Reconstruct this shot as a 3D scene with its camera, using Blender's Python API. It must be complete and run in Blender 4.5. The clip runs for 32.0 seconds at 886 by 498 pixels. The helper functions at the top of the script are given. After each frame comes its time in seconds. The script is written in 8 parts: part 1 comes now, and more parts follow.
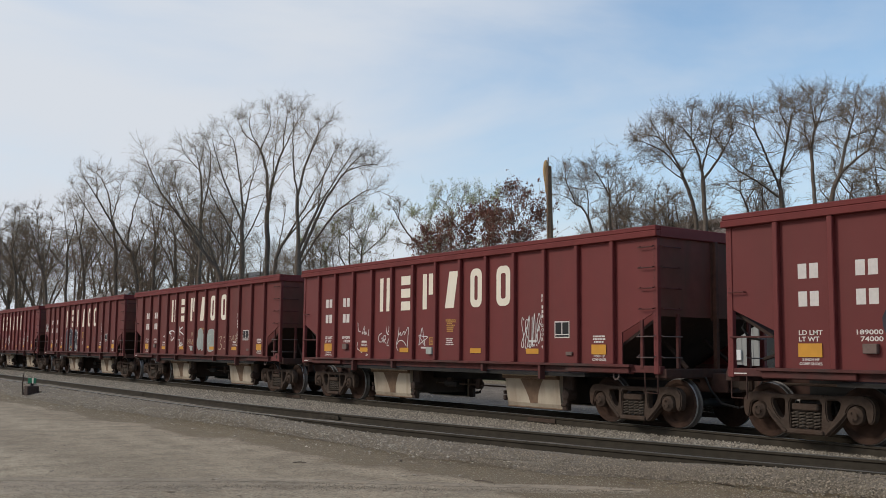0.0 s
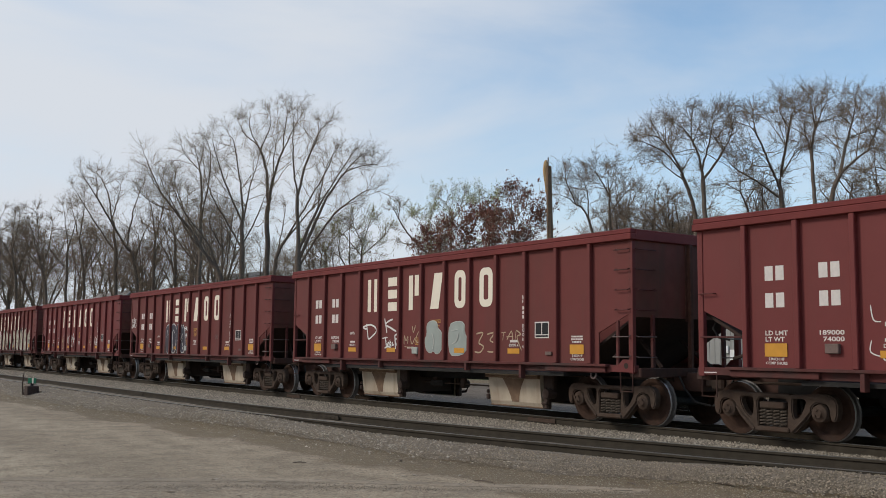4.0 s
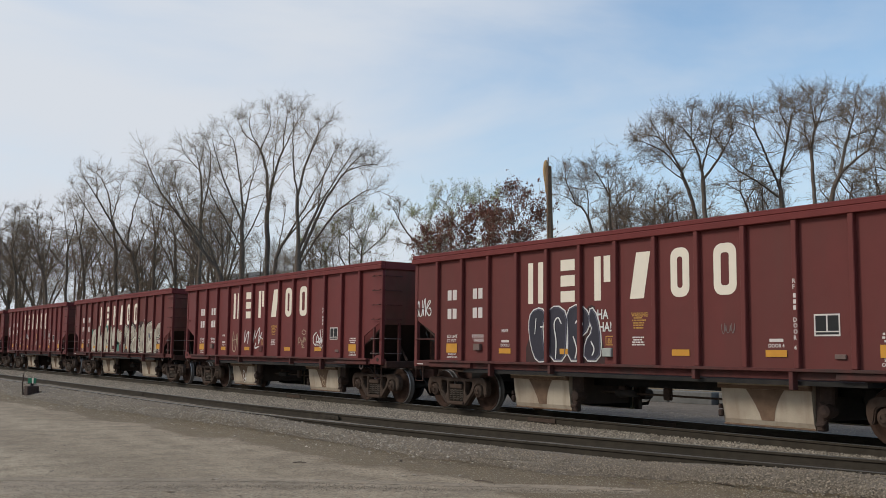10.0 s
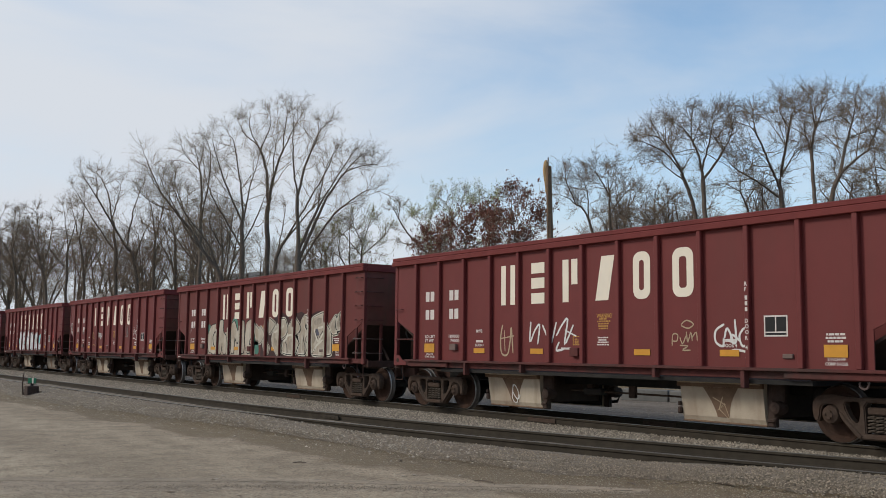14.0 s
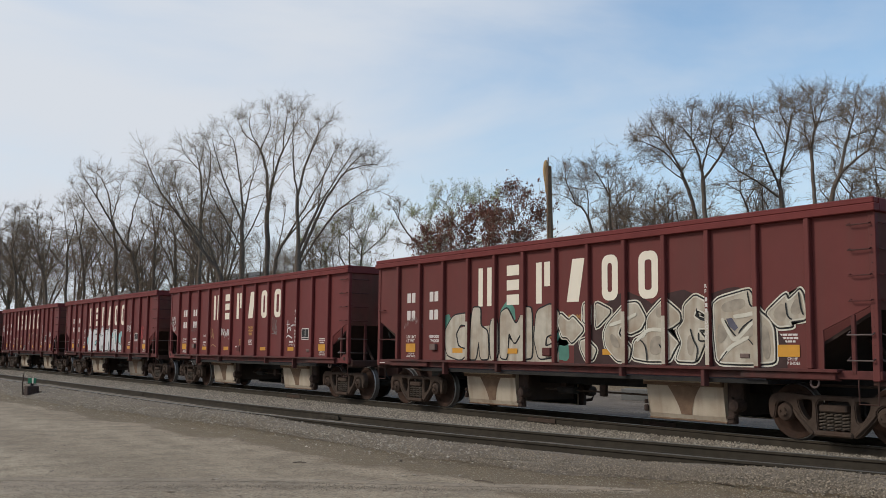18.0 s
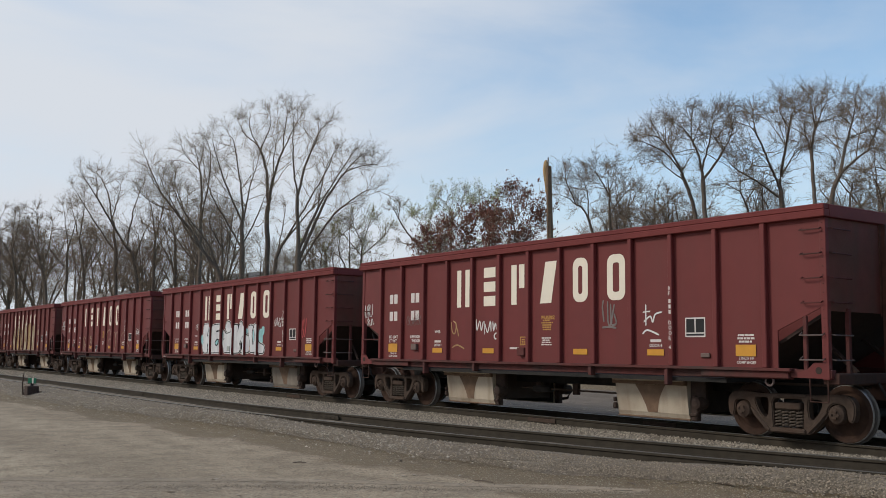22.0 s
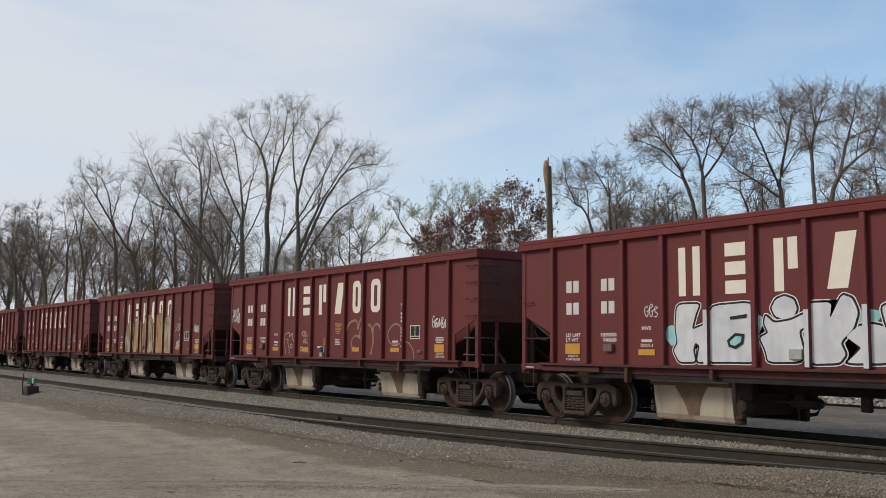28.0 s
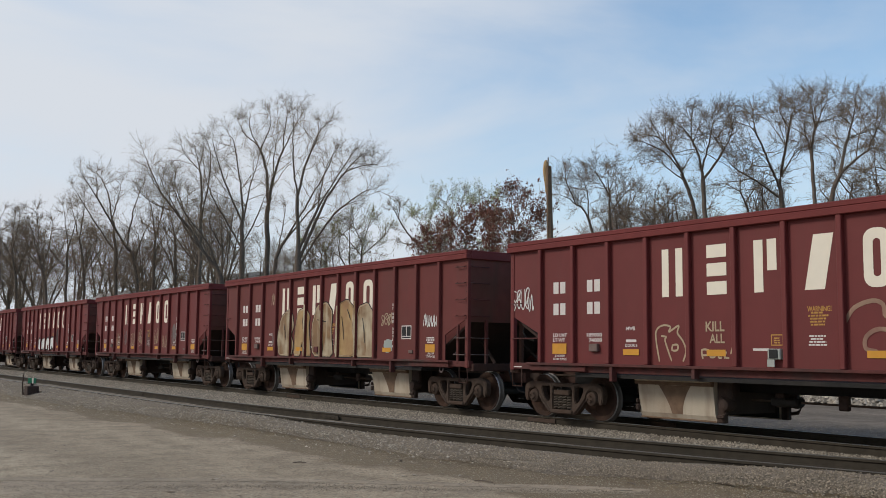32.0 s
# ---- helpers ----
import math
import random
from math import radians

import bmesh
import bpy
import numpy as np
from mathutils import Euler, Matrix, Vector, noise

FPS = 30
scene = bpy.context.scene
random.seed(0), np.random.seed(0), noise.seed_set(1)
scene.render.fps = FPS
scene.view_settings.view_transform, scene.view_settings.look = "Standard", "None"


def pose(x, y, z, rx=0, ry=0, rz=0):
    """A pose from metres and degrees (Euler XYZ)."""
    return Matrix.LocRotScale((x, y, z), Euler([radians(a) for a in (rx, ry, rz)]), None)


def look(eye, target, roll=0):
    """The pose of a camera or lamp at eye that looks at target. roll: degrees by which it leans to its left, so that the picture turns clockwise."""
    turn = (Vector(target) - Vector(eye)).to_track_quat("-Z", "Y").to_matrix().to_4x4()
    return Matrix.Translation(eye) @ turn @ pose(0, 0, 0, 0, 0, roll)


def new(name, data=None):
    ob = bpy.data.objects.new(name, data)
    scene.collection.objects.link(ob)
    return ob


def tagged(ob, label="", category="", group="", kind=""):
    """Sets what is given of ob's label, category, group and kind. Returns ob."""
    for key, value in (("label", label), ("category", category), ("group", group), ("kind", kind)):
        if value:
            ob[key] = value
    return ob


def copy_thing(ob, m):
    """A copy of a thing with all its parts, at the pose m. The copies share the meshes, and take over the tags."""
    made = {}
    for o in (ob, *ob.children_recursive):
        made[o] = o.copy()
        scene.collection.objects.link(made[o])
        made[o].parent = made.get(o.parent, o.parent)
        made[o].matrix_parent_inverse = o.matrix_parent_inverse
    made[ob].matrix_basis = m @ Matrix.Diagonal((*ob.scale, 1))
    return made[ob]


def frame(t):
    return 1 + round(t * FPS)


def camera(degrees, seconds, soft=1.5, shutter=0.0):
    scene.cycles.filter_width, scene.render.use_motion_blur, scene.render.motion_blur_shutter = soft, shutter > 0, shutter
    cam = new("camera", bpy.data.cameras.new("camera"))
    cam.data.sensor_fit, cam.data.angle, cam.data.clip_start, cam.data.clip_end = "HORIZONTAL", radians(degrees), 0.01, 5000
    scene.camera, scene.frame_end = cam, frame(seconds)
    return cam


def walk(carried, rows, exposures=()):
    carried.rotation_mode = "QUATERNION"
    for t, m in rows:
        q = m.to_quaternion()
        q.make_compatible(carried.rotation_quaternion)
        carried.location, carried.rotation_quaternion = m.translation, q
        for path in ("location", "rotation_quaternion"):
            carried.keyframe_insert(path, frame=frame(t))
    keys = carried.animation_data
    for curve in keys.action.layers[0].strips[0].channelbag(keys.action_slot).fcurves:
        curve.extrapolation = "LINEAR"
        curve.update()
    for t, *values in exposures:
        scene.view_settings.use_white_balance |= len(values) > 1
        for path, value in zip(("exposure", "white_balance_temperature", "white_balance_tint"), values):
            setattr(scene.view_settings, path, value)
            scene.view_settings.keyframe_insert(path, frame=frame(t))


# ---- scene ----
# ---- camera: it stands still beside the tracks ----
EYE = (0.0, 0.0, 1.70)
RAIL = 0.319          # top of the rails over the lot
TRACK_Y = 14.98       # centre line of the track the train runs on
YAW, PITCH, ROLL = radians(54.88), radians(5.926), 0.595
AIM = (EYE[0] - math.sin(YAW) * math.cos(PITCH) * 10, EYE[1] + math.cos(YAW) * math.cos(PITCH) * 10, EYE[2] + math.sin(PITCH) * 10)
cam = camera(48.56, 32.0, soft=0.75)
walk(cam, [(0.0, look(EYE, AIM, ROLL)), (32.0, look(EYE, AIM, ROLL))], exposures=[(0.0, 0.0, 6560, 8), (32.0, 0.0, 6560, 8)])

# ---- world and sun: a bright, thinly clouded spring sky ----
SUN_EL, SUN_AZ = radians(33), radians(212)   # azimuth clockwise from +Y


def make_world():
    w = bpy.data.worlds.new("sky")
    scene.world = w
    w.use_nodes = True
    n, l = w.node_tree.nodes, w.node_tree.links
    n.clear()
    out = n.new("ShaderNodeOutputWorld")
    bg = n.new("ShaderNodeBackground")
    sky = n.new("ShaderNodeTexSky")
    sky.sky_type, sky.sun_disc = "NISHITA", False
    sky.sun_elevation, sky.sun_rotation = SUN_EL, SUN_AZ
    sky.air_density, sky.dust_density, sky.ozone_density = 1.0, 0.7, 1.0
    tc = n.new("ShaderNodeTexCoord")
    mp = n.new("ShaderNodeMapping")
    mp.inputs["Scale"].default_value = (1.3, 1.3, 4.2)
    mp.inputs["Rotation"].default_value = (0.10, -0.16, 0.5)
    no = n.new("ShaderNodeTexNoise")
    no.inputs["Scale"].default_value, no.inputs["Detail"].default_value = 1.5, 7.0
    no.inputs["Roughness"].default_value, no.inputs["Distortion"].default_value = 0.52, 0.35
    ramp = n.new("ShaderNodeValToRGB")
    ramp.color_ramp.elements[0].position, ramp.color_ramp.elements[0].color = 0.36, (0.42, 0.42, 0.42, 1)
    ramp.color_ramp.elements[1].position, ramp.color_ramp.elements[1].color = 0.62, (0.98, 0.95, 0.95, 1)
    grade = n.new("ShaderNodeMix")
    grade.data_type = "RGBA"
    grade.inputs["B"].default_value = (4.55, 4.80, 5.30, 1)    # thin white cloud
    l.new(tc.outputs["Generated"], mp.inputs["Vector"])
    l.new(mp.outputs["Vector"], no.inputs["Vector"])
    l.new(no.outputs["Fac"], ramp.inputs["Fac"])
    # the veil thickens towards -X and thins towards +Y
    dot = n.new("ShaderNodeVectorMath")
    dot.operation = "DOT_PRODUCT"
    dot.inputs[1].default_value = (-0.62, -0.62, -0.25)
    l.new(tc.outputs["Generated"], dot.inputs[0])
    add = n.new("ShaderNodeMath")
    add.operation, add.use_clamp = "ADD", False
    l.new(ramp.outputs["Color"], add.inputs[0])
    l.new(dot.outputs["Value"], add.inputs[1])
    soft = n.new("ShaderNodeMapRange")
    soft.interpolation_type = "SMOOTHSTEP"
    for sock, v in (("From Min", 0.0), ("From Max", 1.28), ("To Min", 0.0), ("To Max", 1.0)):
        soft.inputs[sock].default_value = v
    l.new(add.outputs["Value"], soft.inputs["Value"])
    l.new(soft.outputs["Result"], grade.inputs["Factor"])
    tone = n.new("ShaderNodeMix")
    tone.data_type, tone.blend_type = "RGBA", "MULTIPLY"
    tone.inputs["Factor"].default_value, tone.inputs["B"].default_value = 1.0, (0.94, 1.12, 1.20, 1)
    l.new(sky.outputs["Color"], tone.inputs["A"])
    l.new(tone.outputs["Result"], grade.inputs["A"])
    l.new(grade.outputs["Result"], bg.inputs["Color"])
    bg.inputs["Strength"].default_value = 0.15
    l.new(bg.outputs["Background"], out.inputs["Surface"])
    s = bpy.data.lights.new("sun", "SUN")
    s.energy, s.angle, s.color = 1.75, radians(16), (1.0, 0.93, 0.84)
    d = Vector((math.sin(SUN_AZ) * math.cos(SUN_EL), math.cos(SUN_AZ) * math.cos(SUN_EL), math.sin(SUN_EL)))
    new("sun", s).matrix_world = look(d * 60, (0, 0, 0))


make_world()

# ---- materials ----


def mat(name, base, rough=0.7, metal=0.0, grain=(8.0, 0.25), stain=(0.9, 0.3), dark=0.55, bump=0.15, bump_scale=30.0, tint=None, island=False, per=0.0, spec=0.3, streak=0.0):
    """Base colour varied at two scales (grain, stains), optional vertical streaks and variation from piece to piece, and a fine bump."""
    m = bpy.data.materials.new(name)
    m.use_nodes = True
    n, l = m.node_tree.nodes, m.node_tree.links
    b = n["Principled BSDF"]
    b.inputs["Roughness"].default_value, b.inputs["Metallic"].default_value = rough, metal
    b.inputs["Specular IOR Level"].default_value = spec
    tc = n.new("ShaderNodeTexCoord")

    def noise_at(scale, detail=5.0, sx=1.0, sz=1.0):
        t = n.new("ShaderNodeTexNoise")
        t.inputs["Scale"].default_value, t.inputs["Detail"].default_value = scale, detail
        if sx != 1.0 or sz != 1.0:
            mp = n.new("ShaderNodeMapping")
            mp.inputs["Scale"].default_value = (sx, sx, sz)
            l.new(tc.outputs["Object"], mp.inputs["Vector"])
            l.new(mp.outputs["Vector"], t.inputs["Vector"])
        else:
            l.new(tc.outputs["Object"], t.inputs["Vector"])
        return t

    def mix(fac, a, bcol, blend="MIX"):
        x = n.new("ShaderNodeMix")
        x.data_type, x.blend_type = "RGBA", blend
        for sock, v in (("Factor", fac), ("A", a), ("B", bcol)):
            if isinstance(v, bpy.types.NodeSocket):
                l.new(v, x.inputs[sock])
            else:
                x.inputs[sock].default_value = v if sock == "Factor" else (*v, 1)
        return x.outputs["Result"]

    def spread(sock, lo, hi, top):
        r = n.new("ShaderNodeMapRange")
        r.inputs["From Min"].default_value, r.inputs["From Max"].default_value, r.inputs["To Max"].default_value = lo, hi, top
        l.new(sock, r.inputs["Value"])
        return r.outputs["Result"]

    deep = tuple(c * dark for c in base)
    g = noise_at(grain[0])
    col = mix(spread(g.outputs["Fac"], 0.35, 0.7, grain[1] * 2), base, deep)
    s = noise_at(stain[0], 6.0)
    col = mix(spread(s.outputs["Fac"], 0.45, 0.72, stain[1] * 2), col, tint or deep)
    if streak:
        k = noise_at(5.0, 3.0, 1.0, 0.10)
        col = mix(spread(k.outputs["Fac"], 0.5, 0.75, streak), col, tint or deep)
    if per:
        if island:
            src = n.new("ShaderNodeNewGeometry").outputs["Random Per Island"]
        else:
            src = n.new("ShaderNodeObjectInfo").outputs["Random"]
        r = n.new("ShaderNodeMapRange")
        r.inputs["To Min"].default_value, r.inputs["To Max"].default_value = 1 - per, 1 + per
        l.new(src, r.inputs["Value"])
        h = n.new("ShaderNodeHueSaturation")
        l.new(col, h.inputs["Color"])
        l.new(r.outputs["Result"], h.inputs["Value"])
        col = h.outputs["Color"]
    l.new(col, b.inputs["Base Color"])
    if bump:
        f = noise_at(bump_scale, 4.0)
        bp = n.new("ShaderNodeBump")
        bp.inputs["Strength"].default_value, bp.inputs["Distance"].default_value = bump, 0.02
        l.new(f.outputs["Fac"], bp.inputs["Height"])
        l.new(bp.outputs["Normal"], b.inputs["Normal"])
    return m


M = {
    "red": mat("oxide_red_paint", (0.152, 0.0292, 0.0272), 0.60, spec=0.27, grain=(3.0, 0.14), stain=(0.5, 0.25), dark=0.70, tint=(0.130, 0.033, 0.029), bump=0.06, bump_scale=2.5, per=0.05, streak=0.4),
    "red_chord": mat("oxide_red_chord", (0.162, 0.0315, 0.029), 0.65, spec=0.2, grain=(5.0, 0.2), stain=(0.8, 0.3), dark=0.7, bump=0.08),
    "red_dirty": mat("dirty_red_steel", (0.115, 0.032, 0.028), 0.8, grain=(7.0, 0.3), stain=(1.5, 0.4), dark=0.5, tint=(0.045, 0.035, 0.03)),
    "black": mat("grimy_black_steel", (0.020, 0.018, 0.017), 0.8, grain=(9.0, 0.3), stain=(2.0, 0.3), tint=(0.05, 0.04, 0.033)),
    "spring": mat("dusty_coil_spring", (0.10, 0.076, 0.058), 0.7, grain=(12.0, 0.3), stain=(3.0, 0.3), tint=(0.06, 0.04, 0.03)),
    "truck": mat("rusty_cast_steel", (0.080, 0.056, 0.043), 0.88, spec=0.15, grain=(12.0, 0.35), stain=(3.0, 0.4), tint=(0.070, 0.043, 0.031), bump=0.3),
    "wheel": mat("dusty_wheel_steel", (0.060, 0.034, 0.024), 0.85, spec=0.12, grain=(10.0, 0.3), stain=(2.5, 0.3), tint=(0.035, 0.026, 0.023)),
    "tread_dull": mat("worn_wheel_tread", (0.13, 0.12, 0.112), 0.55, 0.6, grain=(20.0, 0.2), stain=(4.0, 0.2)),
    "tread": mat("polished_wheel_tread", (0.40, 0.385, 0.37), 0.45, 0.7, grain=(20.0, 0.2), stain=(4.0, 0.1)),
    "cream": mat("dusty_cream_chute_paint", (0.52, 0.44, 0.34), 0.75, grain=(4.0, 0.15), stain=(1.3, 0.28), dark=0.7, tint=(0.22, 0.14, 0.09), streak=0.5),
    "stain": mat("brown_dust_stain", (0.20, 0.125, 0.08), 0.85, grain=(8.0, 0.3), stain=(2.0, 0.3)),
    "letter": mat("cream_white_paint", (0.80, 0.715, 0.585), 0.6, grain=(6.0, 0.08), stain=(2.0, 0.12), dark=0.8),
    "stencil": mat("white_stencil_paint", (0.66, 0.60, 0.56), 0.6, grain=(20.0, 0.15), stain=(4.0, 0.1), dark=0.7),
    "yellow": mat("yellow_plate_paint", (0.62, 0.29, 0.035), 0.55, grain=(8.0, 0.15), stain=(3.0, 0.2), dark=0.7),
    "yellow_text": mat("yellow_stencil_paint", (0.50, 0.26, 0.06), 0.6),
    "ink": mat("black_paint", (0.015, 0.015, 0.016), 0.6),
    "railside": mat("rusty_rail", (0.056, 0.045, 0.033), 0.85, spec=0.15, grain=(6.0, 0.35), stain=(1.2, 0.4), tint=(0.036, 0.030, 0.022)),
    "railtop_dull": mat("dull_rail_head", (0.15, 0.135, 0.112), 0.45, 0.5, grain=(14.0, 0.3), stain=(2.0, 0.3)),
    "railtop": mat("worn_rail_head", (0.42, 0.41, 0.40), 0.42, 0.9, grain=(14.0, 0.2), stain=(2.0, 0.3), tint=(0.2, 0.17, 0.14)),
    "tie": mat("weathered_oak_tie", (0.085, 0.066, 0.052), 0.9, grain=(18.0, 0.4), stain=(2.0, 0.4), per=0.3, bump=0.4),
    "stone": mat("crushed_ballast_stone", (0.37, 0.314, 0.247), 0.9, grain=(25.0, 0.2), stain=(2.5, 0.2), dark=0.6, island=True, per=0.6, bump=0.2),
    "bed": mat("ballast_bed", (0.255, 0.207, 0.157), 0.95, grain=(22.0, 0.4), stain=(0.7, 0.25), dark=0.5, tint=(0.19, 0.145, 0.11), bump=0.9, bump_scale=24.0),
    "bark": mat("grey_brown_bark", (0.165, 0.126, 0.098), 0.95, grain=(6.0, 0.3), stain=(0.6, 0.3), bump=0.4, bump_scale=14.0, tint=(0.125, 0.096, 0.076)),
    "twig": mat("grey_brown_twigs", (0.27, 0.196, 0.137), 0.95, grain=(2.0, 0.3), stain=(0.3, 0.3), bump=0.0, per=0.2),
    "brush": mat("pale_brush_twigs", (0.235, 0.178, 0.128), 0.95, grain=(2.0, 0.3), stain=(0.3, 0.3), bump=0.0),
    "deadleaf": mat("withered_brown_leaves", (0.25, 0.105, 0.075), 0.9, grain=(3.0, 0.3), stain=(0.6, 0.3), island=True, per=0.4, bump=0.0),
    "bud": mat("pale_green_buds", (0.46, 0.47, 0.22), 0.9, grain=(3.0, 0.2), stain=(0.6, 0.2), island=True, per=0.35, bump=0.0),
    "grass": mat("spring_grass", (0.10, 0.13, 0.045), 0.95, grain=(8.0, 0.3), stain=(0.3, 0.4), tint=(0.17, 0.15, 0.08), bump=0.5),
    "pole": mat("weathered_pole_wood", (0.22, 0.145, 0.095), 0.9, grain=(9.0, 0.3), stain=(1.0, 0.3), streak=0.5),
    "rawwood": mat("splintered_pale_wood", (0.58, 0.38, 0.19), 0.85, grain=(12.0, 0.3), stain=(2.0, 0.2), streak=0.4),
    "dryleaf": mat("pale_dry_leaf", (0.40, 0.33, 0.26), 0.9),
    "green": mat("green_target_paint", (0.02, 0.17, 0.09), 0.5, grain=(8, 0.15), stain=(3, 0.15)),
    "grey": mat("grey_sheet_metal", (0.31, 0.295, 0.275), 0.5, grain=(4, 0.1), stain=(1, 0.15), dark=0.7),
}



def lot_material(name, pale, brown, grit, scale=1.0, dirt=None):
    """Trodden gravel: broad drawn-out patches, blotches, and fine light and dark grit."""
    m = bpy.data.materials.new(name)
    m.use_nodes = True
    n, l = m.node_tree.nodes, m.node_tree.links
    b = n["Principled BSDF"]
    b.inputs["Roughness"].default_value, b.inputs["Specular IOR Level"].default_value = 0.95, 0.2
    tc = n.new("ShaderNodeTexCoord")

    def noise_at(size, detail, stretch=(1, 1, 1), turn=0.0):
        mp = n.new("ShaderNodeMapping")
        mp.inputs["Scale"].default_value, mp.inputs["Rotation"].default_value = stretch, (0, 0, turn)
        t = n.new("ShaderNodeTexNoise")
        t.inputs["Scale"].default_value, t.inputs["Detail"].default_value = size * scale, detail
        l.new(tc.outputs["Object"], mp.inputs["Vector"])
        l.new(mp.outputs["Vector"], t.inputs["Vector"])
        return t.outputs["Fac"]

    def spread(sock, lo, hi, a=0.0, c=1.0):
        r = n.new("ShaderNodeMapRange")
        for k, v in (("From Min", lo), ("From Max", hi), ("To Min", a), ("To Max", c)):
            r.inputs[k].default_value = v
        l.new(sock, r.inputs["Value"])
        return r.outputs["Result"]

    def mix(f, a, c, blend="MIX"):
        x = n.new("ShaderNodeMix")
        x.data_type, x.blend_type = "RGBA", blend
        for sock, v in (("Factor", f), ("A", a), ("B", c)):
            if isinstance(v, bpy.types.NodeSocket):
                l.new(v, x.inputs[sock])
            else:
                x.inputs[sock].default_value = v if sock == "Factor" else (*v, 1)
        return x.outputs["Result"]

    col = mix(spread(noise_at(0.35, 4, (0.35, 1.6, 1), 0.35), 0.38, 0.64), pale, brown)
    if dirt:
        # bare brown soil along the foot of the ballast, with a ragged edge
        way = n.new("ShaderNodeVectorMath")
        way.operation = "DOT_PRODUCT"
        way.inputs[1].default_value = (-0.045, 1.0, 0.0)
        l.new(tc.outputs["Object"], way.inputs[0])
        ragged = n.new("ShaderNodeMath")
        ragged.operation = "MULTIPLY_ADD"
        ragged.inputs[1].default_value = 2.2
        l.new(noise_at(0.7, 6, (0.5, 1, 1)), ragged.inputs[0])
        l.new(way.outputs["Value"], ragged.inputs[2])
        col = mix(spread(ragged.outputs["Value"], 9.12, 9.34, 0, 0.85), col, dirt)
    col = mix(spread(noise_at(1.7, 6), 0.42, 0.72, 0, 0.75), col, tuple(c * 0.62 for c in brown))
    fine = noise_at(34.0, 3)
    col = mix(spread(fine, 0.52, 0.70, 0, grit), col, tuple(c * 0.32 for c in brown))
    col = mix(spread(noise_at(41.0, 2), 0.60, 0.72, 0, grit), col, tuple(min(c * 1.7, 0.6) for c in pale))
    col = mix(spread(noise_at(9.0, 4), 0.48, 0.70, 0, 0.5), col, tuple(c * 0.5 for c in brown))
    l.new(col, b.inputs["Base Color"])
    bp = n.new("ShaderNodeBump")
    bp.inputs["Strength"].default_value, bp.inputs["Distance"].default_value = 0.7, 0.03
    l.new(noise_at(15.0, 6), bp.inputs["Height"])
    l.new(bp.outputs["Normal"], b.inputs["Normal"])
    return m


M["lot"] = lot_material("worn_gravel_lot", (0.452, 0.354, 0.248), (0.327, 0.251, 0.174), 0.8, dirt=(0.180, 0.128, 0.074))
M["slab"] = lot_material("old_concrete", (0.43, 0.338, 0.244), (0.345, 0.27, 0.194), 0.45)
M["yard"] = lot_material("grey_cinder_yard", (0.25, 0.20, 0.155), (0.17, 0.135, 0.105), 0.9)

# ---- small builders ----


def ob_from(name, verts, faces, material, parent=None, smooth=False, mats=None, face_mats=None):
    me = bpy.data.meshes.new(name)
    me.from_pydata([tuple(v) for v in verts], [], faces)
    for mm in (mats or [material]):
        me.materials.append(M[mm])
    if face_mats:
        me.polygons.foreach_set("material_index", face_mats)
    if smooth:
        me.polygons.foreach_set("use_smooth", [True] * len(me.polygons))
    me.update()
    o = new(name, me)
    if parent:
        o.parent = parent
    return o


def part(name, bm, material, parent, label=""):
    me = bpy.data.meshes.new(name)
    bmesh.ops.recalc_face_normals(bm, faces=bm.faces)
    bm.to_mesh(me)
    bm.free()
    me.materials.append(M[material])
    o = new(name, me)
    o.parent = parent
    return tagged(o, label)


def box(bm, x0, x1, y0, y1, z0, z1, bevel=0.0, m=None):
    v = [bm.verts.new((x, y, z)) for x in (x0, x1) for y in (y0, y1) for z in (z0, z1)]
    if m is not None:
        for a in v:
            a.co = m @ a.co
    fs = [bm.faces.new([v[i] for i in f]) for f in ((0, 1, 3, 2), (4, 6, 7, 5), (0, 4, 5, 1), (2, 3, 7, 6), (0, 2, 6, 4), (1, 5, 7, 3))]
    if bevel:
        es = {e for f in fs for e in f.edges}
        bmesh.ops.bevel(bm, geom=list(es), offset=bevel, segments=1, affect="EDGES")
    return bm


def boxed(name, x0, x1, y0, y1, z0, z1, material, parent, bevel=0.008, label="", m=None):
    return part(name, box(bmesh.new(), x0, x1, y0, y1, z0, z1, bevel, m), material, parent, label)


def tube(bm, pts, r, sides=6, caps=True):
    """A round bar along a polyline; r is one radius or one for each point."""
    pts = [Vector(p) for p in pts]
    rs = r if isinstance(r, (list, tuple)) else [r] * len(pts)
    rings = []
    ref = Vector((0.13, 0.31, 0.94))
    for i, p in enumerate(pts):
        d = (pts[min(i + 1, len(pts) - 1)] - pts[max(i - 1, 0)]).normalized()
        a = d.cross(ref)
        a = (a if a.length > 1e-3 else d.cross(Vector((1, 0, 0)))).normalized()
        b = d.cross(a)
        rings.append([bm.verts.new(p + (a * math.cos(k * math.tau / sides) + b * math.sin(k * math.tau / sides)) * rs[i]) for k in range(sides)])
    for q, w in zip(rings, rings[1:]):
        for k in range(sides):
            bm.faces.new((q[k], q[(k + 1) % sides], w[(k + 1) % sides], w[k]))
    if caps:
        bm.faces.new(rings[0][::-1])
        bm.faces.new(rings[-1])
    return bm


def rod(name, pts, r, material, parent, sides=6, label=""):
    return part(name, tube(bmesh.new(), pts, r, sides), material, parent, label)


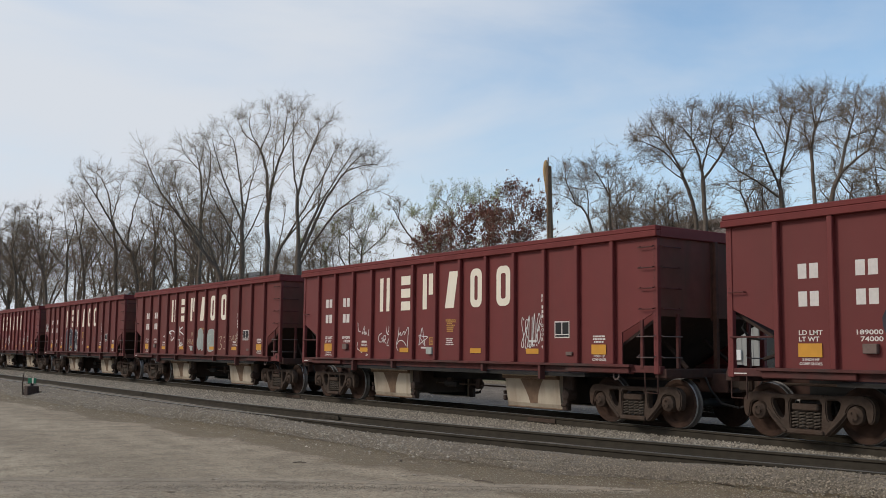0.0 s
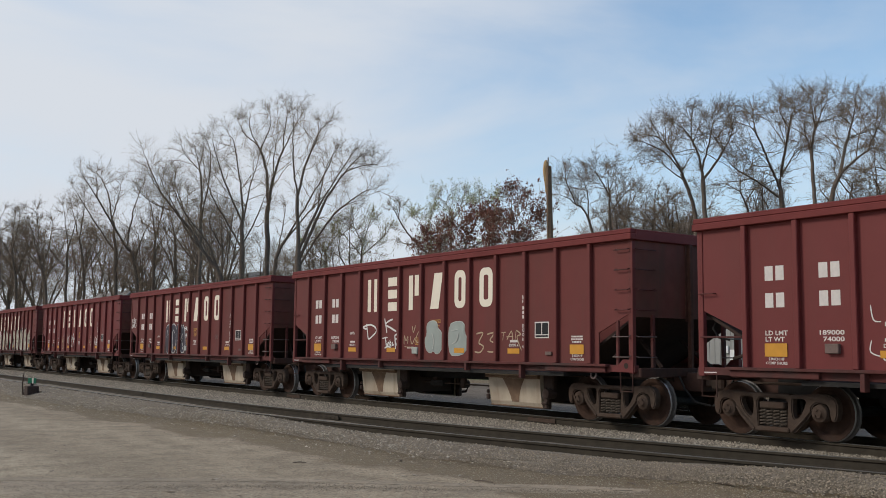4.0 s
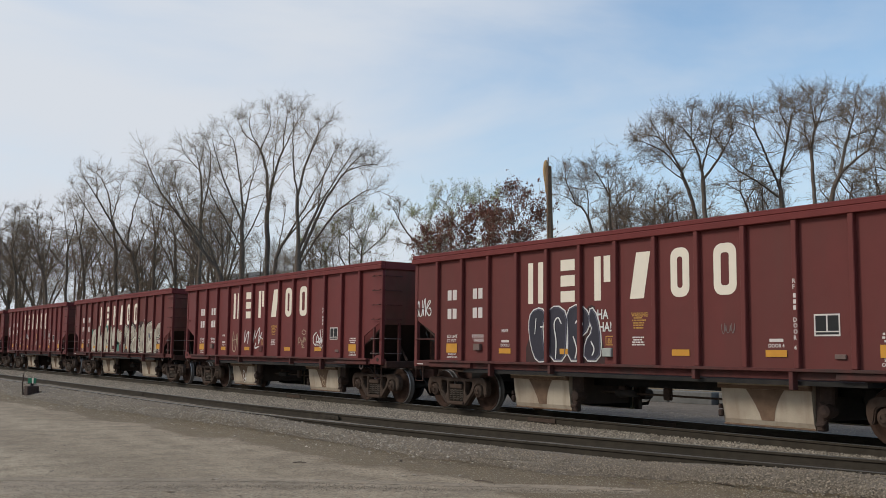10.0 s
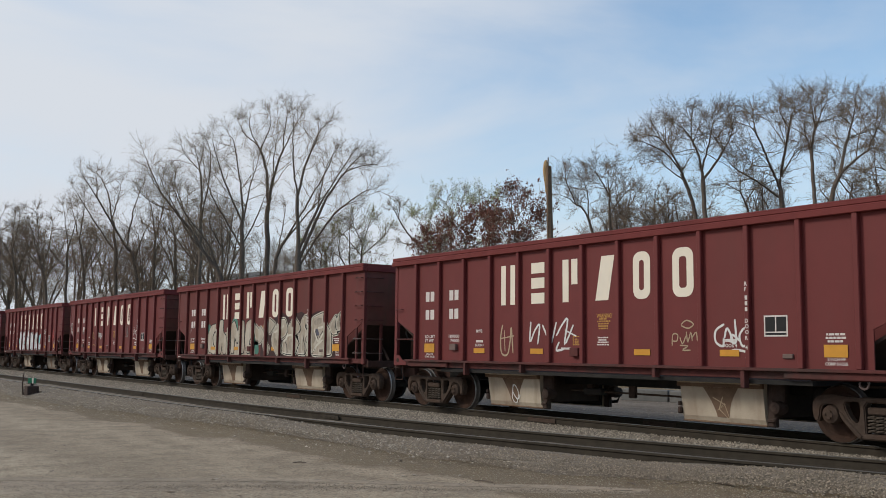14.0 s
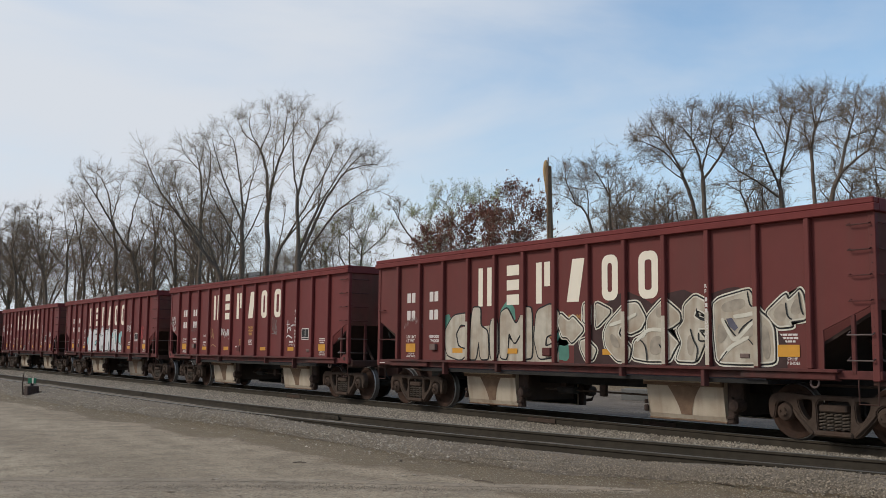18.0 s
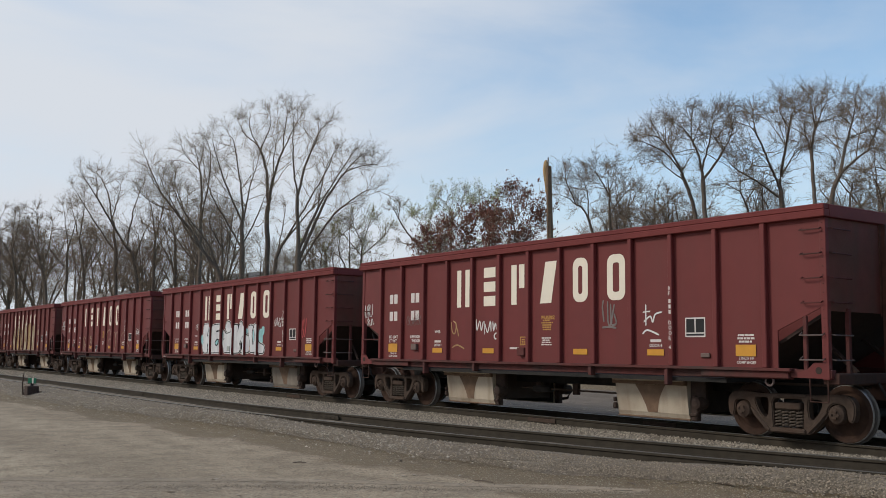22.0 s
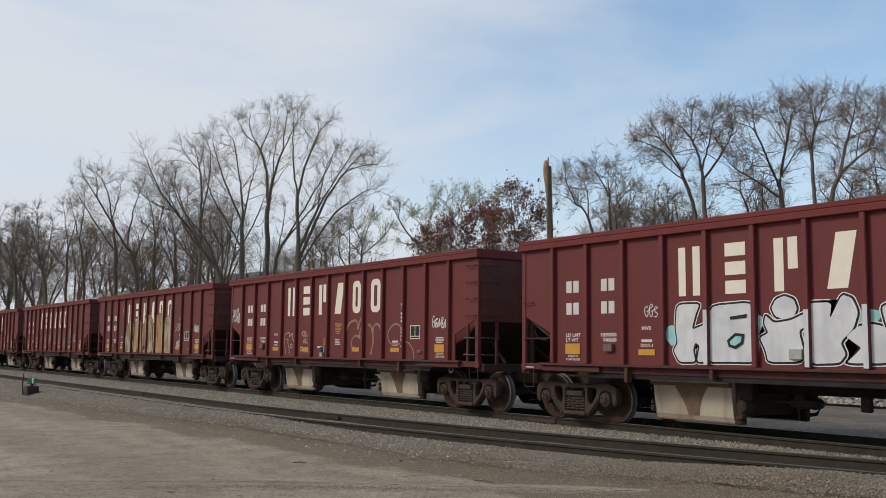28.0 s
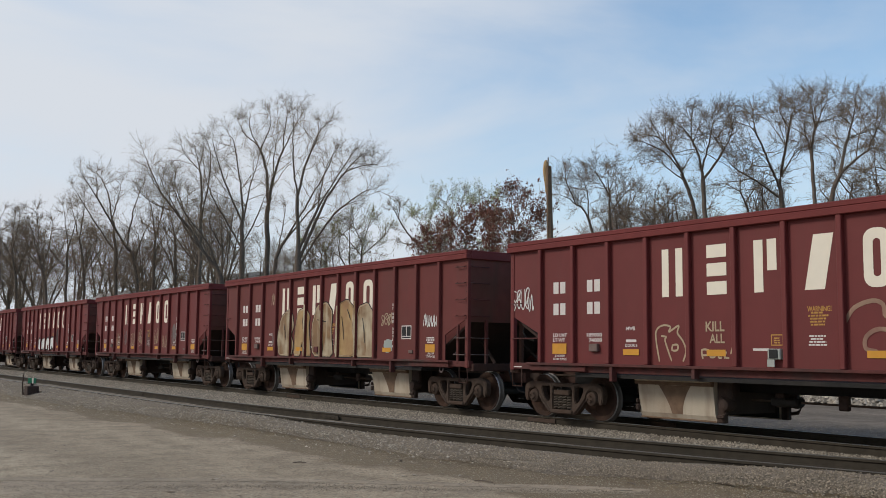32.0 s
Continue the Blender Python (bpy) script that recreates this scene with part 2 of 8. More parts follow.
def prism(bm, outline, y0, y1):
    """A plate in the x-z plane with that outline, from y0 to y1."""
    a = [bm.verts.new((x, y0, z)) for x, z in outline]
    b = [bm.verts.new((x, y1, z)) for x, z in outline]
    n = len(a)
    bm.faces.new(a)
    bm.faces.new(b[::-1])
    for i in range(n):
        bm.faces.new((a[i], b[i], b[(i + 1) % n], a[(i + 1) % n]))
    return bm


def lathe(bm, profile, sides=28, axis="y", centre=(0, 0, 0)):
    """A solid of revolution round y; profile: (radius, y) pairs."""
    rings = []
    for r, y in profile:
        rings.append([bm.verts.new((centre[0] + r * math.cos(k * math.tau / sides), centre[1] + y, centre[2] + r * math.sin(k * math.tau / sides))) for k in range(sides)])
    for q, w in zip(rings, rings[1:]):
        for k in range(sides):
            bm.faces.new((q[k], q[(k + 1) % sides], w[(k + 1) % sides], w[k]))
    bm.faces.new(rings[0])
    bm.faces.new(rings[-1][::-1])
    return bm

# ---- ground ----


def smooth(a, b, x):
    t = np.clip((np.asarray(x, float) - a) / (b - a), 0, 1)
    return t * t * (3 - 2 * t)


def siding_centre(x):
    """The nearer track: it runs along the main track and bends towards it."""
    if x < -26:
        return 9.62
    if x < -6:
        return 9.62 + 0.0060 * (x + 26) ** 2
    return 9.62 + 0.0060 * 400 + 0.24 * (x + 6)


def siding_np(x):
    return np.where(x < -26, 9.62, np.where(x < -6, 9.62 + 0.0060 * (x + 26) ** 2, 9.62 + 2.4 + 0.24 * (x + 6)))


def shoulder_width(x):
    """How far the loose stone reaches out from the siding's nearer rail."""
    x = np.asarray(x, float)
    return 0.75 + 0.65 * smooth(-18.0, -36.0, x) + 0.35 * smooth(-16.0, -13.0, x) * smooth(-8.5, -11.0, x)


def bed_height(x, y):
    """Lot at 0; the ballast rises to just under the rails' feet."""
    c = siding_np(x)
    w = shoulder_width(x)
    near = 0.138 * smooth(c - 1.5 - w, c - 0.95, y)
    # stone lies heaped against the nearer rail, less where the rail stands clear
    heaped = 0.045 + 0.105 * smooth(-15.0, -20.5, x) + 0.10 * smooth(-10.0, -7.0, x)
    near = near + heaped * smooth(c - 1.35 - w, c - 0.98, y) * (1 - smooth(c - 0.83, c - 0.74, y))
    main = 0.142 * smooth(TRACK_Y - 2.6, TRACK_Y - 1.5, y)
    fall = 1 - smooth(TRACK_Y + 1.7, TRACK_Y + 4.0, y)
    return np.maximum(near, main) * fall


def grid_sheet(name, xs, ys, height, material):
    X, Y = np.meshgrid(xs, ys, indexing="ij")
    Z = height(X, Y)
    v = np.stack([X, Y, Z], -1).reshape(-1, 3)
    n, m = len(xs), len(ys)
    i = (np.arange(n - 1)[:, None] * m + np.arange(m - 1)[None]).ravel()
    f = np.stack([i, i + m, i + m + 1, i + 1], 1)
    return ob_from(name, v.tolist(), f.tolist(), material, smooth=True)


def ground_h(x, y):
    z = bed_height(x, y) - 0.05 * smooth(0.02, 0.06, bed_height(x, y))
    roll = np.sin(x * 0.31 + y * 0.17) * 0.003 + np.sin(x * 0.13 - y * 0.41 + 1.0) * 0.004
    return z + roll * (bed_height(x, y) < 0.02) - 0.004


xs = np.concatenate([[-3000, -1500, -700, -400, -260], np.arange(-200, -60, 4.0), np.arange(-60, 6, 0.6), np.arange(6, 150, 5.0), [220, 400, 900, 2500]])
ys = np.concatenate([[-2500, -800, -250, -90, -40, -20, -10], np.arange(-6, 20, 0.4), np.arange(20, 40, 2.0), [45, 60, 90, 160, 400, 1200, 3000]])
ground = tagged(grid_sheet("ground", xs, ys, ground_h, "lot"), "worn grey-brown gravel and dirt ground", "ground", kind="structure")


def strip(name, x0, x1, step, lo, hi, n, material, lift):
    xs = np.arange(x0, x1 + step, step)
    v, f = [], []
    rng = np.random.default_rng(4)
    for x in xs:
        a, b = lo(x), hi(x)
        for k in range(n + 1):
            y = a + (b - a) * k / n
            e = 0.0 if 0 < k < n else -0.07
            yy = y + (rng.normal() * 0.10 if k in (0, n) else 0)
            v.append((x, yy, float(bed_height(np.array(x), np.array(yy))) + lift + e + (rng.normal() * 0.008 if e == 0 else 0)))
    for i in range(len(xs) - 1):
        for k in range(n):
            a = i * (n + 1) + k
            f.append((a, a + n + 1, a + n + 2, a + 1))
    return ob_from(name, v, f, material, smooth=True)


ballast = strip("ballast", -240, 150, 0.8, lambda x: siding_centre(min(x, 14)) - 0.75 - float(shoulder_width(x)), lambda x: TRACK_Y + 1.9, 64, "bed", 0.012)
tagged(ballast, "grey crushed stone ballast under both tracks", "ballast", kind="structure")
yard = strip("yard", -240, 120, 3.0, lambda x: TRACK_Y + 1.5, lambda x: 33.5, 8, "yard", 0.02)
tagged(yard, "dark cinder gravel yard beyond the tracks", "yard", kind="structure")
grass = strip("grass_verge", -240, 120, 3.0, lambda x: 33.0, lambda x: 120.0, 12, "grass", 0.03)
tagged(grass, "patchy spring grass beyond the tracks", "grass", kind="structure")


# ---- rails and ties ----
RAIL_PROFILE = [(-0.070, -0.172), (0.070, -0.172), (0.070, -0.158), (0.014, -0.138), (0.011, -0.050), (0.036, -0.038), (0.036, -0.006), (0.028, 0.0), (-0.028, 0.0), (-0.036, -0.006), (-0.036, -0.038), (-0.011, -0.050), (-0.014, -0.138), (-0.070, -0.158)]


def rail(name, path, label, head="railtop"):
    v, f, fm = [], [], []
    n = len(RAIL_PROFILE)
    for i, (x, y) in enumerate(path):
        a, b = path[max(i - 1, 0)], path[min(i + 1, len(path) - 1)]
        d = Vector((b[0] - a[0], b[1] - a[1])).normalized()
        for o, z in RAIL_PROFILE:
            v.append((x - d.y * o, y + d.x * o, RAIL + z))
    for i in range(len(path) - 1):
        for k in range(n):
            f.append((i * n + k, i * n + (k + 1) % n, (i + 1) * n + (k + 1) % n, (i + 1) * n + k))
            fm.append(2 if k == 7 else 1 if k in (6, 8) else 0)
    f += [tuple(range(n)), tuple(range(len(v) - 1, len(v) - n - 1, -1))]
    fm += [0, 0]
    o = ob_from(name, v, f, None, mats=["railside", head, head], face_mats=fm)
    return tagged(o, label, "rail", group="rails")


def siding_path(off, x0, x1):
    out = []
    x = x0
    while x <= x1:
        out.append((x, siding_centre(x) + off))
        x += 1.5
    return out


rail("rail", [(-300, TRACK_Y - 0.755), (150, TRACK_Y - 0.755)], "rust-brown steel rail under the train, worn bright on top")
rail("rail", [(-300, TRACK_Y + 0.755), (150, TRACK_Y + 0.755)], "rust-brown steel rail under the train, worn bright on top")
rail("rail", siding_path(-0.755, -300, 12), "olive-brown steel rail of the empty siding beside the lot", "railtop_dull")
rail("rail", siding_path(0.755, -300, 3), "olive-brown steel rail of the empty siding beside the lot", "railtop_dull")


def tie_mesh(length):
    bm = box(bmesh.new(), -0.11, 0.11, -length / 2, length / 2, -0.17, 0, 0.012)
    me = bpy.data.meshes.new("tie")
    bmesh.ops.recalc_face_normals(bm, faces=bm.faces)
    bm.to_mesh(me)
    bm.free()
    me.materials.append(M["tie"])
    return me


TIE = tie_mesh(2.6)


def ties(x0, x1, step, centre, label):
    bed = tagged(new("track_ties"), label, "railway ties", kind="structure")
    rng = random.Random(5)
    x = x0
    while x < x1:
        o = new("tie", TIE)
        o.parent = bed
        a = (centre(x + 0.5) - centre(x - 0.5))
        o.matrix_basis = pose(x + rng.uniform(-0.03, 0.03), centre(x) + rng.uniform(-0.06, 0.06), RAIL - 0.176 - rng.uniform(0, 0.012), 0, 0, math.degrees(math.atan(a)) + rng.uniform(-1.5, 1.5))
        x += step


ties(-75, 30, 0.53, lambda x: TRACK_Y, "dark weathered wooden ties half sunk in ballast")
ties(-75, 6, 0.55, siding_centre, "dark weathered wooden ties of the siding")

# ---- ballast cars ----
CAR_PITCH, BODY = 15.49, 13.90      # over couplers; over the body's ends
HALF = BODY / 2
SHEET = 1.53                        # half width over the side sheets
CAR_MID0 = -19.28                   # middle of the first wholly seen car at the start
CAR_INDEX = list(range(-1, 12))
RIB_X = [-5.96 + 0.985 * k for k in range(13)]
PANEL = [-5.41 + 0.987 * k for k in range(12)]   # where the markings are centred
WHEEL_R = 0.457
TRUCK_X = (-5.84, 5.90)
AXLE = 0.875


def wheel_mesh():
    bm = bmesh.new()
    s = 32
    # outer face at y = -0.835 for the nearer wheel; flange towards the middle
    prof = [(0.075, -0.88), (0.085, -0.84), (0.13, -0.835), (0.15, -0.80), (0.34, -0.765), (0.375, -0.83), (0.43, -0.835), (0.445, -0.83), (WHEEL_R, -0.80), (WHEEL_R + 0.003, -0.725), (WHEEL_R + 0.025, -0.715), (WHEEL_R + 0.02, -0.69), (0.40, -0.695), (0.36, -0.74), (0.15, -0.72), (0.12, -0.66)]
    lathe(bm, prof, s)
    me = bpy.data.meshes.new("wheel")
    bmesh.ops.recalc_face_normals(bm, faces=bm.faces)
    bm.faces.ensure_lookup_table()
    for f in bm.faces:
        c = f.calc_center_median()
        f.material_index = 0 if math.hypot(c.x, c.z) < 0.444 or not -0.83 < c.y < -0.70 else 1 if c.y < -0.80 else 2
        f.smooth = abs(f.normal.y) < 0.9
    bm.to_mesh(me)
    bm.free()
    me.materials.append(M["wheel"])
    me.materials.append(M["tread"])
    me.materials.append(M["tread_dull"])
    return me


def make_wheelset(car, x):
    ws = tagged(new("wheelset"), "rust-brown solid wheels with bright worn treads")
    ws.parent = car
    ws.matrix_basis = pose(x, 0, WHEEL_R)
    w = new("wheel", WHEEL)
    w.parent = ws
    w2 = new("wheel", WHEEL)
    w2.parent = ws
    w2.matrix_basis = pose(0, 0, 0, 0, 0, 180)
    bm = bmesh.new()
    lathe(bm, [(0.07, -1.10), (0.07, -0.87), (0.09, -0.66), (0.075, 0), (0.09, 0.66), (0.07, 0.87), (0.07, 1.10)], 12)
    part("axle", bm, "black", ws)
    for side in (-1, 1):
        bm = bmesh.new()
        lathe(bm, sorted([(0.10, side * 1.02), (0.105, side * 1.13), (0.075, side * 1.15), (0.07, side * 1.16)], key=lambda p: p[1]), 14)
        for k in range(3):
            a = k * math.tau / 3
            y0, y1 = sorted((side * 1.145, side * 1.18))
            box(bm, 0.055 * math.cos(a) - 0.014, 0.055 * math.cos(a) + 0.014, y0, y1, 0.055 * math.sin(a) - 0.014, 0.055 * math.sin(a) + 0.014)
        part("bearing_cap", bm, "truck", ws)
    return ws


def grown(poly, d):
    """The outline moved outwards by d."""
    n = len(poly)
    turn = sum(poly[i][0] * poly[(i + 1) % n][1] - poly[(i + 1) % n][0] * poly[i][1] for i in range(n))
    s = 1 if turn > 0 else -1
    out = []
    for i in range(n):
        a, b, c = Vector(poly[i - 1]), Vector(poly[i]), Vector(poly[(i + 1) % n])
        e, f = (b - a).normalized(), (c - b).normalized()
        m = Vector((e.y + f.y, -e.x - f.x))
        m = m.normalized() if m.length > 1e-6 else Vector((e.y, -e.x))
        k = max(0.55, m.dot(Vector((e.y, -e.x))))
        out.append(tuple(b + m * (s * d / k)))
    return out


def plate_with_holes(bm, outer, holes, y0, y1):
    """A plate in the x-z plane with openings, y0 to y1 thick."""
    loops = []
    for y in (y0, y1):
        edges, rows = [], []
        for o in (outer, *holes):
            vs = [bm.verts.new((x, y, z)) for x, z in o]
            rows.append(vs)
            edges += [bm.edges.new((vs[i], vs[(i + 1) % len(vs)])) for i in range(len(vs))]
        bmesh.ops.triangle_fill(bm, use_beauty=True, use_dissolve=False, edges=edges)
        loops.append(rows)
    for a, b in zip(*loops):
        for i in range(len(a)):
            bm.faces.new((a[i], a[(i + 1) % len(a)], b[(i + 1) % len(a)], b[i]))
    return bm


def softened(poly, turns=2):
    """Corner cutting: the rounded outline of a casting."""
    for _ in range(turns):
        out = []
        for (ax, az), (bx, bz) in zip(poly, poly[1:] + poly[:1]):
            out += [(ax * 0.75 + bx * 0.25, az * 0.75 + bz * 0.25), (ax * 0.25 + bx * 0.75, az * 0.25 + bz * 0.75)]
        poly = out
    return poly


def side_frame(bm, y0, y1):
    """Cast side frame with its two windows and the spring opening between; hooked pedestals over the bearings."""
    half = [(0.30, 0.735), (0.48, 0.735), (0.86, 0.765), (1.08, 0.755), (1.19, 0.66), (1.20, 0.50), (1.165, 0.36), (1.09, 0.335), (1.055, 0.42), (1.04, 0.58),
            (0.94, 0.625), (0.82, 0.62), (0.73, 0.55), (0.72, 0.42), (0.60, 0.30), (0.43, 0.13), (0.34, 0.105)]
    outer = softened([(x, z) for x, z in half] + [(-x, z) for x, z in half[::-1]])
    win = [(0.375, 0.655), (0.43, 0.675), (0.60, 0.675), (0.635, 0.61), (0.54, 0.42), (0.44, 0.335), (0.385, 0.40)]
    bay = [(-0.275, 0.20), (0.275, 0.20), (0.295, 0.60), (0.25, 0.665), (-0.25, 0.665), (-0.295, 0.60)]
    holes = [softened(win, 1), softened([(-x, z) for x, z in win[::-1]], 1), bay]
    plate_with_holes(bm, outer, holes, y0, y1)
    plate_with_holes(bm, grown(outer, -0.022), [grown(h, 0.018) for h in holes], y0 - 0.016, y1 + 0.016)
    box(bm, -0.33, 0.33, y0 - 0.055, y1 + 0.055, 0.115, 0.195, 0.02)
    box(bm, -0.34, 0.34, y0 - 0.02, y1 + 0.02, 0.69, 0.745, 0.012)
    for s in (-1, 1):
        # ribs along the arms, and the pedestal's thicker foot
        tube(bm, [(s * 0.71, y0 - 0.004, 0.50), (s * 0.58, y0 - 0.012, 0.35), (s * 0.36, y0 - 0.004, 0.15)], [0.028, 0.038, 0.035], 6)
    return bm


def spring_mesh():
    bm = bmesh.new()
    pts = [(0.066 * math.cos(a), 0.066 * math.sin(a), 0.285 * a / (math.tau * 5.5)) for a in [k * math.tau / 8 for k in range(45)]]
    tube(bm, pts, 0.0165, 5)
    me = bpy.data.meshes.new("spring")
    bmesh.ops.recalc_face_normals(bm, faces=bm.faces)
    bm.to_mesh(me)
    bm.free()
    me.materials.append(M["spring"])
    return me


SPRING = spring_mesh()


def make_truck(car, x):
    t = tagged(new("truck"), "rust-brown cast steel truck with coil springs")
    t.parent = car
    t.matrix_basis = pose(x, 0, 0)
    for s in (-1, 1):
        c = s * 1.03
        part("side_frame", side_frame(bmesh.new(), c - 0.06, c + 0.06), "truck", t)
        for sx in (-0.20, -0.067, 0.067, 0.20):
            spring = new("spring", SPRING)
            spring.parent = t
            spring.matrix_basis = pose(sx, c - 0.01, 0.205)
        boxed("bolster_end", -0.24, 0.24, min(c - s * 0.12, c + s * 0.10), max(c - s * 0.12, c + s * 0.10), 0.49, 0.60, "truck", t, 0.02)
        for ax in (-AXLE, AXLE):
            bm = bmesh.new()
            lathe(bm, [(0.105, -0.10), (0.135, -0.085), (0.15, -0.04), (0.15, 0.07), (0.12, 0.10)], 18, centre=(ax, c, WHEEL_R))
            part("bearing", bm, "truck", t)
            rod("brake_hanger", [(ax - math.copysign(0.53, ax), s * 0.80, 0.62), (ax - math.copysign(0.50, ax), s * 0.80, 0.40)], 0.03, "black", t)
    boxed("bolster", -0.22, 0.22, -0.92, 0.92, 0.42, 0.66, "black", t, 0.02)
    for ax in (-0.36, 0.36):
        boxed("brake_beam", ax - 0.04, ax + 0.04, -0.75, 0.75, 0.36, 0.46, "black", t, 0.01)
    return t


TEXTS = {}


def text_mesh(body, height, width=None):
    """Lettering as a flat mesh in the x-z plane, its lower left corner at the origin."""
    key = (body, height, width)
    if key not in TEXTS:
        c = bpy.data.curves.new("text", "FONT")
        c.body = body
        c.resolution_u = 3
        c.offset = 0.022
        o = new("text", c)
        dg = bpy.context.evaluated_depsgraph_get()
        me = bpy.data.meshes.new_from_object(o.evaluated_get(dg))
        bpy.data.objects.remove(o)
        bpy.data.curves.remove(c)
        co = np.empty(len(me.vertices) * 3)
        me.vertices.foreach_get("co", co)
        co = co.reshape(-1, 3)
        lo, hi = co.min(0), co.max(0)
        k = height / (hi[1] - lo[1])
        kx = k if width is None else width / (hi[0] - lo[0])
        out = np.stack([(co[:, 0] - lo[0]) * kx, np.zeros(len(co)), (co[:, 1] - lo[1]) * k], 1)
        me.vertices.foreach_set("co", out.ravel())
        me.update()
        TEXTS[key] = me
    return TEXTS[key]


def lettering(name, body, x, z, height, material, parent, y, width=None, label=""):
    me = text_mesh(body, height, width).copy()
    me.materials.clear()
    me.materials.append(M[material])
    o = new(name, me)
    o.parent = parent
    o.matrix_basis = pose(x, y, z)
    return tagged(o, label)


FRONT = -SHEET - 0.014      # paint lies just proud of the side sheet


def flat(bm, outline, y):
    bm.faces.new([bm.verts.new((x, y, z)) for x, z in outline])
    return bm


def rect(x0, x1, z0, z1):
    return [(x0, z0), (x1, z0), (x1, z1), (x0, z1)]


def rounded(cx, cz, w, h, r, n=5):
    out = []
    for sx, sz, a0 in ((1, 1, 0), (-1, 1, 90), (-1, -1, 180), (1, -1, 270)):
        for k in range(n + 1):
            a = radians(a0 + 90 * k / n)
            out.append((cx + sx * (w / 2 - r) + r * math.cos(a), cz + sz * (h / 2 - r) + r * math.sin(a)))
    return out


def ring(bm, outer, inner, y):
    a = [bm.verts.new((x, y, z)) for x, z in outer]
    b = [bm.verts.new((x, y, z)) for x, z in inner]
    n = len(a)
    for i in range(n):
        bm.faces.new((a[i], a[(i + 1) % n], b[(i + 1) % n], b[i]))
    return bm


def bars(name, x, z, h, count, w, gap, material, parent, y=FRONT, label=""):
    """Unlettered marks: one upright bar for each character."""
    bm = bmesh.new()
    for k in range(count):
        flat(bm, rect(x + k * (w + gap), x + k * (w + gap) + w, z, z + h), y)
    return part(name, bm, material, parent, label)


def lines(name, x, z, w, h, rows, material, parent, y=FRONT, label=""):
    """Small print: a bar for each line."""
    bm = bmesh.new()
    rng = random.Random(int(x * 97 + z * 31))
    step = h / rows
    for k in range(rows):
        ww = w * rng.uniform(0.72, 1.0)
        a = x + (w - ww) / 2
        while a < x + ww - 0.01:
            b = min(a + rng.uniform(0.03, 0.09), x + ww)
            flat(bm, rect(a, b, z + k * step, z + k * step + step * 0.6), y)
            a = b + 0.012
    o = part(name, bm, material, parent, label)
    o["kind"] = "stuff"
    return o


def emblem(car):
    """Six plain cream shapes, one to a panel, in place of the owner's name."""
    z0, z1, y = 2.385, 3.245, FRONT - 0.002
    zc, h = (z0 + z1) / 2, z1 - z0
    for k in range(6):
        c = PANEL[3 + k]
        w = 0.42
        bm = bmesh.new()
        if k < 4:
            c += 0.03
        if k == 0:
            for s in (-1, 1):
                flat(bm, rect(c + s * 0.16 - 0.08, c + s * 0.16 + 0.08, z0, z1), y)
        elif k == 1:
            for q in (0, 0.37, 0.74):
                flat(bm, rect(c - 0.21, c + 0.21, z0 + q * h, z0 + q * h + h * 0.26), y)
        elif k == 2:
            flat(bm, rect(c - 0.22, c - 0.04, z0, z1), y)
            flat(bm, rect(c + 0.04, c + 0.22, z0 + 0.35, z1), y)
        elif k == 3:
            flat(bm, [(c - 0.26, z0), (c + 0.09, z0), (c + 0.26, z1), (c - 0.09, z1)], y)
        else:
            w = 0.43 if k == 4 else 0.48
            ring(bm, rounded(c, zc, w, h + 0.02, 0.17), rounded(c, zc, w - 0.31, h - 0.30, 0.055), y)
        part("emblem_shape", bm, "letter", car, "plain cream painted shape")


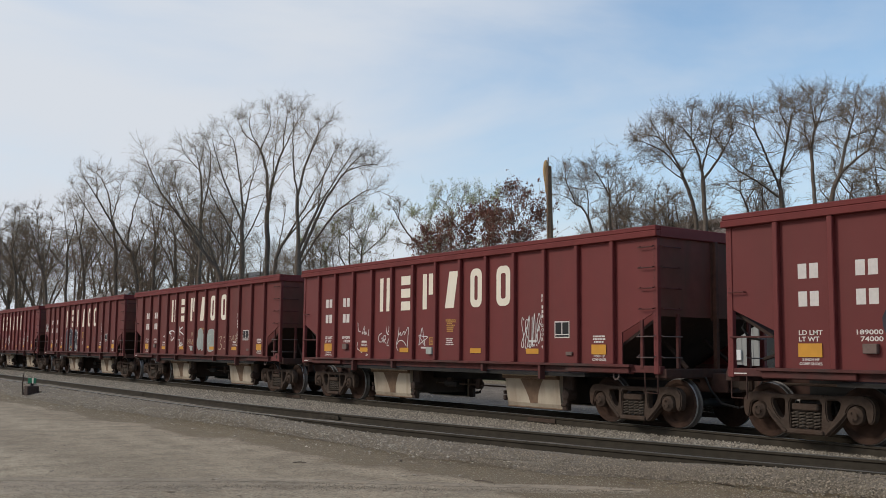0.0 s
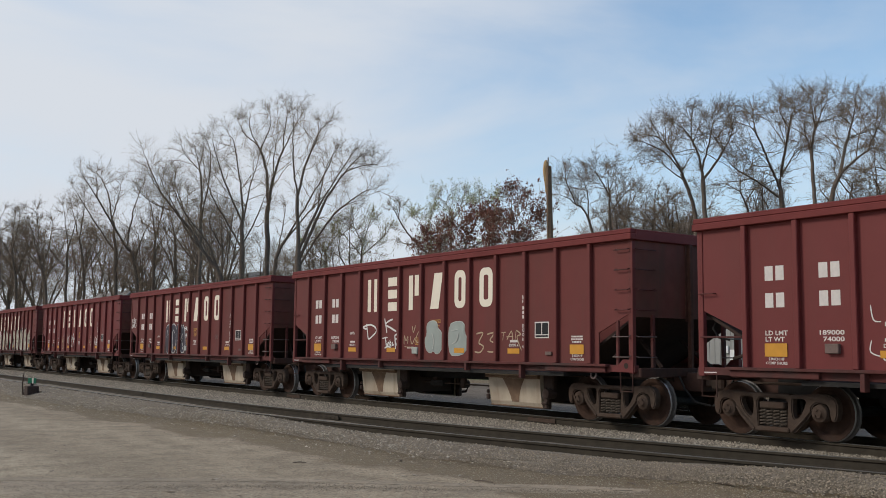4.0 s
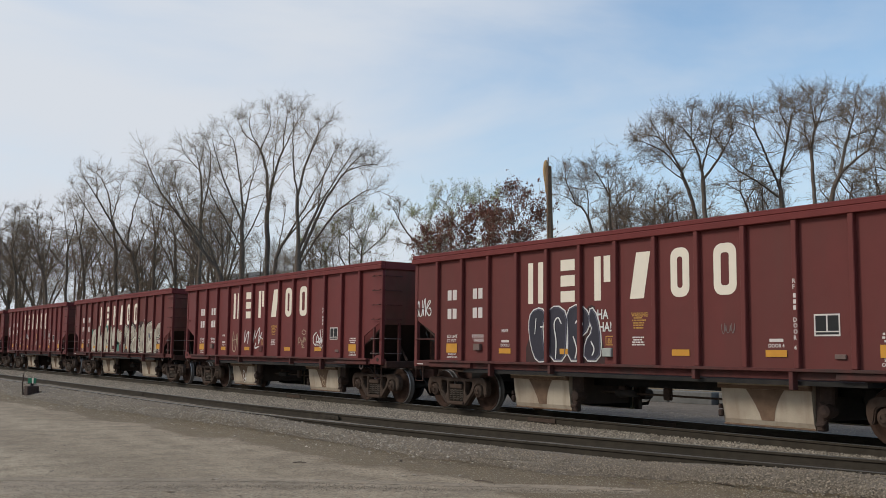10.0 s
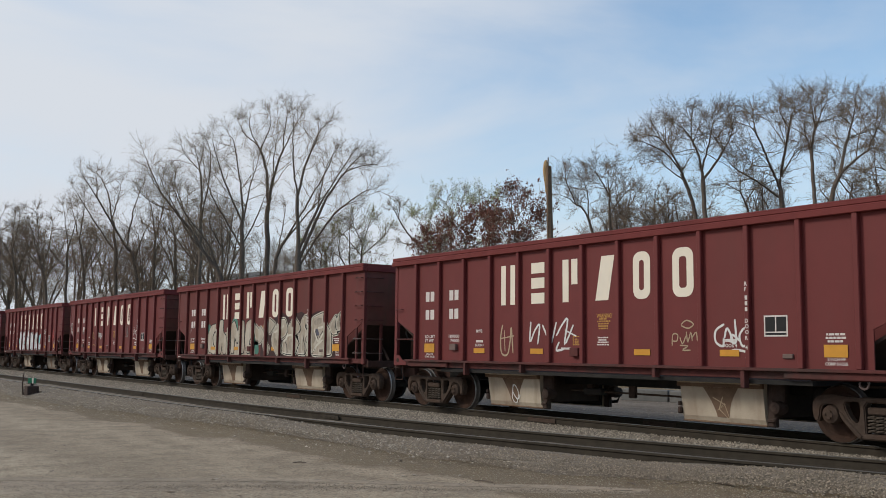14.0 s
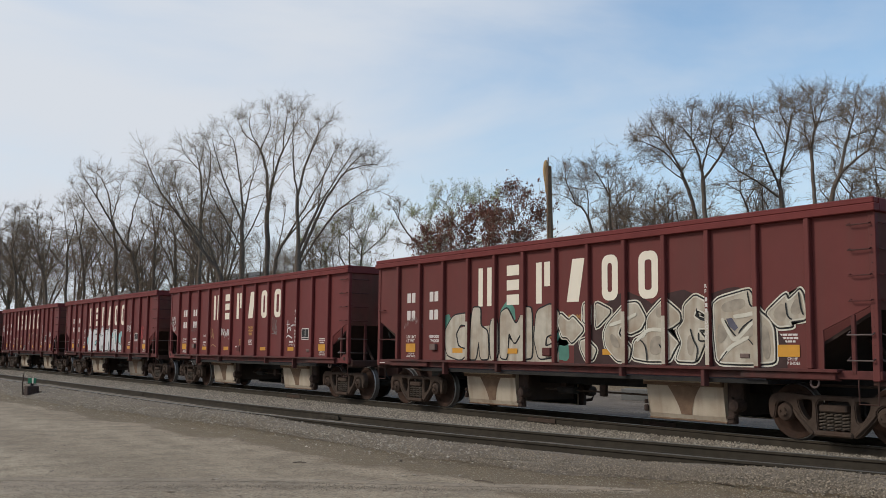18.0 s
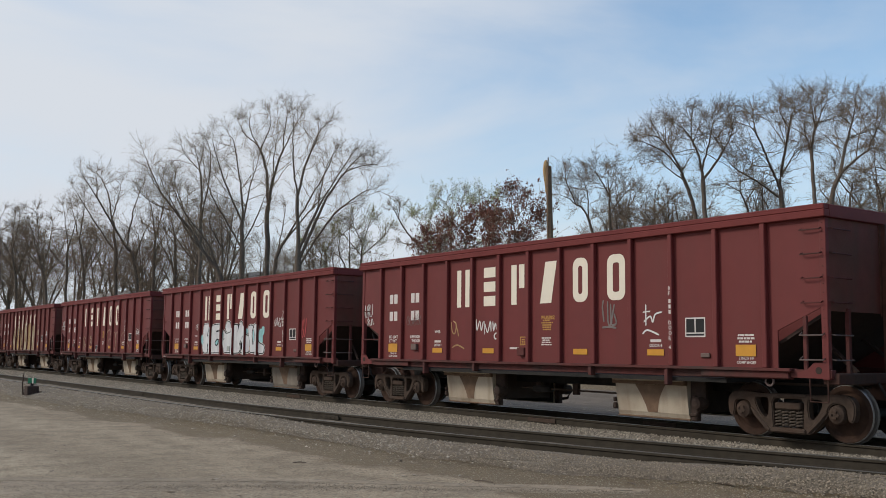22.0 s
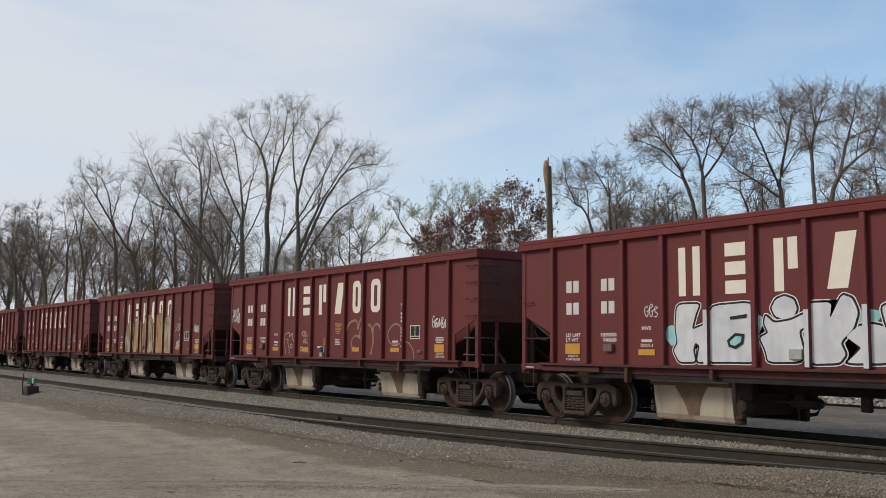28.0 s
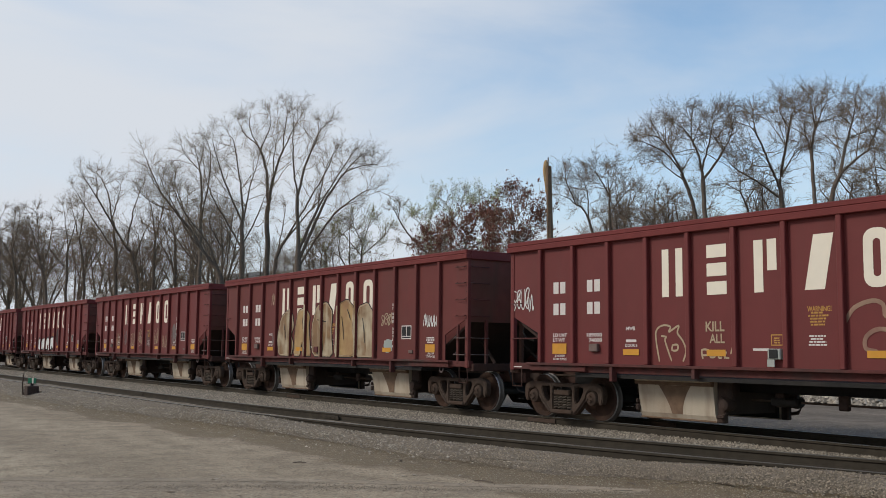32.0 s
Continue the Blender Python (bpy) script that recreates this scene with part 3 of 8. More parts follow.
def make_car():
    car = new("ballast_car")
    y = SHEET
    # side sheets with the slanted cut-outs at both ends
    for s in (-1, 1):
        o = [(-HALF, 2.15), (-6.06, 1.76), (-6.06, 1.15), (6.06, 1.15), (6.06, 1.76), (HALF, 2.15), (HALF, 3.54), (-HALF, 3.54)]
        part("side_sheet", prism(bmesh.new(), o, s * y - 0.012, s * y + 0.012), "red", car)
        for x in RIB_X:
            r = new("rib", RIB_MESH)
            r.parent = car
            r.matrix_basis = pose(x, s * (y + 0.055), 0)
        # top chord: two steps
        bm = bmesh.new()
        ya, yb = sorted((s * (y - 0.03), s * (y + 0.115)))
        box(bm, -HALF - 0.07, HALF + 0.07, ya, yb, 3.50, 3.615, 0.01)
        ya, yb = sorted((s * (y - 0.03), s * (y + 0.10)))
        box(bm, -HALF - 0.055, HALF + 0.055, ya, yb, 3.615, 3.71, 0.015)
        part("top_chord", bm, "red_chord", car)
        # side sill with its flange
        bm = bmesh.new()
        ya, yb = sorted((s * (y - 0.08), s * (y + 0.13)))
        box(bm, -6.35, 6.35, ya, yb, 1.115, 1.165, 0.006)
        ya, yb = sorted((s * (y - 0.06), s * (y + 0.0)))
        box(bm, -6.3, 6.3, ya, yb, 0.99, 1.115, 0.006)
        part("side_sill", bm, "red_dirty", car)
        # short posts under the sill
        for x, low in ((-3.88, 0.84), (-1.90, 0.94), (1.85, 0.95), (3.79, 0.83)):
            ya, yb = sorted((s * (y - 0.02), s * (y + 0.115)))
            boxed("sill_bracket", x - 0.04, x + 0.04, ya, yb, low, 1.118, "red_dirty", car)
        # stepped channel under the sill over each truck
        for x0, x1 in ((-6.28, -4.62), (4.55, 6.28)):
            ya, yb = sorted((s * (y - 0.05), s * (y + 0.075)))
            boxed("sill_channel", x0, x1, ya, yb, 1.005, 1.112, "red_dirty", car)
    for e in (-1, 1):
        # end sheet, posts, slope sheet
        xa, xb = sorted((e * (HALF - 0.012), e * (HALF + 0.012)))
        part("end_sheet", box(bmesh.new(), xa, xb, -y - 0.01, y + 0.01, 2.05, 3.52), "red_end", car, "brown-stained dark red end sheet")
        xa, xb = sorted((e * (HALF - 0.03), e * (HALF + 0.07)))
        part("end_chord", box(bmesh.new(), xa, xb, -y + 0.02, y - 0.02, 3.495, 3.70, 0.012), "red_chord", car)
        bm = bmesh.new()
        prism(bm, [(e * HALF, 2.12), (e * HALF, 2.06), (e * 4.9, 0.92), (e * 4.9, 0.98)], -y + 0.12, y - 0.02)
        part("slope_sheet", bm, "dark_steel", car, "brown-black slope sheet")
        # post down the middle of the end, with a flange along each edge
        bm = bmesh.new()
        xa, xb = sorted((e * (HALF + 0.012), e * (HALF + 0.10)))
        box(bm, xa, xb, -0.045, 0.045, 1.0, 3.50, 0.01)
        xa, xb = sorted((e * (HALF + 0.010), e * (HALF + 0.030)))
        box(bm, xa, xb, -0.095, 0.095, 2.0, 3.50)
        part("end_post", bm, "rust_post", car)
        for yy in (-0.72, 0.72) if e > 0 else ():
            rod("end_brace", [(e * (HALF - 0.03), yy, 1.1), (e * 6.15, yy * 0.8, 1.70)], 0.04, "dark_steel", car, 4)
        for s in (-1, 1):
            # corner post, end sill and step
            xa, xb = sorted((e * (HALF - 0.09), e * (HALF + 0.025)))
            ya, yb = sorted((s * (y - 0.06), s * (y + 0.03)))
            boxed("corner_post", xa, xb, ya, yb, 1.0, 3.50, "red", car)
            rv = bmesh.new()
            for k in range(17):
                zc = 1.25 + k * 0.135
                box(rv, *sorted((e * (HALF - 0.045), e * (HALF - 0.030))), *sorted((s * (y + 0.028), s * (y + 0.036))), zc, zc + 0.015)
            rv = part("rivet_strip", rv, "red_dirty", car)
            rv["kind"] = "stuff"
            xa, xb = sorted((e * 6.06, e * (HALF + 0.06)))
            ya, yb = sorted((s * (y - 0.10), s * (y + 0.02)))
            boxed("corner_sill", xa, xb, ya, yb, 1.02, 1.15, "red_dirty", car)
            if e > 0:
                bm = bmesh.new()
                tube(bm, [(5.86 + 0.075 * math.cos(a), s * (y - 0.03), 0.955 + 0.075 * math.sin(a)) for a in [k * math.tau / 12 for k in range(13)]], 0.018, 5)
                part("tow_ring", bm, "grab", car)
            # ladder: side and end grab irons
            if e > 0:
                xa, xb = sorted((e * 6.53, e * 6.60))
                boxed("ladder_stile", xa, xb, *sorted((s * (y - 0.02), s * (y + 0.03))), 1.1, 1.98, "red_dirty", car)
                boxed("ladder_stile", *sorted((e * (HALF - 0.02), e * (HALF + 0.05))), *sorted((s * 0.98, s * 1.05)), 1.1, 2.10, "red_dirty", car)
                for z in (1.30, 1.68, 2.18, 2.56, 2.94, 3.32):
                    if z < 2:
                        rod("grab_iron", [(e * 6.50, s * y, z + 0.05), (e * 6.50, s * (y + 0.08), z), (e * (HALF - 0.04), s * (y + 0.08), z), (e * (HALF - 0.04), s * y, z + 0.05)], 0.012, "grab", car, 5)
                    else:
                        rod("grab_iron", [(e * 6.55, s * y, z + 0.03), (e * 6.55, s * (y + 0.085), z), (e * (HALF - 0.05), s * (y + 0.085), z), (e * (HALF - 0.05), s * y, z + 0.03)], 0.012, "red_dirty", car, 5)
                    rod("grab_iron", [(e * HALF, s * (y - 0.06), z + 0.02), (e * (HALF + 0.08), s * (y - 0.06), z), (e * (HALF + 0.08), s * 0.98, z), (e * HALF, s * 0.98, z + 0.02)], 0.012, "grab" if z < 2 else "red_dirty", car, 5)
            else:
                rod("grab_iron", [(e * (HALF - 0.05), s * y, 1.66), (e * (HALF - 0.05), s * (y + 0.05), 1.66), (e * 6.06, s * (y + 0.05), 1.66)], 0.016, "red_dirty", car, 5)
                rod("grab_iron", [(e * (HALF - 0.05), s * y, 2.40), (e * (HALF - 0.05), s * (y + 0.08), 2.40), (e * 6.6, s * (y + 0.08), 2.40), (e * 6.6, s * y, 2.40)], 0.012, "red_dirty", car, 5)
            # stirrup step under the corner
            bm = bmesh.new()
            tube(bm, [(e * (HALF - 0.02), s * y, 1.02), (e * (HALF - 0.02), s * y, 0.66), (e * 6.62, s * y, 0.66), (e * 6.62, s * y, 1.02)], 0.014, 5)
            part("stirrup_step", bm, "draft", car)
        # coupler and its draft gear box
        xa, xb = sorted((e * 6.2, e * 7.42))
        boxed("draft_box", xa, xb, -0.22, 0.22, 0.66, 1.02, "draft", car, 0.02)
        cp = new("coupler")
        cp.parent = car
        xa, xb = sorted((e * 7.40, e * 7.62))
        boxed("shank", xa, xb, -0.08, 0.08, 0.76, 0.92, "truck", cp, 0.02)
        xa, xb = sorted((e * 7.60, e * 7.80))
        boxed("knuckle", xa, xb, -0.17, 0.05, 0.70, 0.98, "truck", cp, 0.04)
        boxed("guard_arm", xa, xb, 0.07, 0.19, 0.74, 0.94, "truck", cp, 0.03)
        xa, xb = sorted((e * (HALF - 0.14), e * (HALF + 0.14)))
        boxed("end_sill", xa, xb, -y + 0.05, y - 0.05, 0.93, 1.10, "draft", car, 0.015)
        pts = [(e * 7.1, -0.45, 0.95), (e * 7.25, -0.48, 0.72), (e * 7.45, -0.42, 0.48), (e * 7.72, -0.3, 0.42)]
        rod("air_hose", pts, 0.022, "black", car, 6, "black rubber air hose")
    # hoses and piping in the open corner over the brake end's truck
    for s in (-1, 1):
        rod("brake_hose", [(-6.86, s * 1.18, 2.02), (-6.90, s * 1.26, 1.82), (-6.76, s * 1.28, 1.66), (-6.58, s * 1.22, 1.62)], 0.022, "black", car, 6, "black rubber hose")
        rod("brake_hose", [(-6.34, s * 1.20, 1.95), (-6.14, s * 1.26, 1.86), (-6.12, s * 1.28, 1.70), (-6.26, s * 1.24, 1.62)], 0.022, "black", car, 6, "black rubber hose")
        rod("pipe_bracket", [(-6.60, s * 1.10, 1.30), (-6.36, s * 1.12, 1.36), (-6.30, s * 1.12, 1.24), (-6.08, s * 1.12, 1.22)], 0.032, "rust", car, 6)
        boxed("valve", -6.34, -6.14, *sorted((s * 1.02, s * 1.16)), 1.38, 1.52, "draft", car, 0.02)
    part("centre_sill", box(bmesh.new(), -6.3, 6.3, -0.30, 0.30, 0.70, 1.05), "black", car)
    # inner slope sheets: the open hopper with stone left in it
    bm = bmesh.new()
    box(bm, -5.0, 5.0, -y + 0.03, y - 0.03, 0.90, 0.97)
    part("hopper_floor", bm, "black", car)
    # discharge chutes: cream doors with dust stains
    for x in (-2.85, 2.85):
        for s in (-1, 1):
            bm = bmesh.new()
            prof = [(s * 1.20, 0.92), (s * 1.05, 0.80), (s * 0.99, 0.28), (s * 0.93, 0.17), (s * 0.80, 0.17), (s * 0.80, 0.92)]
            vs = [[bm.verts.new((xx, a, b)) for a, b in prof] for xx in (x - 0.89, x + 0.89)]
            n = len(prof)
            bm.faces.new(vs[0])
            bm.faces.new(vs[1][::-1])
            for i in range(n):
                bm.faces.new((vs[0][i], vs[1][i], vs[1][(i + 1) % n], vs[0][(i + 1) % n]))
            ch = part("discharge_chute", bm, "cream", car, "cream painted discharge chute stained with brown dust")
            left = [(x - 0.10 - 0.27 * u ** 1.4, u) for u in (0, 0.25, 0.5, 0.7, 0.85, 1)]
            right = [(x + 0.15 + 0.24 * u ** 1.8, u) for u in (1, 0.85, 0.7, 0.5, 0.25, 0)]
            bm = bmesh.new()
            bm.faces.new([bm.verts.new((a, s * (0.996 + 0.058 * u), 0.28 + 0.515 * u)) for a, u in left + right])
            part("dust_stain", bm, "stain", ch, "brown dust stain")
            part("chute_back", box(bmesh.new(), x - 0.90, x + 0.90, *sorted((s * 0.74, s * 0.796)), 0.20, 0.93), "black", ch, "black inner wall")
            # door actuator: a rusty cylinder, arm and clevis beside the chute
            act = new("door_actuator")
            act.parent = car
            bm = bmesh.new()
            lathe(bm, [(0.05, -0.16), (0.10, -0.14), (0.12, -0.02), (0.105, 0.10), (0.06, 0.13)], 14, centre=(x + 1.16, s * 0.98, 0.50))
            part("cylinder", bm, "rust", act)
            boxed("arm", x + 0.98, x + 1.24, *sorted((s * 0.86, s * 0.97)), 0.50, 0.98, "rust", act, 0.025)
            rod("clevis", [(x + 1.02, s * 1.0, 0.62), (x + 1.22, s * 1.04, 0.42), (x + 1.12, s * 1.05, 0.30), (x + 0.97, s * 1.03, 0.28)], 0.035, "rust", act, 6)
            boxed("side_bracket", x + 0.90, x + 1.06, *sorted((s * 0.84, s * 0.96)), 0.17, 0.92, "rust", act, 0.02)
            bm = bmesh.new()
            box(bm, x - 0.97, x - 0.88, *sorted((s * 0.9, s * 1.06)), 0.30, 0.42, 0.02)
            part("door_hinge", bm, "rust", ch)
            boxed("hinge_lug", x - 0.95, x - 0.89, *sorted((s * 0.93, s * 1.07)), 0.44, 0.52, "rust", ch, 0.015)
            rod("door_lip", [(x - 0.9, s * 0.955, 0.185), (x + 0.9, s * 0.955, 0.185)], 0.016, "stain", ch, 6)
            boxed("door_header", x - 0.92, x + 0.92, *sorted((s * 1.04, s * 1.13)), 0.80, 0.93, "stain", ch, 0.015, "dusty brown header bar")
        boxed("hopper_body", x - 0.88, x + 0.88, -0.735, 0.735, 0.30, 0.94, "dark_steel", car, 0.02)
    # brake rods and hangers between the chutes
    rod("brake_rod", [(-1.6, -0.45, 0.58), (1.9, -0.45, 0.56)], 0.020, "truck", car, 6)
    for x in (-1.0, 0.2, 1.75):
        boxed("rod_hanger", x - 0.09, x + 0.09, -0.50, -0.40, 0.48, 0.72, "rust", car, 0.02)
    boxed("slack_adjuster", -1.15, -0.60, -0.55, -0.35, 0.50, 0.64, "black", car, 0.03)
    for x in (-4.25, 4.35):
        bm = bmesh.new()
        lathe(bm, [(0.12, -0.35), (0.20, -0.30), (0.20, 0.30), (0.12, 0.35)], 14, centre=(x, 0, 0.72))
        part("air_reservoir", bm, "black", car)
    rod("brake_pipe", [(-7.0, -0.5, 0.88), (-1.2, -0.62, 0.90), (1.2, -0.62, 0.90), (7.0, -0.5, 0.88)], 0.025, "truck", car, 6)
    for x in TRUCK_X:
        make_truck(car, x)
    return car


def corner_gusset(car, e, s):
    """Uncut plate at the foot of a corner post, its round hole drawn as a disc."""
    y = SHEET
    g = [(6.98, 1.02), (6.42, 1.02), (6.42, 1.10), (6.60, 1.155), (6.72, 1.26), (6.98, 1.26)]
    part("corner_gusset", prism(bmesh.new(), [(e * x, z) for x, z in g], *sorted((s * (y + 0.022), s * (y + 0.036)))), "red", car)
    # dark disc on the plate: paints the shade inside a round hole
    bm = bmesh.new()
    lathe(bm, [(0.055, -0.004), (0.055, 0.004)], 14, centre=(e * 6.80, s * (y + 0.038), 1.14))
    part("gusset_hole", bm, "dark_steel", car, "dark disc in place of the shade in the gusset's hole")


def markings(car, i):
    """Stencils, plates and the emblem on the side towards the lot."""
    emblem(car)
    p = PANEL
    # owner's marks and running number as bars
    for k in (0, 1):
        bars("reporting_mark", p[k] - 0.19, 2.565, 0.235, 2, 0.155, 0.05, "stencil", car, label="white bars in place of reporting marks")
        bars("running_number", p[k] - 0.19, 2.13, 0.235, 2, 0.155, 0.05, "stencil", car, label="white bars in place of running number")
    for k, (a, b) in enumerate((("LD LMT", "LT WT"), ("189000", "74000"))):
        lettering("load_stencil", a, p[k] - 0.20, 1.685, 0.075, "stencil", car, FRONT, 0.42)
        lettering("load_stencil", b, p[k] - 0.20 + (0.06 if k else 0), 1.585, 0.075, "stencil", car, FRONT, 0.36)
    part("yellow_plate", flat(bmesh.new(), rect(p[0] - 0.21, p[0] + 0.21, 1.345, 1.555), FRONT - 0.012), "yellow", car, "ochre yellow painted plate")
    lettering("small_stencil", "2 INCH HF", p[0] - 0.15, 1.285, 0.045, "stencil", car, FRONT, 0.30)
    lettering("small_stencil", "COMP SHOES", p[0] - 0.20, 1.22, 0.045, "stencil", car, FRONT, 0.40)
    boxed("junction_box", p[1] - 0.075, p[1] + 0.155, -SHEET - 0.09, -SHEET - 0.01, 1.40, 1.55, "box_grey", car, 0.01)
    lettering("stencil", "MWB", p[2] - 0.12, 1.80, 0.07, "stencil", car, FRONT)
    bars("door_mark", p[2] - 0.13, 1.58, 0.05, 1, 0.26, 0, "stencil", car, label="white bar in place of a number")
    lettering("small_stencil", "DOOR 3", p[2] - 0.15, 1.49, 0.06, "stencil", car, FRONT, 0.30)
    for k in (2, 4, 7, 9):
        part("yellow_strip", flat(bmesh.new(), rect(p[k] - 0.20, p[k] + 0.20, 1.34, 1.45), FRONT - 0.012), "yellow", car, "ochre yellow painted strip")
    lettering("warning", "WARNING!", p[6] - 0.20, 2.045, 0.085, "yellow_text", car, FRONT, 0.42)
    lines("warning_print", p[6] - 0.19, 1.83, 0.38, 0.23, 5, "yellow_text", car)
    lines("small_stencil", p[6] - 0.20, 1.52, 0.36, 0.18, 4, "stencil", car)
    part("white_strip", flat(bmesh.new(), rect(-6.88, -6.60, 1.055, 1.075), -SHEET - 0.024), "stencil", car, "narrow white stencilled strip")
    for e in (-1, 1):
        for s in (-1, 1):
            if i in (3, 5) or i == 1 and e > 0:
                corner_gusset(car, e, s)
    # framed ochre notice, white strip and the small valve box under it
    x0, x1, z0, z1 = p[5] + 0.11, p[5] + 0.34, 1.52, 1.70
    part("notice_frame", ring(bmesh.new(), rect(x0, x1, z0, z1), rect(x0 + 0.018, x1 - 0.018, z0 + 0.018, z1 - 0.018), FRONT), "yellow_text", car, "thin ochre painted frame")
    lines("notice_print", x0 + 0.04, z0 + 0.035, x1 - x0 - 0.08, 0.11, 3, "yellow_text", car)
    part("white_strip", flat(bmesh.new(), rect(p[5] - 0.24, p[5] + 0.06, 1.435, 1.475), FRONT), "stencil", car, "narrow white painted strip")
    grey = i in (0, 1, 2, 6, 7)
    boxed("valve_box", p[5] + 0.10, p[5] + 0.34, -SHEET - 0.11, -SHEET - 0.01, 1.30, 1.47, "pale_box" if grey else "red_dirty", car, 0.012)
    if i == 7:
        boxed("valve_plate", p[5] + 0.14, p[5] + 0.30, -SHEET - 0.125, -SHEET - 0.112, 1.32, 1.46, "ink", car, 0.004, "black plate with pale lenses on the valve box")
        boxed("valve_tongue", p[5] + 0.10, p[5] + 0.24, -SHEET - 0.12, -SHEET - 0.10, 1.18, 1.30, "pale_box", car, 0.006)
    bars("door_mark", p[9] - 0.13, 1.58, 0.05, 1, 0.26, 0, "stencil", car, label="white bar in place of a number")
    lettering("small_stencil", "DOOR 4", p[9] - 0.15, 1.49, 0.06, "stencil", car, FRONT, 0.30)
    # stencil running down a rib
    yr = -SHEET - 0.104
    for ch, zz in (("R", 2.50), ("F", 2.41), ("D", 1.89), ("O", 1.80), ("O", 1.705), ("R", 1.61), ("4", 1.455)):
        lettering("rib_stencil", ch, RIB_X[10] - 0.03, zz, 0.068, "stencil", car, yr)
    for zz in (2.27, 2.175, 2.08):
        bars("rib_mark", RIB_X[10] - 0.025, zz, 0.068, 1, 0.05, 0, "stencil", car, yr)
    # consolidated stencil box
    x0, x1, z0, z1 = p[10] - 0.295, p[10] + 0.15, 1.665, 2.005
    box_ = part("test_panel", flat(bmesh.new(), rect(x0, x1, z0, z1), FRONT), "ink", car, "black test data panel with white border")
    ring_bm = ring(bmesh.new(), rect(x0, x1, z0, z1), rect(x0 + 0.025, x1 - 0.025, z0 + 0.025, z1 - 0.025), FRONT - 0.003)
    box(ring_bm, (x0 + x1) / 2 - 0.012, (x0 + x1) / 2 + 0.012, FRONT - 0.004, FRONT - 0.003, z0 + 0.07, z1)
    box(ring_bm, x0, x1, FRONT - 0.004, FRONT - 0.003, z0 + 0.06, z0 + 0.08)
    part("panel_border", ring_bm, "stencil", box_)
    boxed("tag_holder", p[10] + 0.06, p[10] + 0.25, -SHEET - 0.05, -SHEET - 0.01, 1.315, 1.39, "box_grey", car, 0.01)
    part("yellow_plate", flat(bmesh.new(), rect(p[11] - 0.20, p[11] + 0.20, 1.345, 1.535), FRONT - 0.012), "yellow", car, "ochre yellow painted plate")
    lines("small_stencil", p[11] - 0.20, 1.57, 0.44, 0.16, 3, "stencil", car)
    lettering("small_stencil", "2 INCH HF", p[11] - 0.15, 1.29, 0.05, "stencil", car, FRONT, 0.30)
    lettering("small_stencil", "COMP SHOES", p[11] - 0.19, 1.22, 0.05, "stencil", car, FRONT, 0.38)


M["red_end"] = mat("stained_end_paint", (0.165, 0.058, 0.045), 0.75, grain=(4, 0.22), stain=(0.7, 0.45), dark=0.65, tint=(0.095, 0.056, 0.040), streak=0.6, spec=0.15)
M["draft"] = mat("dirty_brown_draft_gear", (0.075, 0.035, 0.026), 0.85, grain=(7, 0.3), stain=(1.5, 0.4), dark=0.5, tint=(0.04, 0.03, 0.025))
M["pale_box"] = mat("pale_grey_green_box", (0.40, 0.41, 0.37), 0.6, grain=(9, 0.2), stain=(3, 0.2))
M["box_grey"] = mat("dusty_grey_box", (0.17, 0.115, 0.098), 0.7, grain=(9, 0.25), stain=(3, 0.3))
M["rust"] = mat("rust_brown_fittings", (0.062, 0.038, 0.029), 0.85, grain=(14, 0.35), stain=(3, 0.4), dark=0.45, tint=(0.045, 0.03, 0.025), bump=0.3)
M["grab"] = mat("worn_grab_iron", (0.17, 0.125, 0.115), 0.6, 0.2)
# very dark brown steel with grain and blotches, for slope sheets and hoppers
M["dark_steel"] = mat("brown_black_steel", (0.055, 0.038, 0.032), 0.9, grain=(6, 0.3), stain=(1.5, 0.3), tint=(0.07, 0.042, 0.034), spec=0.15)
M["rust_post"] = mat("rust_brown_post", (0.105, 0.046, 0.030), 0.8, grain=(9, 0.3), stain=(1.5, 0.4), dark=0.5, streak=0.4)
WHEEL = wheel_mesh()
bm = box(bmesh.new(), -0.048, 0.048, -0.045, 0.045, 1.165, 3.505, 0.012)
RIB_MESH = bpy.data.meshes.new("rib")
bmesh.ops.recalc_face_normals(bm, faces=bm.faces)
bm.to_mesh(RIB_MESH)
bm.free()
RIB_MESH.materials.append(M["red"])

first_car = make_car()
CARS = {}
for i in CAR_INDEX:
    CARS[i] = first_car if i == CAR_INDEX[0] else copy_thing(first_car, Matrix.Identity(4))
WHEELSETS = {}
for i, car in CARS.items():
    tagged(car, "dark oxide-red open-top ballast hopper car on two trucks", "railway car", group="ballast train")
    WHEELSETS[i] = []
    for tx in TRUCK_X:
        for s in (-1, 1):
            WHEELSETS[i].append((make_wheelset(car, tx + s * AXLE), tx + s * AXLE))
    markings(car, i)
# the paint has weathered browner on some cars
M["red_brown"] = mat("weathered_oxide_paint", (0.143, 0.0355, 0.0315), 0.66, spec=0.22, grain=(3.0, 0.16), stain=(0.5, 0.35), dark=0.72, tint=(0.120, 0.040, 0.034), bump=0.06, bump_scale=2.5, per=0.05, streak=0.5)
for i in (1, 2, 4, 8):
    for o in CARS[i].children:
        if o.name.split(".")[0] in ("side_sheet", "rib", "corner_post"):
            o.material_slots[0].link = "OBJECT"
            o.material_slots[0].material = M["red_brown"]
M["chute_grey"] = mat("grimy_grey_chute_paint", (0.27, 0.235, 0.195), 0.8, grain=(4.0, 0.25), stain=(1.3, 0.4), dark=0.65, tint=(0.13, 0.095, 0.07), streak=0.7)
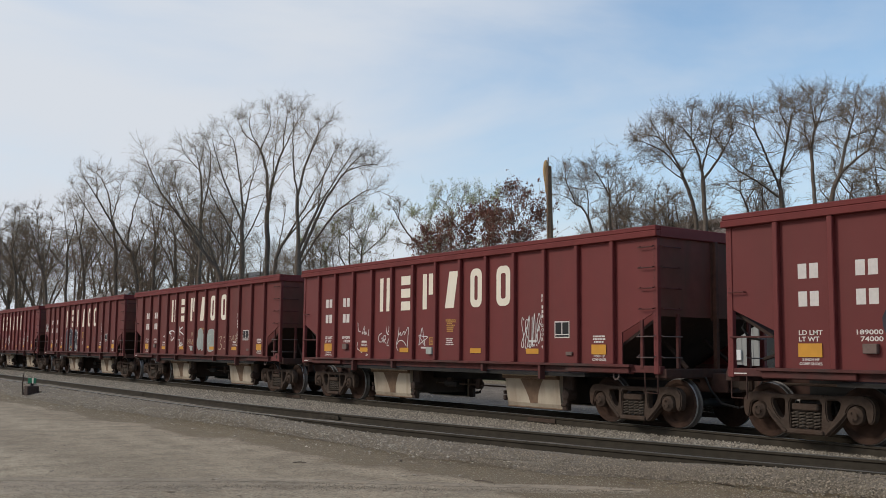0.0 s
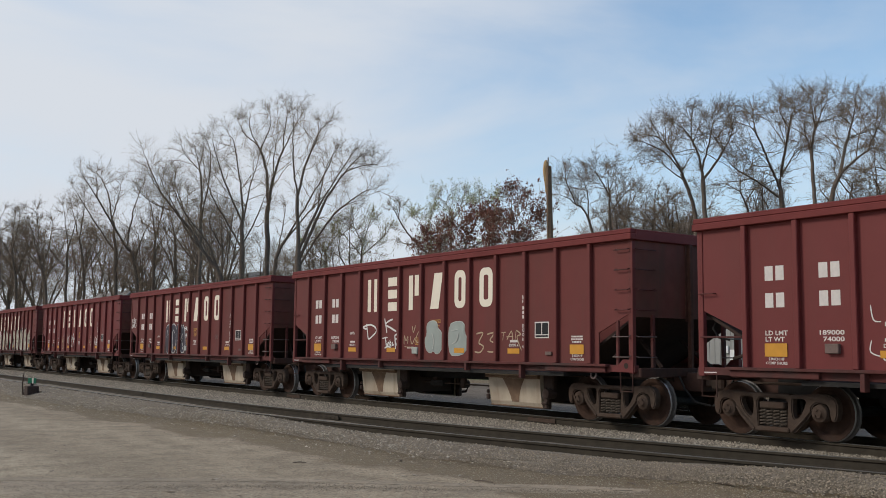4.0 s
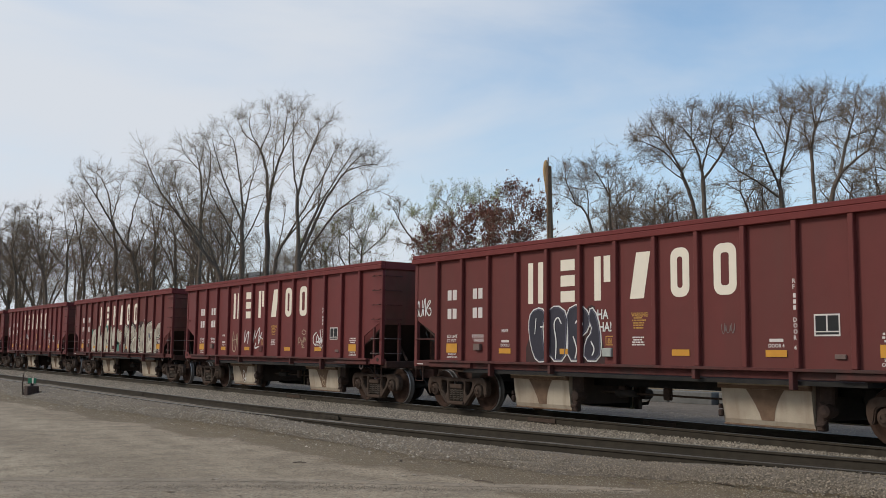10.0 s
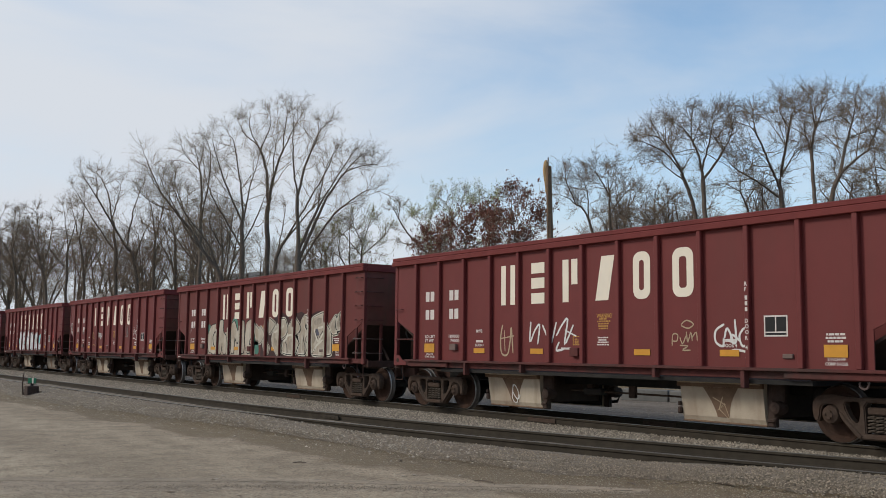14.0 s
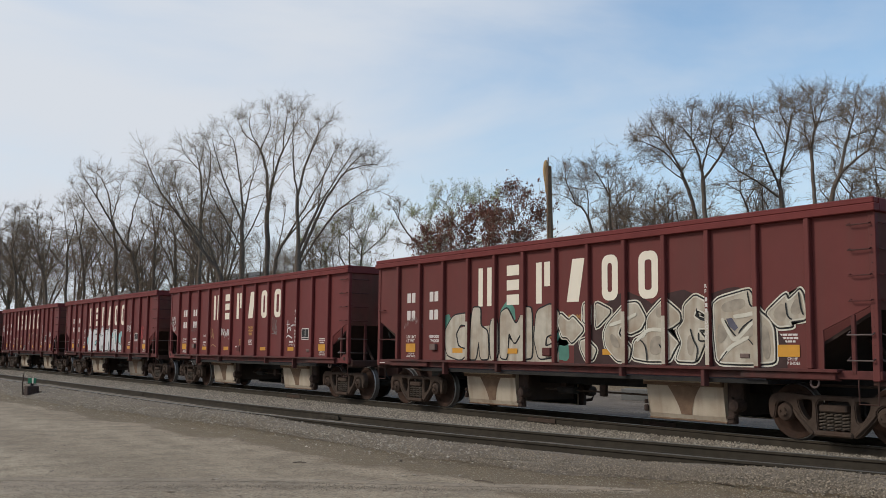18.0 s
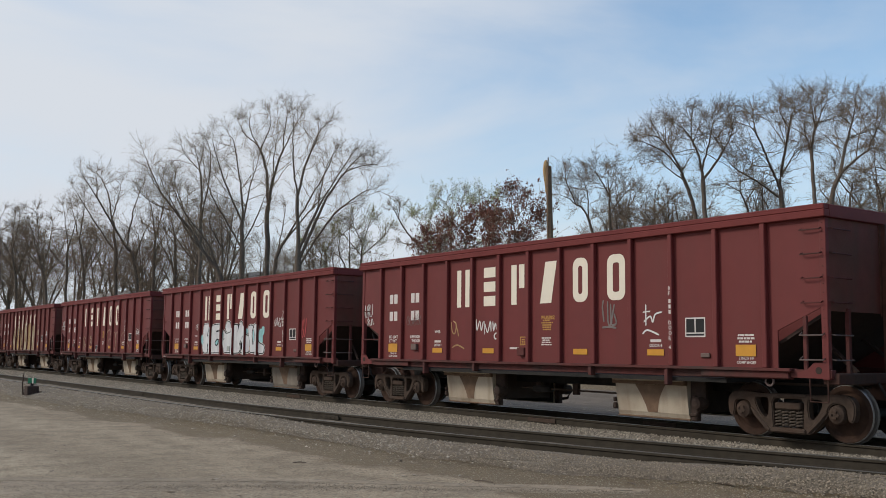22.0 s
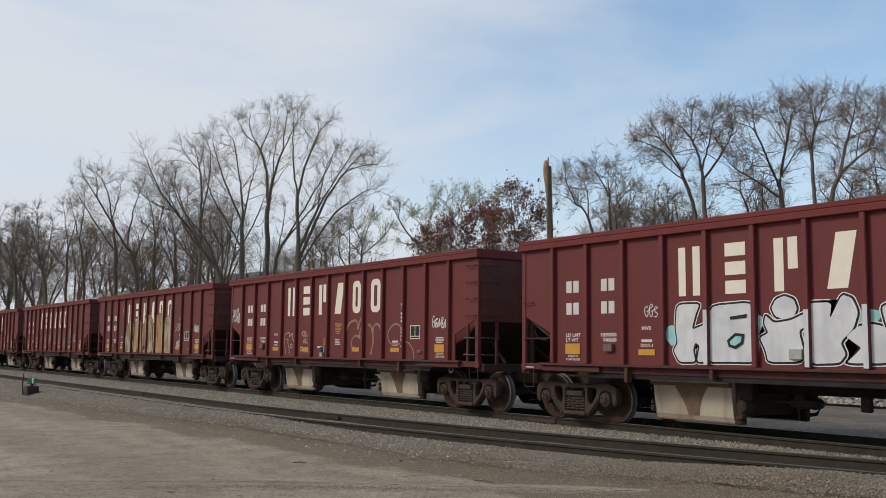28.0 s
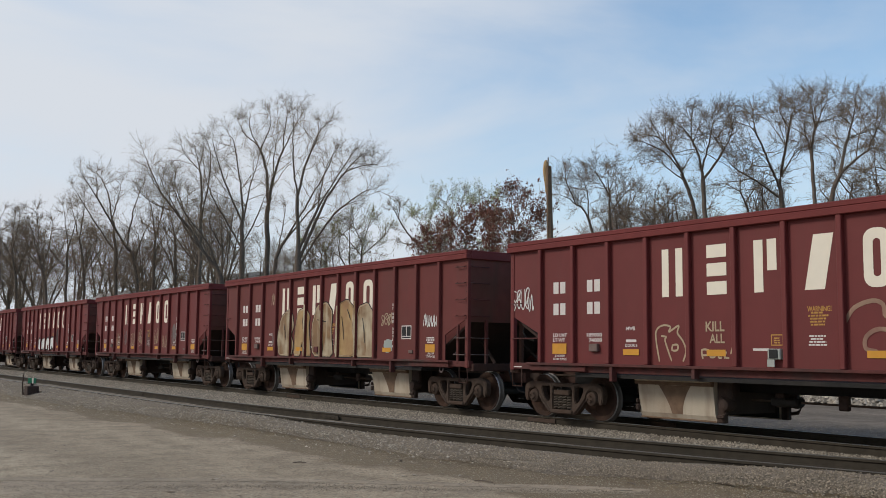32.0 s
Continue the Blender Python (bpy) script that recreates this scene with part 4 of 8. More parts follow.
for o in CARS[6].children:
    if o.name.startswith("discharge_chute") and max(v.co.x for v in o.data.vertices) > 0:
        o.material_slots[0].link = "OBJECT"
        o.material_slots[0].material = M["chute_grey"]

# ---- graffiti: sprayed shapes on the side sheets, some running over the ribs ----
M["spray_white"] = mat("white_spray_paint", (0.70, 0.68, 0.65), 0.6, grain=(6, 0.2), stain=(2.5, 0.15), dark=0.75)
M["spray_silver"] = mat("dull_silver_spray", (0.52, 0.46, 0.37), 0.5, grain=(5, 0.25), stain=(1.6, 0.4), dark=0.55, tint=(0.30, 0.22, 0.15), streak=0.9)
M["spray_tan"] = mat("tan_spray_paint", (0.44, 0.33, 0.22), 0.6, grain=(6, 0.25), stain=(2, 0.2), dark=0.7)
M["spray_ochre"] = mat("ochre_spray_paint", (0.42, 0.27, 0.12), 0.6, grain=(6, 0.25), stain=(1.6, 0.4), dark=0.7, tint=(0.26, 0.13, 0.06))
M["spray_gold"] = mat("brown_gold_spray", (0.24, 0.135, 0.062), 0.5, grain=(4, 0.3), stain=(1.4, 0.5), dark=0.6, tint=(0.55, 0.47, 0.33), streak=0.7)
M["spray_taupe"] = mat("taupe_spray_paint", (0.36, 0.305, 0.24), 0.65, grain=(6, 0.3), stain=(3, 0.3))
M["spray_faint"] = mat("worn_pale_spray_paint", (0.30, 0.21, 0.20), 0.7, grain=(9, 0.4), stain=(3, 0.3))
M["spray_grey"] = mat("grey_spray_paint", (0.20, 0.16, 0.15), 0.65, grain=(6, 0.3), stain=(2, 0.2))
M["spray_sage"] = mat("grey_green_spray", (0.33, 0.36, 0.33), 0.6, grain=(4, 0.2), stain=(1.5, 0.25), dark=0.75)
M["spray_navy"] = mat("navy_black_spray", (0.030, 0.028, 0.040), 0.5, grain=(4, 0.2), stain=(1.5, 0.25), tint=(0.06, 0.05, 0.07))
M["spray_cyan"] = mat("pale_cyan_spray", (0.32, 0.60, 0.60), 0.6, grain=(5, 0.2), stain=(2, 0.2))
M["spray_teal"] = mat("teal_green_spray", (0.10, 0.26, 0.20), 0.6, grain=(5, 0.25), stain=(2, 0.3))
M["spray_pink"] = mat("pinkish_red_spray", (0.55, 0.09, 0.09), 0.6, grain=(5, 0.2), stain=(2, 0.2))
M["smoke"] = mat("dark_sooty_smear", (0.055, 0.026, 0.024), 0.7, grain=(5, 0.3), stain=(2, 0.3))
M["spray_chrome"] = mat("white_silver_spray", (0.68, 0.67, 0.66), 0.5, grain=(4, 0.2), stain=(1.8, 0.3), dark=0.7, tint=(0.42, 0.41, 0.43), streak=0.5)
M["spray_slate"] = mat("slate_blue_spray", (0.11, 0.105, 0.14), 0.55, grain=(4, 0.3), stain=(1.5, 0.4), tint=(0.05, 0.045, 0.065))
M["spray_faded"] = mat("faded_tan_spray", (0.33, 0.21, 0.145), 0.65, grain=(6, 0.35), stain=(2.5, 0.4), dark=0.6, tint=(0.18, 0.075, 0.06))
M["spray_bone"] = mat("bone_white_spray", (0.66, 0.62, 0.52), 0.55, grain=(5, 0.25), stain=(2, 0.3), dark=0.7, tint=(0.40, 0.33, 0.24))
M["spray_pale"] = mat("pale_grey_spray", (0.50, 0.50, 0.46), 0.6, grain=(6, 0.25), stain=(2.5, 0.3), dark=0.7)
RIB_FRONT = -SHEET - 0.102
P = PANEL


def ribbon(bm, pts, w, y, dy=0.0):
    pts = [Vector((a, b)) for a, b in pts]
    prev = None
    for i, p in enumerate(pts):
        d = pts[min(i + 1, len(pts) - 1)] - pts[max(i - 1, 0)]
        d = d.normalized() if d.length > 1e-6 else Vector((1, 0))
        n = Vector((-d.y, d.x)) * w * (0.65 if i in (0, len(pts) - 1) else 1.0) / 2
        row = (bm.verts.new((p.x + n.x, y + dy * i, p.y + n.y)), bm.verts.new((p.x - n.x, y + dy * i, p.y - n.y)))
        if prev:
            bm.faces.new((prev[0], row[0], row[1], prev[1]))
        prev = row


def tag(car, x, z, w, h, material="spray_white", seed=0, strokes=5, thick=0.026, loops=1.0):
    """A quick looping scrawl w by h in one line, its lower left corner at x, z."""
    rng = random.Random(seed * 7 + 3)
    pts = []
    for s in range(strokes):
        cx = x + w * (s + 0.5) / strokes
        sw = w / strokes * rng.uniform(0.8, 1.2)
        form = rng.randrange(4)
        hh, base = h * rng.uniform(0.7, 1.0), z + h * rng.uniform(0.0, 0.12)
        if form == 0:
            q = [(-0.45, 0.0), (-0.25, 0.55), (0.0, 1.0), (0.12, 0.5), (0.2, 0.05), (0.45, 0.35)]
        elif form == 1:
            q = [(0.35, 0.85), (0.0, 1.0), (-0.38, 0.7), (-0.4, 0.25), (0.0, 0.0), (0.4, 0.2), (0.3, 0.5), (0.0, 0.45)]
        elif form == 2:
            q = [(-0.4, 0.95), (-0.42, 0.4), (-0.2, 0.02), (0.15, 0.1), (0.35, 0.5), (0.4, 0.95), (0.42, 0.2)]
        else:
            q = [(0.4, 0.9), (-0.1, 1.0), (-0.35, 0.75), (0.0, 0.5), (0.35, 0.3), (0.05, 0.0), (-0.4, 0.1)]
        pts += [(cx + a * sw + rng.uniform(-0.06, 0.06) * sw, base + b * hh + rng.uniform(-0.05, 0.05) * hh) for a, b in q]
    fine = []
    for k in range(len(pts) - 1):
        p0, p1, p2, p3 = pts[max(k - 1, 0)], pts[k], pts[k + 1], pts[min(k + 2, len(pts) - 1)]
        for u in (0, 0.33, 0.67):
            fine.append(tuple(0.5 * (2 * p1[d] + (p2[d] - p0[d]) * u + (2 * p0[d] - 5 * p1[d] + 4 * p2[d] - p3[d]) * u * u + (3 * p1[d] - p0[d] - 3 * p2[d] + p3[d]) * u ** 3) for d in (0, 1)))
    fine.append(pts[-1])
    bm = bmesh.new()
    ribbon(bm, fine, thick, FRONT - 0.004, -0.006 / len(fine))
    return part("graffiti_tag", bm, material, car, "thin sprayed scrawl")


def blob(bm, cx, cz, w, h, y, rng, grow=0.0, power=3.2, shape=None):
    ph = shape or [rng.uniform(0, 6.3) for _ in range(4)]
    n = 30
    vs = []
    for i in range(n):
        a = i * math.tau / n
        c, s = math.cos(a), math.sin(a)
        r = (abs(c) ** power + abs(s) ** power) ** (-1 / power)
        r *= 1 + 0.09 * math.sin(2 * a + ph[0]) + 0.08 * math.sin(3 * a + ph[1]) + 0.05 * math.sin(5 * a + ph[2])
        vs.append(bm.verts.new((cx + c * r * (w / 2 + grow) + 0.05 * s * h * math.sin(ph[3]), y, cz + s * r * (h / 2 + grow))))
    m = bm.verts.new((cx, y, cz))
    for i in range(n):
        bm.faces.new((vs[i], vs[(i + 1) % n], m))
    return ph




def curved(pts):
    out = []
    for k in range(len(pts) - 1):
        p0, p1, p2, p3 = pts[max(k - 1, 0)], pts[k], pts[k + 1], pts[min(k + 2, len(pts) - 1)]
        for u in (0, 0.25, 0.5, 0.75):
            out.append(tuple(0.5 * (2 * p1[d] + (p2[d] - p0[d]) * u + (2 * p0[d] - 5 * p1[d] + 4 * p2[d] - p3[d]) * u * u + (3 * p1[d] - p0[d] - 3 * p2[d] + p3[d]) * u ** 3) for d in (0, 1)))
    return out + [pts[-1]]


def fat_glyph(bm, strokes, x, z, w, h, thick, y, bend=True):
    """Fat strokes with rounded ends, one grown onto the other; each lies a hair in front of the one before."""
    rows = []
    for n, st in enumerate(strokes):
        pts = [Vector((x + a * w, z + b * h)) for a, b in (curved(st) if bend else st)]
        r = thick / 2
        ends = ((pts[0] - pts[1]).normalized(), (pts[-1] - pts[-2]).normalized())
        path = [(pts[0] + ends[0] * r * q, c) for q, c in ((0.92, 0.38), (0.7, 0.72), (0.38, 0.93))]
        path += [(p, 1.0) for p in pts]
        path += [(pts[-1] + ends[1] * r * q, c) for q, c in ((0.38, 0.93), (0.7, 0.72), (0.92, 0.38))]
        mine = []
        for i, (p, c) in enumerate(path):
            d = path[min(i + 1, len(path) - 1)][0] - path[max(i - 1, 0)][0]
            d = d.normalized() if d.length > 1e-6 else Vector((1, 0))
            side = Vector((-d.y, d.x)) * r * c
            yy = y - 0.0005 * n - 0.0004 * i / len(path)
            mine.append((bm.verts.new((p.x + side.x, yy, p.y + side.y)), bm.verts.new((p.x - side.x, yy, p.y - side.y)), p))
        for q, e in zip(mine, mine[1:]):
            bm.faces.new((q[0], e[0], e[1], q[1]))
        if rows:
            q, e = min(((q, e) for q in rows for e in (mine[0], mine[-1])), key=lambda t: (t[0][2] - t[1][2]).length)
            if (q[2] - e[2]).length < thick * 1.2:
                bm.faces.new((q[0], q[1], e[0]))
        rows += mine
    return bm


def lettered_piece(car, glyphs, x0, x1, z0, z1, fill, line, seed, thick, edge, halo, label, bend=True, shine=None):
    rng = random.Random(seed)
    w = (x1 - x0) / len(glyphs)
    for i, g in enumerate(glyphs):
        h = (z1 - z0) * rng.uniform(0.92, 1.0) - thick - 2 * edge
        gx, gz = x0 + w * i + thick / 2, z0 + thick / 2 + edge
        gw = max(w - thick * 0.72, 0.12)
        d = 0.0035 * (i % 2)
        back = part("graffiti_letter", fat_glyph(bmesh.new(), g, gx, gz, gw, h, thick + 2 * edge, FRONT - 0.0035 - d, bend), line, car, label)
        part("fill", fat_glyph(bmesh.new(), g, gx, gz, gw, h, thick, FRONT - 0.0110 - d, bend), fill, back)
        if shine:
            part("highlight", fat_glyph(bmesh.new(), g, gx - thick * 0.3, gz + thick * 0.1, gw, h, 0.028, FRONT - 0.0185 - d, bend), shine, back)
            part("inner_line", fat_glyph(bmesh.new(), g[1:], gx + thick * 0.12, gz - thick * 0.16, gw, h, 0.022, FRONT - 0.0205 - d, bend), line, back)
    if halo:
        for i in range(len(glyphs)):
            bh = bmesh.new()
            blob(bh, x0 + w * (i + 0.5), (z0 + z1) / 2, w * 0.98, (z1 - z0) * 0.90, FRONT - 0.0012 - 0.0006 * (i % 2), rng, 0.05, 2.6)
            part("graffiti_halo", bh, halo, car, "sprayed colour round the letters")
    for k, x in enumerate(RIB_X):
        if x0 + 0.1 < x < x1 - 0.1:
            a, b = z0 + 0.02, z1 - rng.uniform(0.05, 0.3)
            part("painted_rib", flat(bmesh.new(), rect(x - 0.042, x + 0.042, a, b), RIB_FRONT), fill, car)


def backing(car, x0, x1, z0, z1, material, seed, y, grow=0.0, label="sprayed ground colour of a graffiti piece"):
    """One patch of colour with a jagged top edge under the letters."""
    rng = random.Random(seed)
    n = 26
    bm = bmesh.new()
    low, high = [], []
    for i in range(n + 1):
        u = i / n
        x = x0 - grow + (x1 - x0 + 2 * grow) * u
        peak = abs(math.sin(u * 13.0 + seed)) ** 0.7
        edge = min(1.0, 6 * u + 0.25, 6 * (1 - u) + 0.25)
        low.append(bm.verts.new((x, y, z0 - grow * 0.3)))
        high.append(bm.verts.new((x, y, z0 + (z1 - z0) * edge * (0.80 + 0.20 * peak) + grow + rng.uniform(-0.03, 0.03))))
    for i in range(n):
        bm.faces.new((low[i], low[i + 1], high[i + 1], high[i]))
    part("graffiti_ground", bm, material, car, label)


def rounded_off(poly):
    """Corners cut once, for the soft edge of a spray can."""
    out = []
    for i, p in enumerate(poly):
        q = poly[(i + 1) % len(poly)]
        out += [(p[0] * 0.86 + q[0] * 0.14, p[1] * 0.86 + q[1] * 0.14), (p[0] * 0.14 + q[0] * 0.86, p[1] * 0.14 + q[1] * 0.86)]
    return out


def cut_letter(car, shape, x0, x1, z0, z1, fill, line, edge, order, label, shine="spray_white", inner=()):
    """A broad angular letter: dark outline, colour, a pale rim just inside it, and short inner lines."""
    poly = rounded_off([(x0 + a * (x1 - x0), z0 + b * (z1 - z0)) for a, b in shape])
    y = FRONT - 0.0040 - 0.0009 * order
    back = part("graffiti_letter", flat(bmesh.new(), grown(poly, edge), y), line, car, label)
    part("fill", flat(bmesh.new(), poly, y - 0.0060), fill, back)
    part("pale_rim", ring(bmesh.new(), grown(poly, -0.012), grown(poly, -0.045), y - 0.0120), shine, back)
    for a, b in inner:
        bm = bmesh.new()
        ribbon(bm, [(x0 + u * (x1 - x0), z0 + v * (z1 - z0)) for u, v in (a, ((a[0] + b[0]) / 2 + 0.004, (a[1] + b[1]) / 2), b)], 0.035, y - 0.0180)
        part("inner_line", bm, line, back)


def spray_form(car, poly, order, fill, line, edge, label, rim=None, rim_edge=0.02, glow=None, sharp=True):
    """One fluid letter form: a thin rim, a dark outline, the colour and a soft streak of light in it."""
    poly = rounded_off(rounded_off(poly)) if sharp else softened(poly, 1)
    y = FRONT - 0.0035 - 0.0008 * order
    back = part("graffiti_letter", flat(bmesh.new(), grown(poly, edge), y), line, car, label)
    if rim:
        part("rim", flat(bmesh.new(), grown(poly, edge + rim_edge), y + 0.0016), rim, back)
    part("fill", flat(bmesh.new(), poly, y - 0.0070), fill, back)
    if glow:
        part("inner_rim", ring(bmesh.new(), grown(poly, -0.006), grown(poly, -0.030), y - 0.0130), glow, back)
    return back


def scrawl(car, material, thick, strokes, lift=0.004):
    """A word of quick sprayed strokes, drawn one by one."""
    bm = bmesh.new()
    for k, st in enumerate(strokes):
        ribbon(bm, curved(st) if len(st) > 2 else st, thick * 1.35, FRONT - lift - 0.0008 * k, -0.0001)
    return part("graffiti_tag", bm, material, car, "thin sprayed scrawl")


def over_ribs(car, ribs, z1, material):
    """The colour where it runs over the ribs' faces."""
    for k in ribs:
        part("painted_rib", flat(bmesh.new(), rect(RIB_X[k] - 0.042, RIB_X[k] + 0.042, 1.19, z1 + 0.05 * (k % 3)), RIB_FRONT), material, car)


def cream_piece(c):
    backing(c, 0.55, 5.35, 1.17, 2.44, "smoke", 4, FRONT - 0.0010, 0.06, "dark sprayed shadow round a graffiti piece")
    backing(c, -3.95, 0.05, 1.18, 1.95, "spray_silver", 6, FRONT - 0.0014)
    for x, z, w in ((-3.9, 2.0, 0.35), (-1.6, 2.2, 0.5), (0.1, 1.75, 0.5), (0.15, 1.45, 0.4)):
        smear(c, x, z, w, 0.5, "spray_teal", int(x * 10) + 60)
    for k, p in enumerate((
        [(-2.94, 2.25), (-3.61, 2.21), (-3.97, 1.84), (-3.88, 1.29), (-3.31, 1.17), (-2.94, 1.39), (-3.41, 1.47), (-3.51, 1.78), (-3.32, 2), (-3, 1.95)],
        [(-2.88, 2.37), (-2.57, 2.36), (-2.57, 1.95), (-2.3, 1.83), (-2.26, 1.21), (-2.57, 1.21), (-2.62, 1.65), (-2.73, 1.2), (-2.99, 1.2)],
        [(-2.21, 2.06), (-1.95, 2.08), (-1.93, 1.25), (-2.21, 1.23)],
        [(-1.86, 2.22), (-1.61, 2.33), (-1.31, 1.93), (-1.03, 2.33), (-0.79, 2.3), (-0.77, 1.26), (-1.04, 1.23), (-1.12, 1.81), (-1.36, 1.54), (-1.56, 1.82), (-1.61, 1.22), (-1.86, 1.25)],
        [(-0.64, 2.24), (-0.18, 2.37), (0.08, 2.17), (0.03, 1.8), (-0.34, 1.7), (-0.37, 1.48), (0.03, 1.59), (-0.04, 1.3), (-0.57, 1.23), (-0.72, 1.64)])):
        spray_form(c, p, k, "spray_silver", "ink", 0.034, "fat silver graffiti letter with a dark outline")
    for k, p in enumerate((
        [(-0.01, 2.02), (0.11, 2.17), (0.35, 2.01), (0.47, 2.1), (0.81, 1.83), (0.44, 1.55), (0.29, 1.68), (0.14, 1.68)],
        [(0.77, 2.33), (0.94, 2.35), (0.94, 1.89), (0.74, 2)],
        [(1.12, 2.36), (1.58, 2.17), (1.13, 1.84), (1.11, 2.08)],
        [(0.67, 1.61), (0.85, 1.65), (1.15, 1.44), (1.04, 1.24), (0.84, 1.23), (0.7, 1.44)],
        [(1.92, 2.31), (2.23, 2.32), (2.45, 2.01), (2.32, 1.81), (2.02, 1.71), (1.81, 1.88), (1.73, 1.73), (2.06, 1.47), (2, 1.24), (1.69, 1.22), (1.38, 1.48), (1.33, 1.74), (1.44, 1.94)],
        [(2.45, 2.05), (2.85, 2.37), (3.24, 2.1), (3.26, 1.95), (3.07, 1.84), (2.93, 1.8), (3.22, 1.57), (3.13, 1.47), (2.98, 1.24), (2.46, 1.23), (2.07, 1.28), (2.12, 1.61), (2.42, 1.71)],
        [(3.33, 2.22), (3.58, 2.4), (3.86, 2.27), (3.86, 2.01), (3.64, 2.13), (3.57, 2.02), (3.87, 1.94), (3.85, 1.79), (3.65, 1.79), (3.82, 1.62), (3.61, 1.23), (3.12, 1.24), (3.27, 1.57), (3.16, 1.8), (3.32, 1.95)],
        [(3.96, 2.22), (4.1, 2.32), (4.71, 2.44), (4.78, 2.36), (4.86, 2.15), (4.96, 2.05), (5.13, 1.92), (5.2, 1.77), (5.21, 1.46), (5.2, 1.24), (4.64, 1.21), (4.03, 1.22), (3.98, 1.7)],
        [(5.03, 2.05), (5.42, 2.35), (5.47, 2.24), (5.68, 2.41), (5.74, 2.32), (5.81, 2.0), (5.76, 1.92), (5.5, 1.9), (5.54, 1.82), (5.28, 1.8), (5.17, 1.88)])):
        spray_form(c, p, k, "spray_silver", "ink", 0.026, "broad cream and silver graffiti form outlined in black", "spray_bone", 0.026, "spray_bone")
    part("inner_form", flat(bmesh.new(), [(4.25, 1.97), (4.37, 1.98), (4.49, 1.82), (4.42, 1.76), (4.31, 1.84)], FRONT - 0.022), "spray_slate", c, "slate diamond inside a letter")
    # brown fades, pale bands and black strokes inside the last forms
    for p in ([(5.14, 2.03), (5.38, 2.24), (5.45, 1.96), (5.3, 1.88)], [(5.49, 2.11), (5.64, 2.31), (5.73, 2.03), (5.53, 1.99)], [(4.12, 2.22), (4.62, 2.33), (4.66, 2.14), (4.2, 2.05)],
              [(4.52, 1.75), (4.84, 1.98), (4.85, 1.72), (4.66, 1.62)], [(4.96, 1.9), (5.1, 1.78), (5.12, 1.3), (4.97, 1.3)], [(4.06, 1.9), (4.2, 1.85), (4.3, 1.68), (4.06, 1.5)],
              [(2.55, 1.68), (2.85, 1.7), (2.8, 1.35), (2.5, 1.35)], [(1.5, 1.75), (1.68, 1.7), (1.8, 1.45), (1.55, 1.5)], [(3.4, 1.7), (3.56, 1.7), (3.55, 1.35), (3.4, 1.35)], [(2.66, 2.18), (2.9, 2.24), (2.95, 2.06), (2.7, 2.0)]):
        part("inner_form", flat(bmesh.new(), softened(p, 2), FRONT - 0.0200), "spray_taupe", c, "brown fade sprayed inside a letter")
    scrawl(c, "spray_bone", 0.05, [[(4.16, 1.98), (4.3, 1.74), (4.42, 1.62), (4.6, 1.74), (4.9, 2.02)], [(4.12, 1.3), (4.34, 1.5), (4.7, 1.66)], [(4.4, 2.0), (4.62, 2.02), (4.86, 2.06)], [(2.2, 1.6), (2.5, 1.8), (2.9, 1.78)], [(1.5, 1.9), (1.85, 1.98), (2.2, 2.1)]], 0.0205)
    scrawl(c, "ink", 0.020, [[(4.22, 1.95), (4.32, 1.8), (4.44, 1.68)], [(4.69, 2.41), (4.74, 2.19), (4.86, 2.14)], [(4.08, 1.24), (4.26, 1.43)], [(4.88, 2.0), (4.61, 1.84), (4.50, 1.72)], [(4.69, 1.63), (4.82, 1.5)], [(5.42, 2.2), (5.45, 2.0), (5.53, 1.93)], [(5.66, 2.36), (5.7, 2.1), (5.74, 2.0)], [(3.62, 2.16), (3.66, 2.0), (3.84, 1.94)], [(3.66, 1.74), (3.67, 1.61), (3.81, 1.6)], [(3.48, 1.81), (3.54, 1.63), (3.63, 1.46), (3.59, 1.23)], [(2.3, 1.62), (2.42, 1.5), (2.46, 1.24)], [(2.75, 1.55), (2.86, 1.4), (2.88, 1.24)]], 0.0235)
    over_ribs(c, (3, 4, 5, 8, 9, 10, 11), 2.05, "spray_silver")


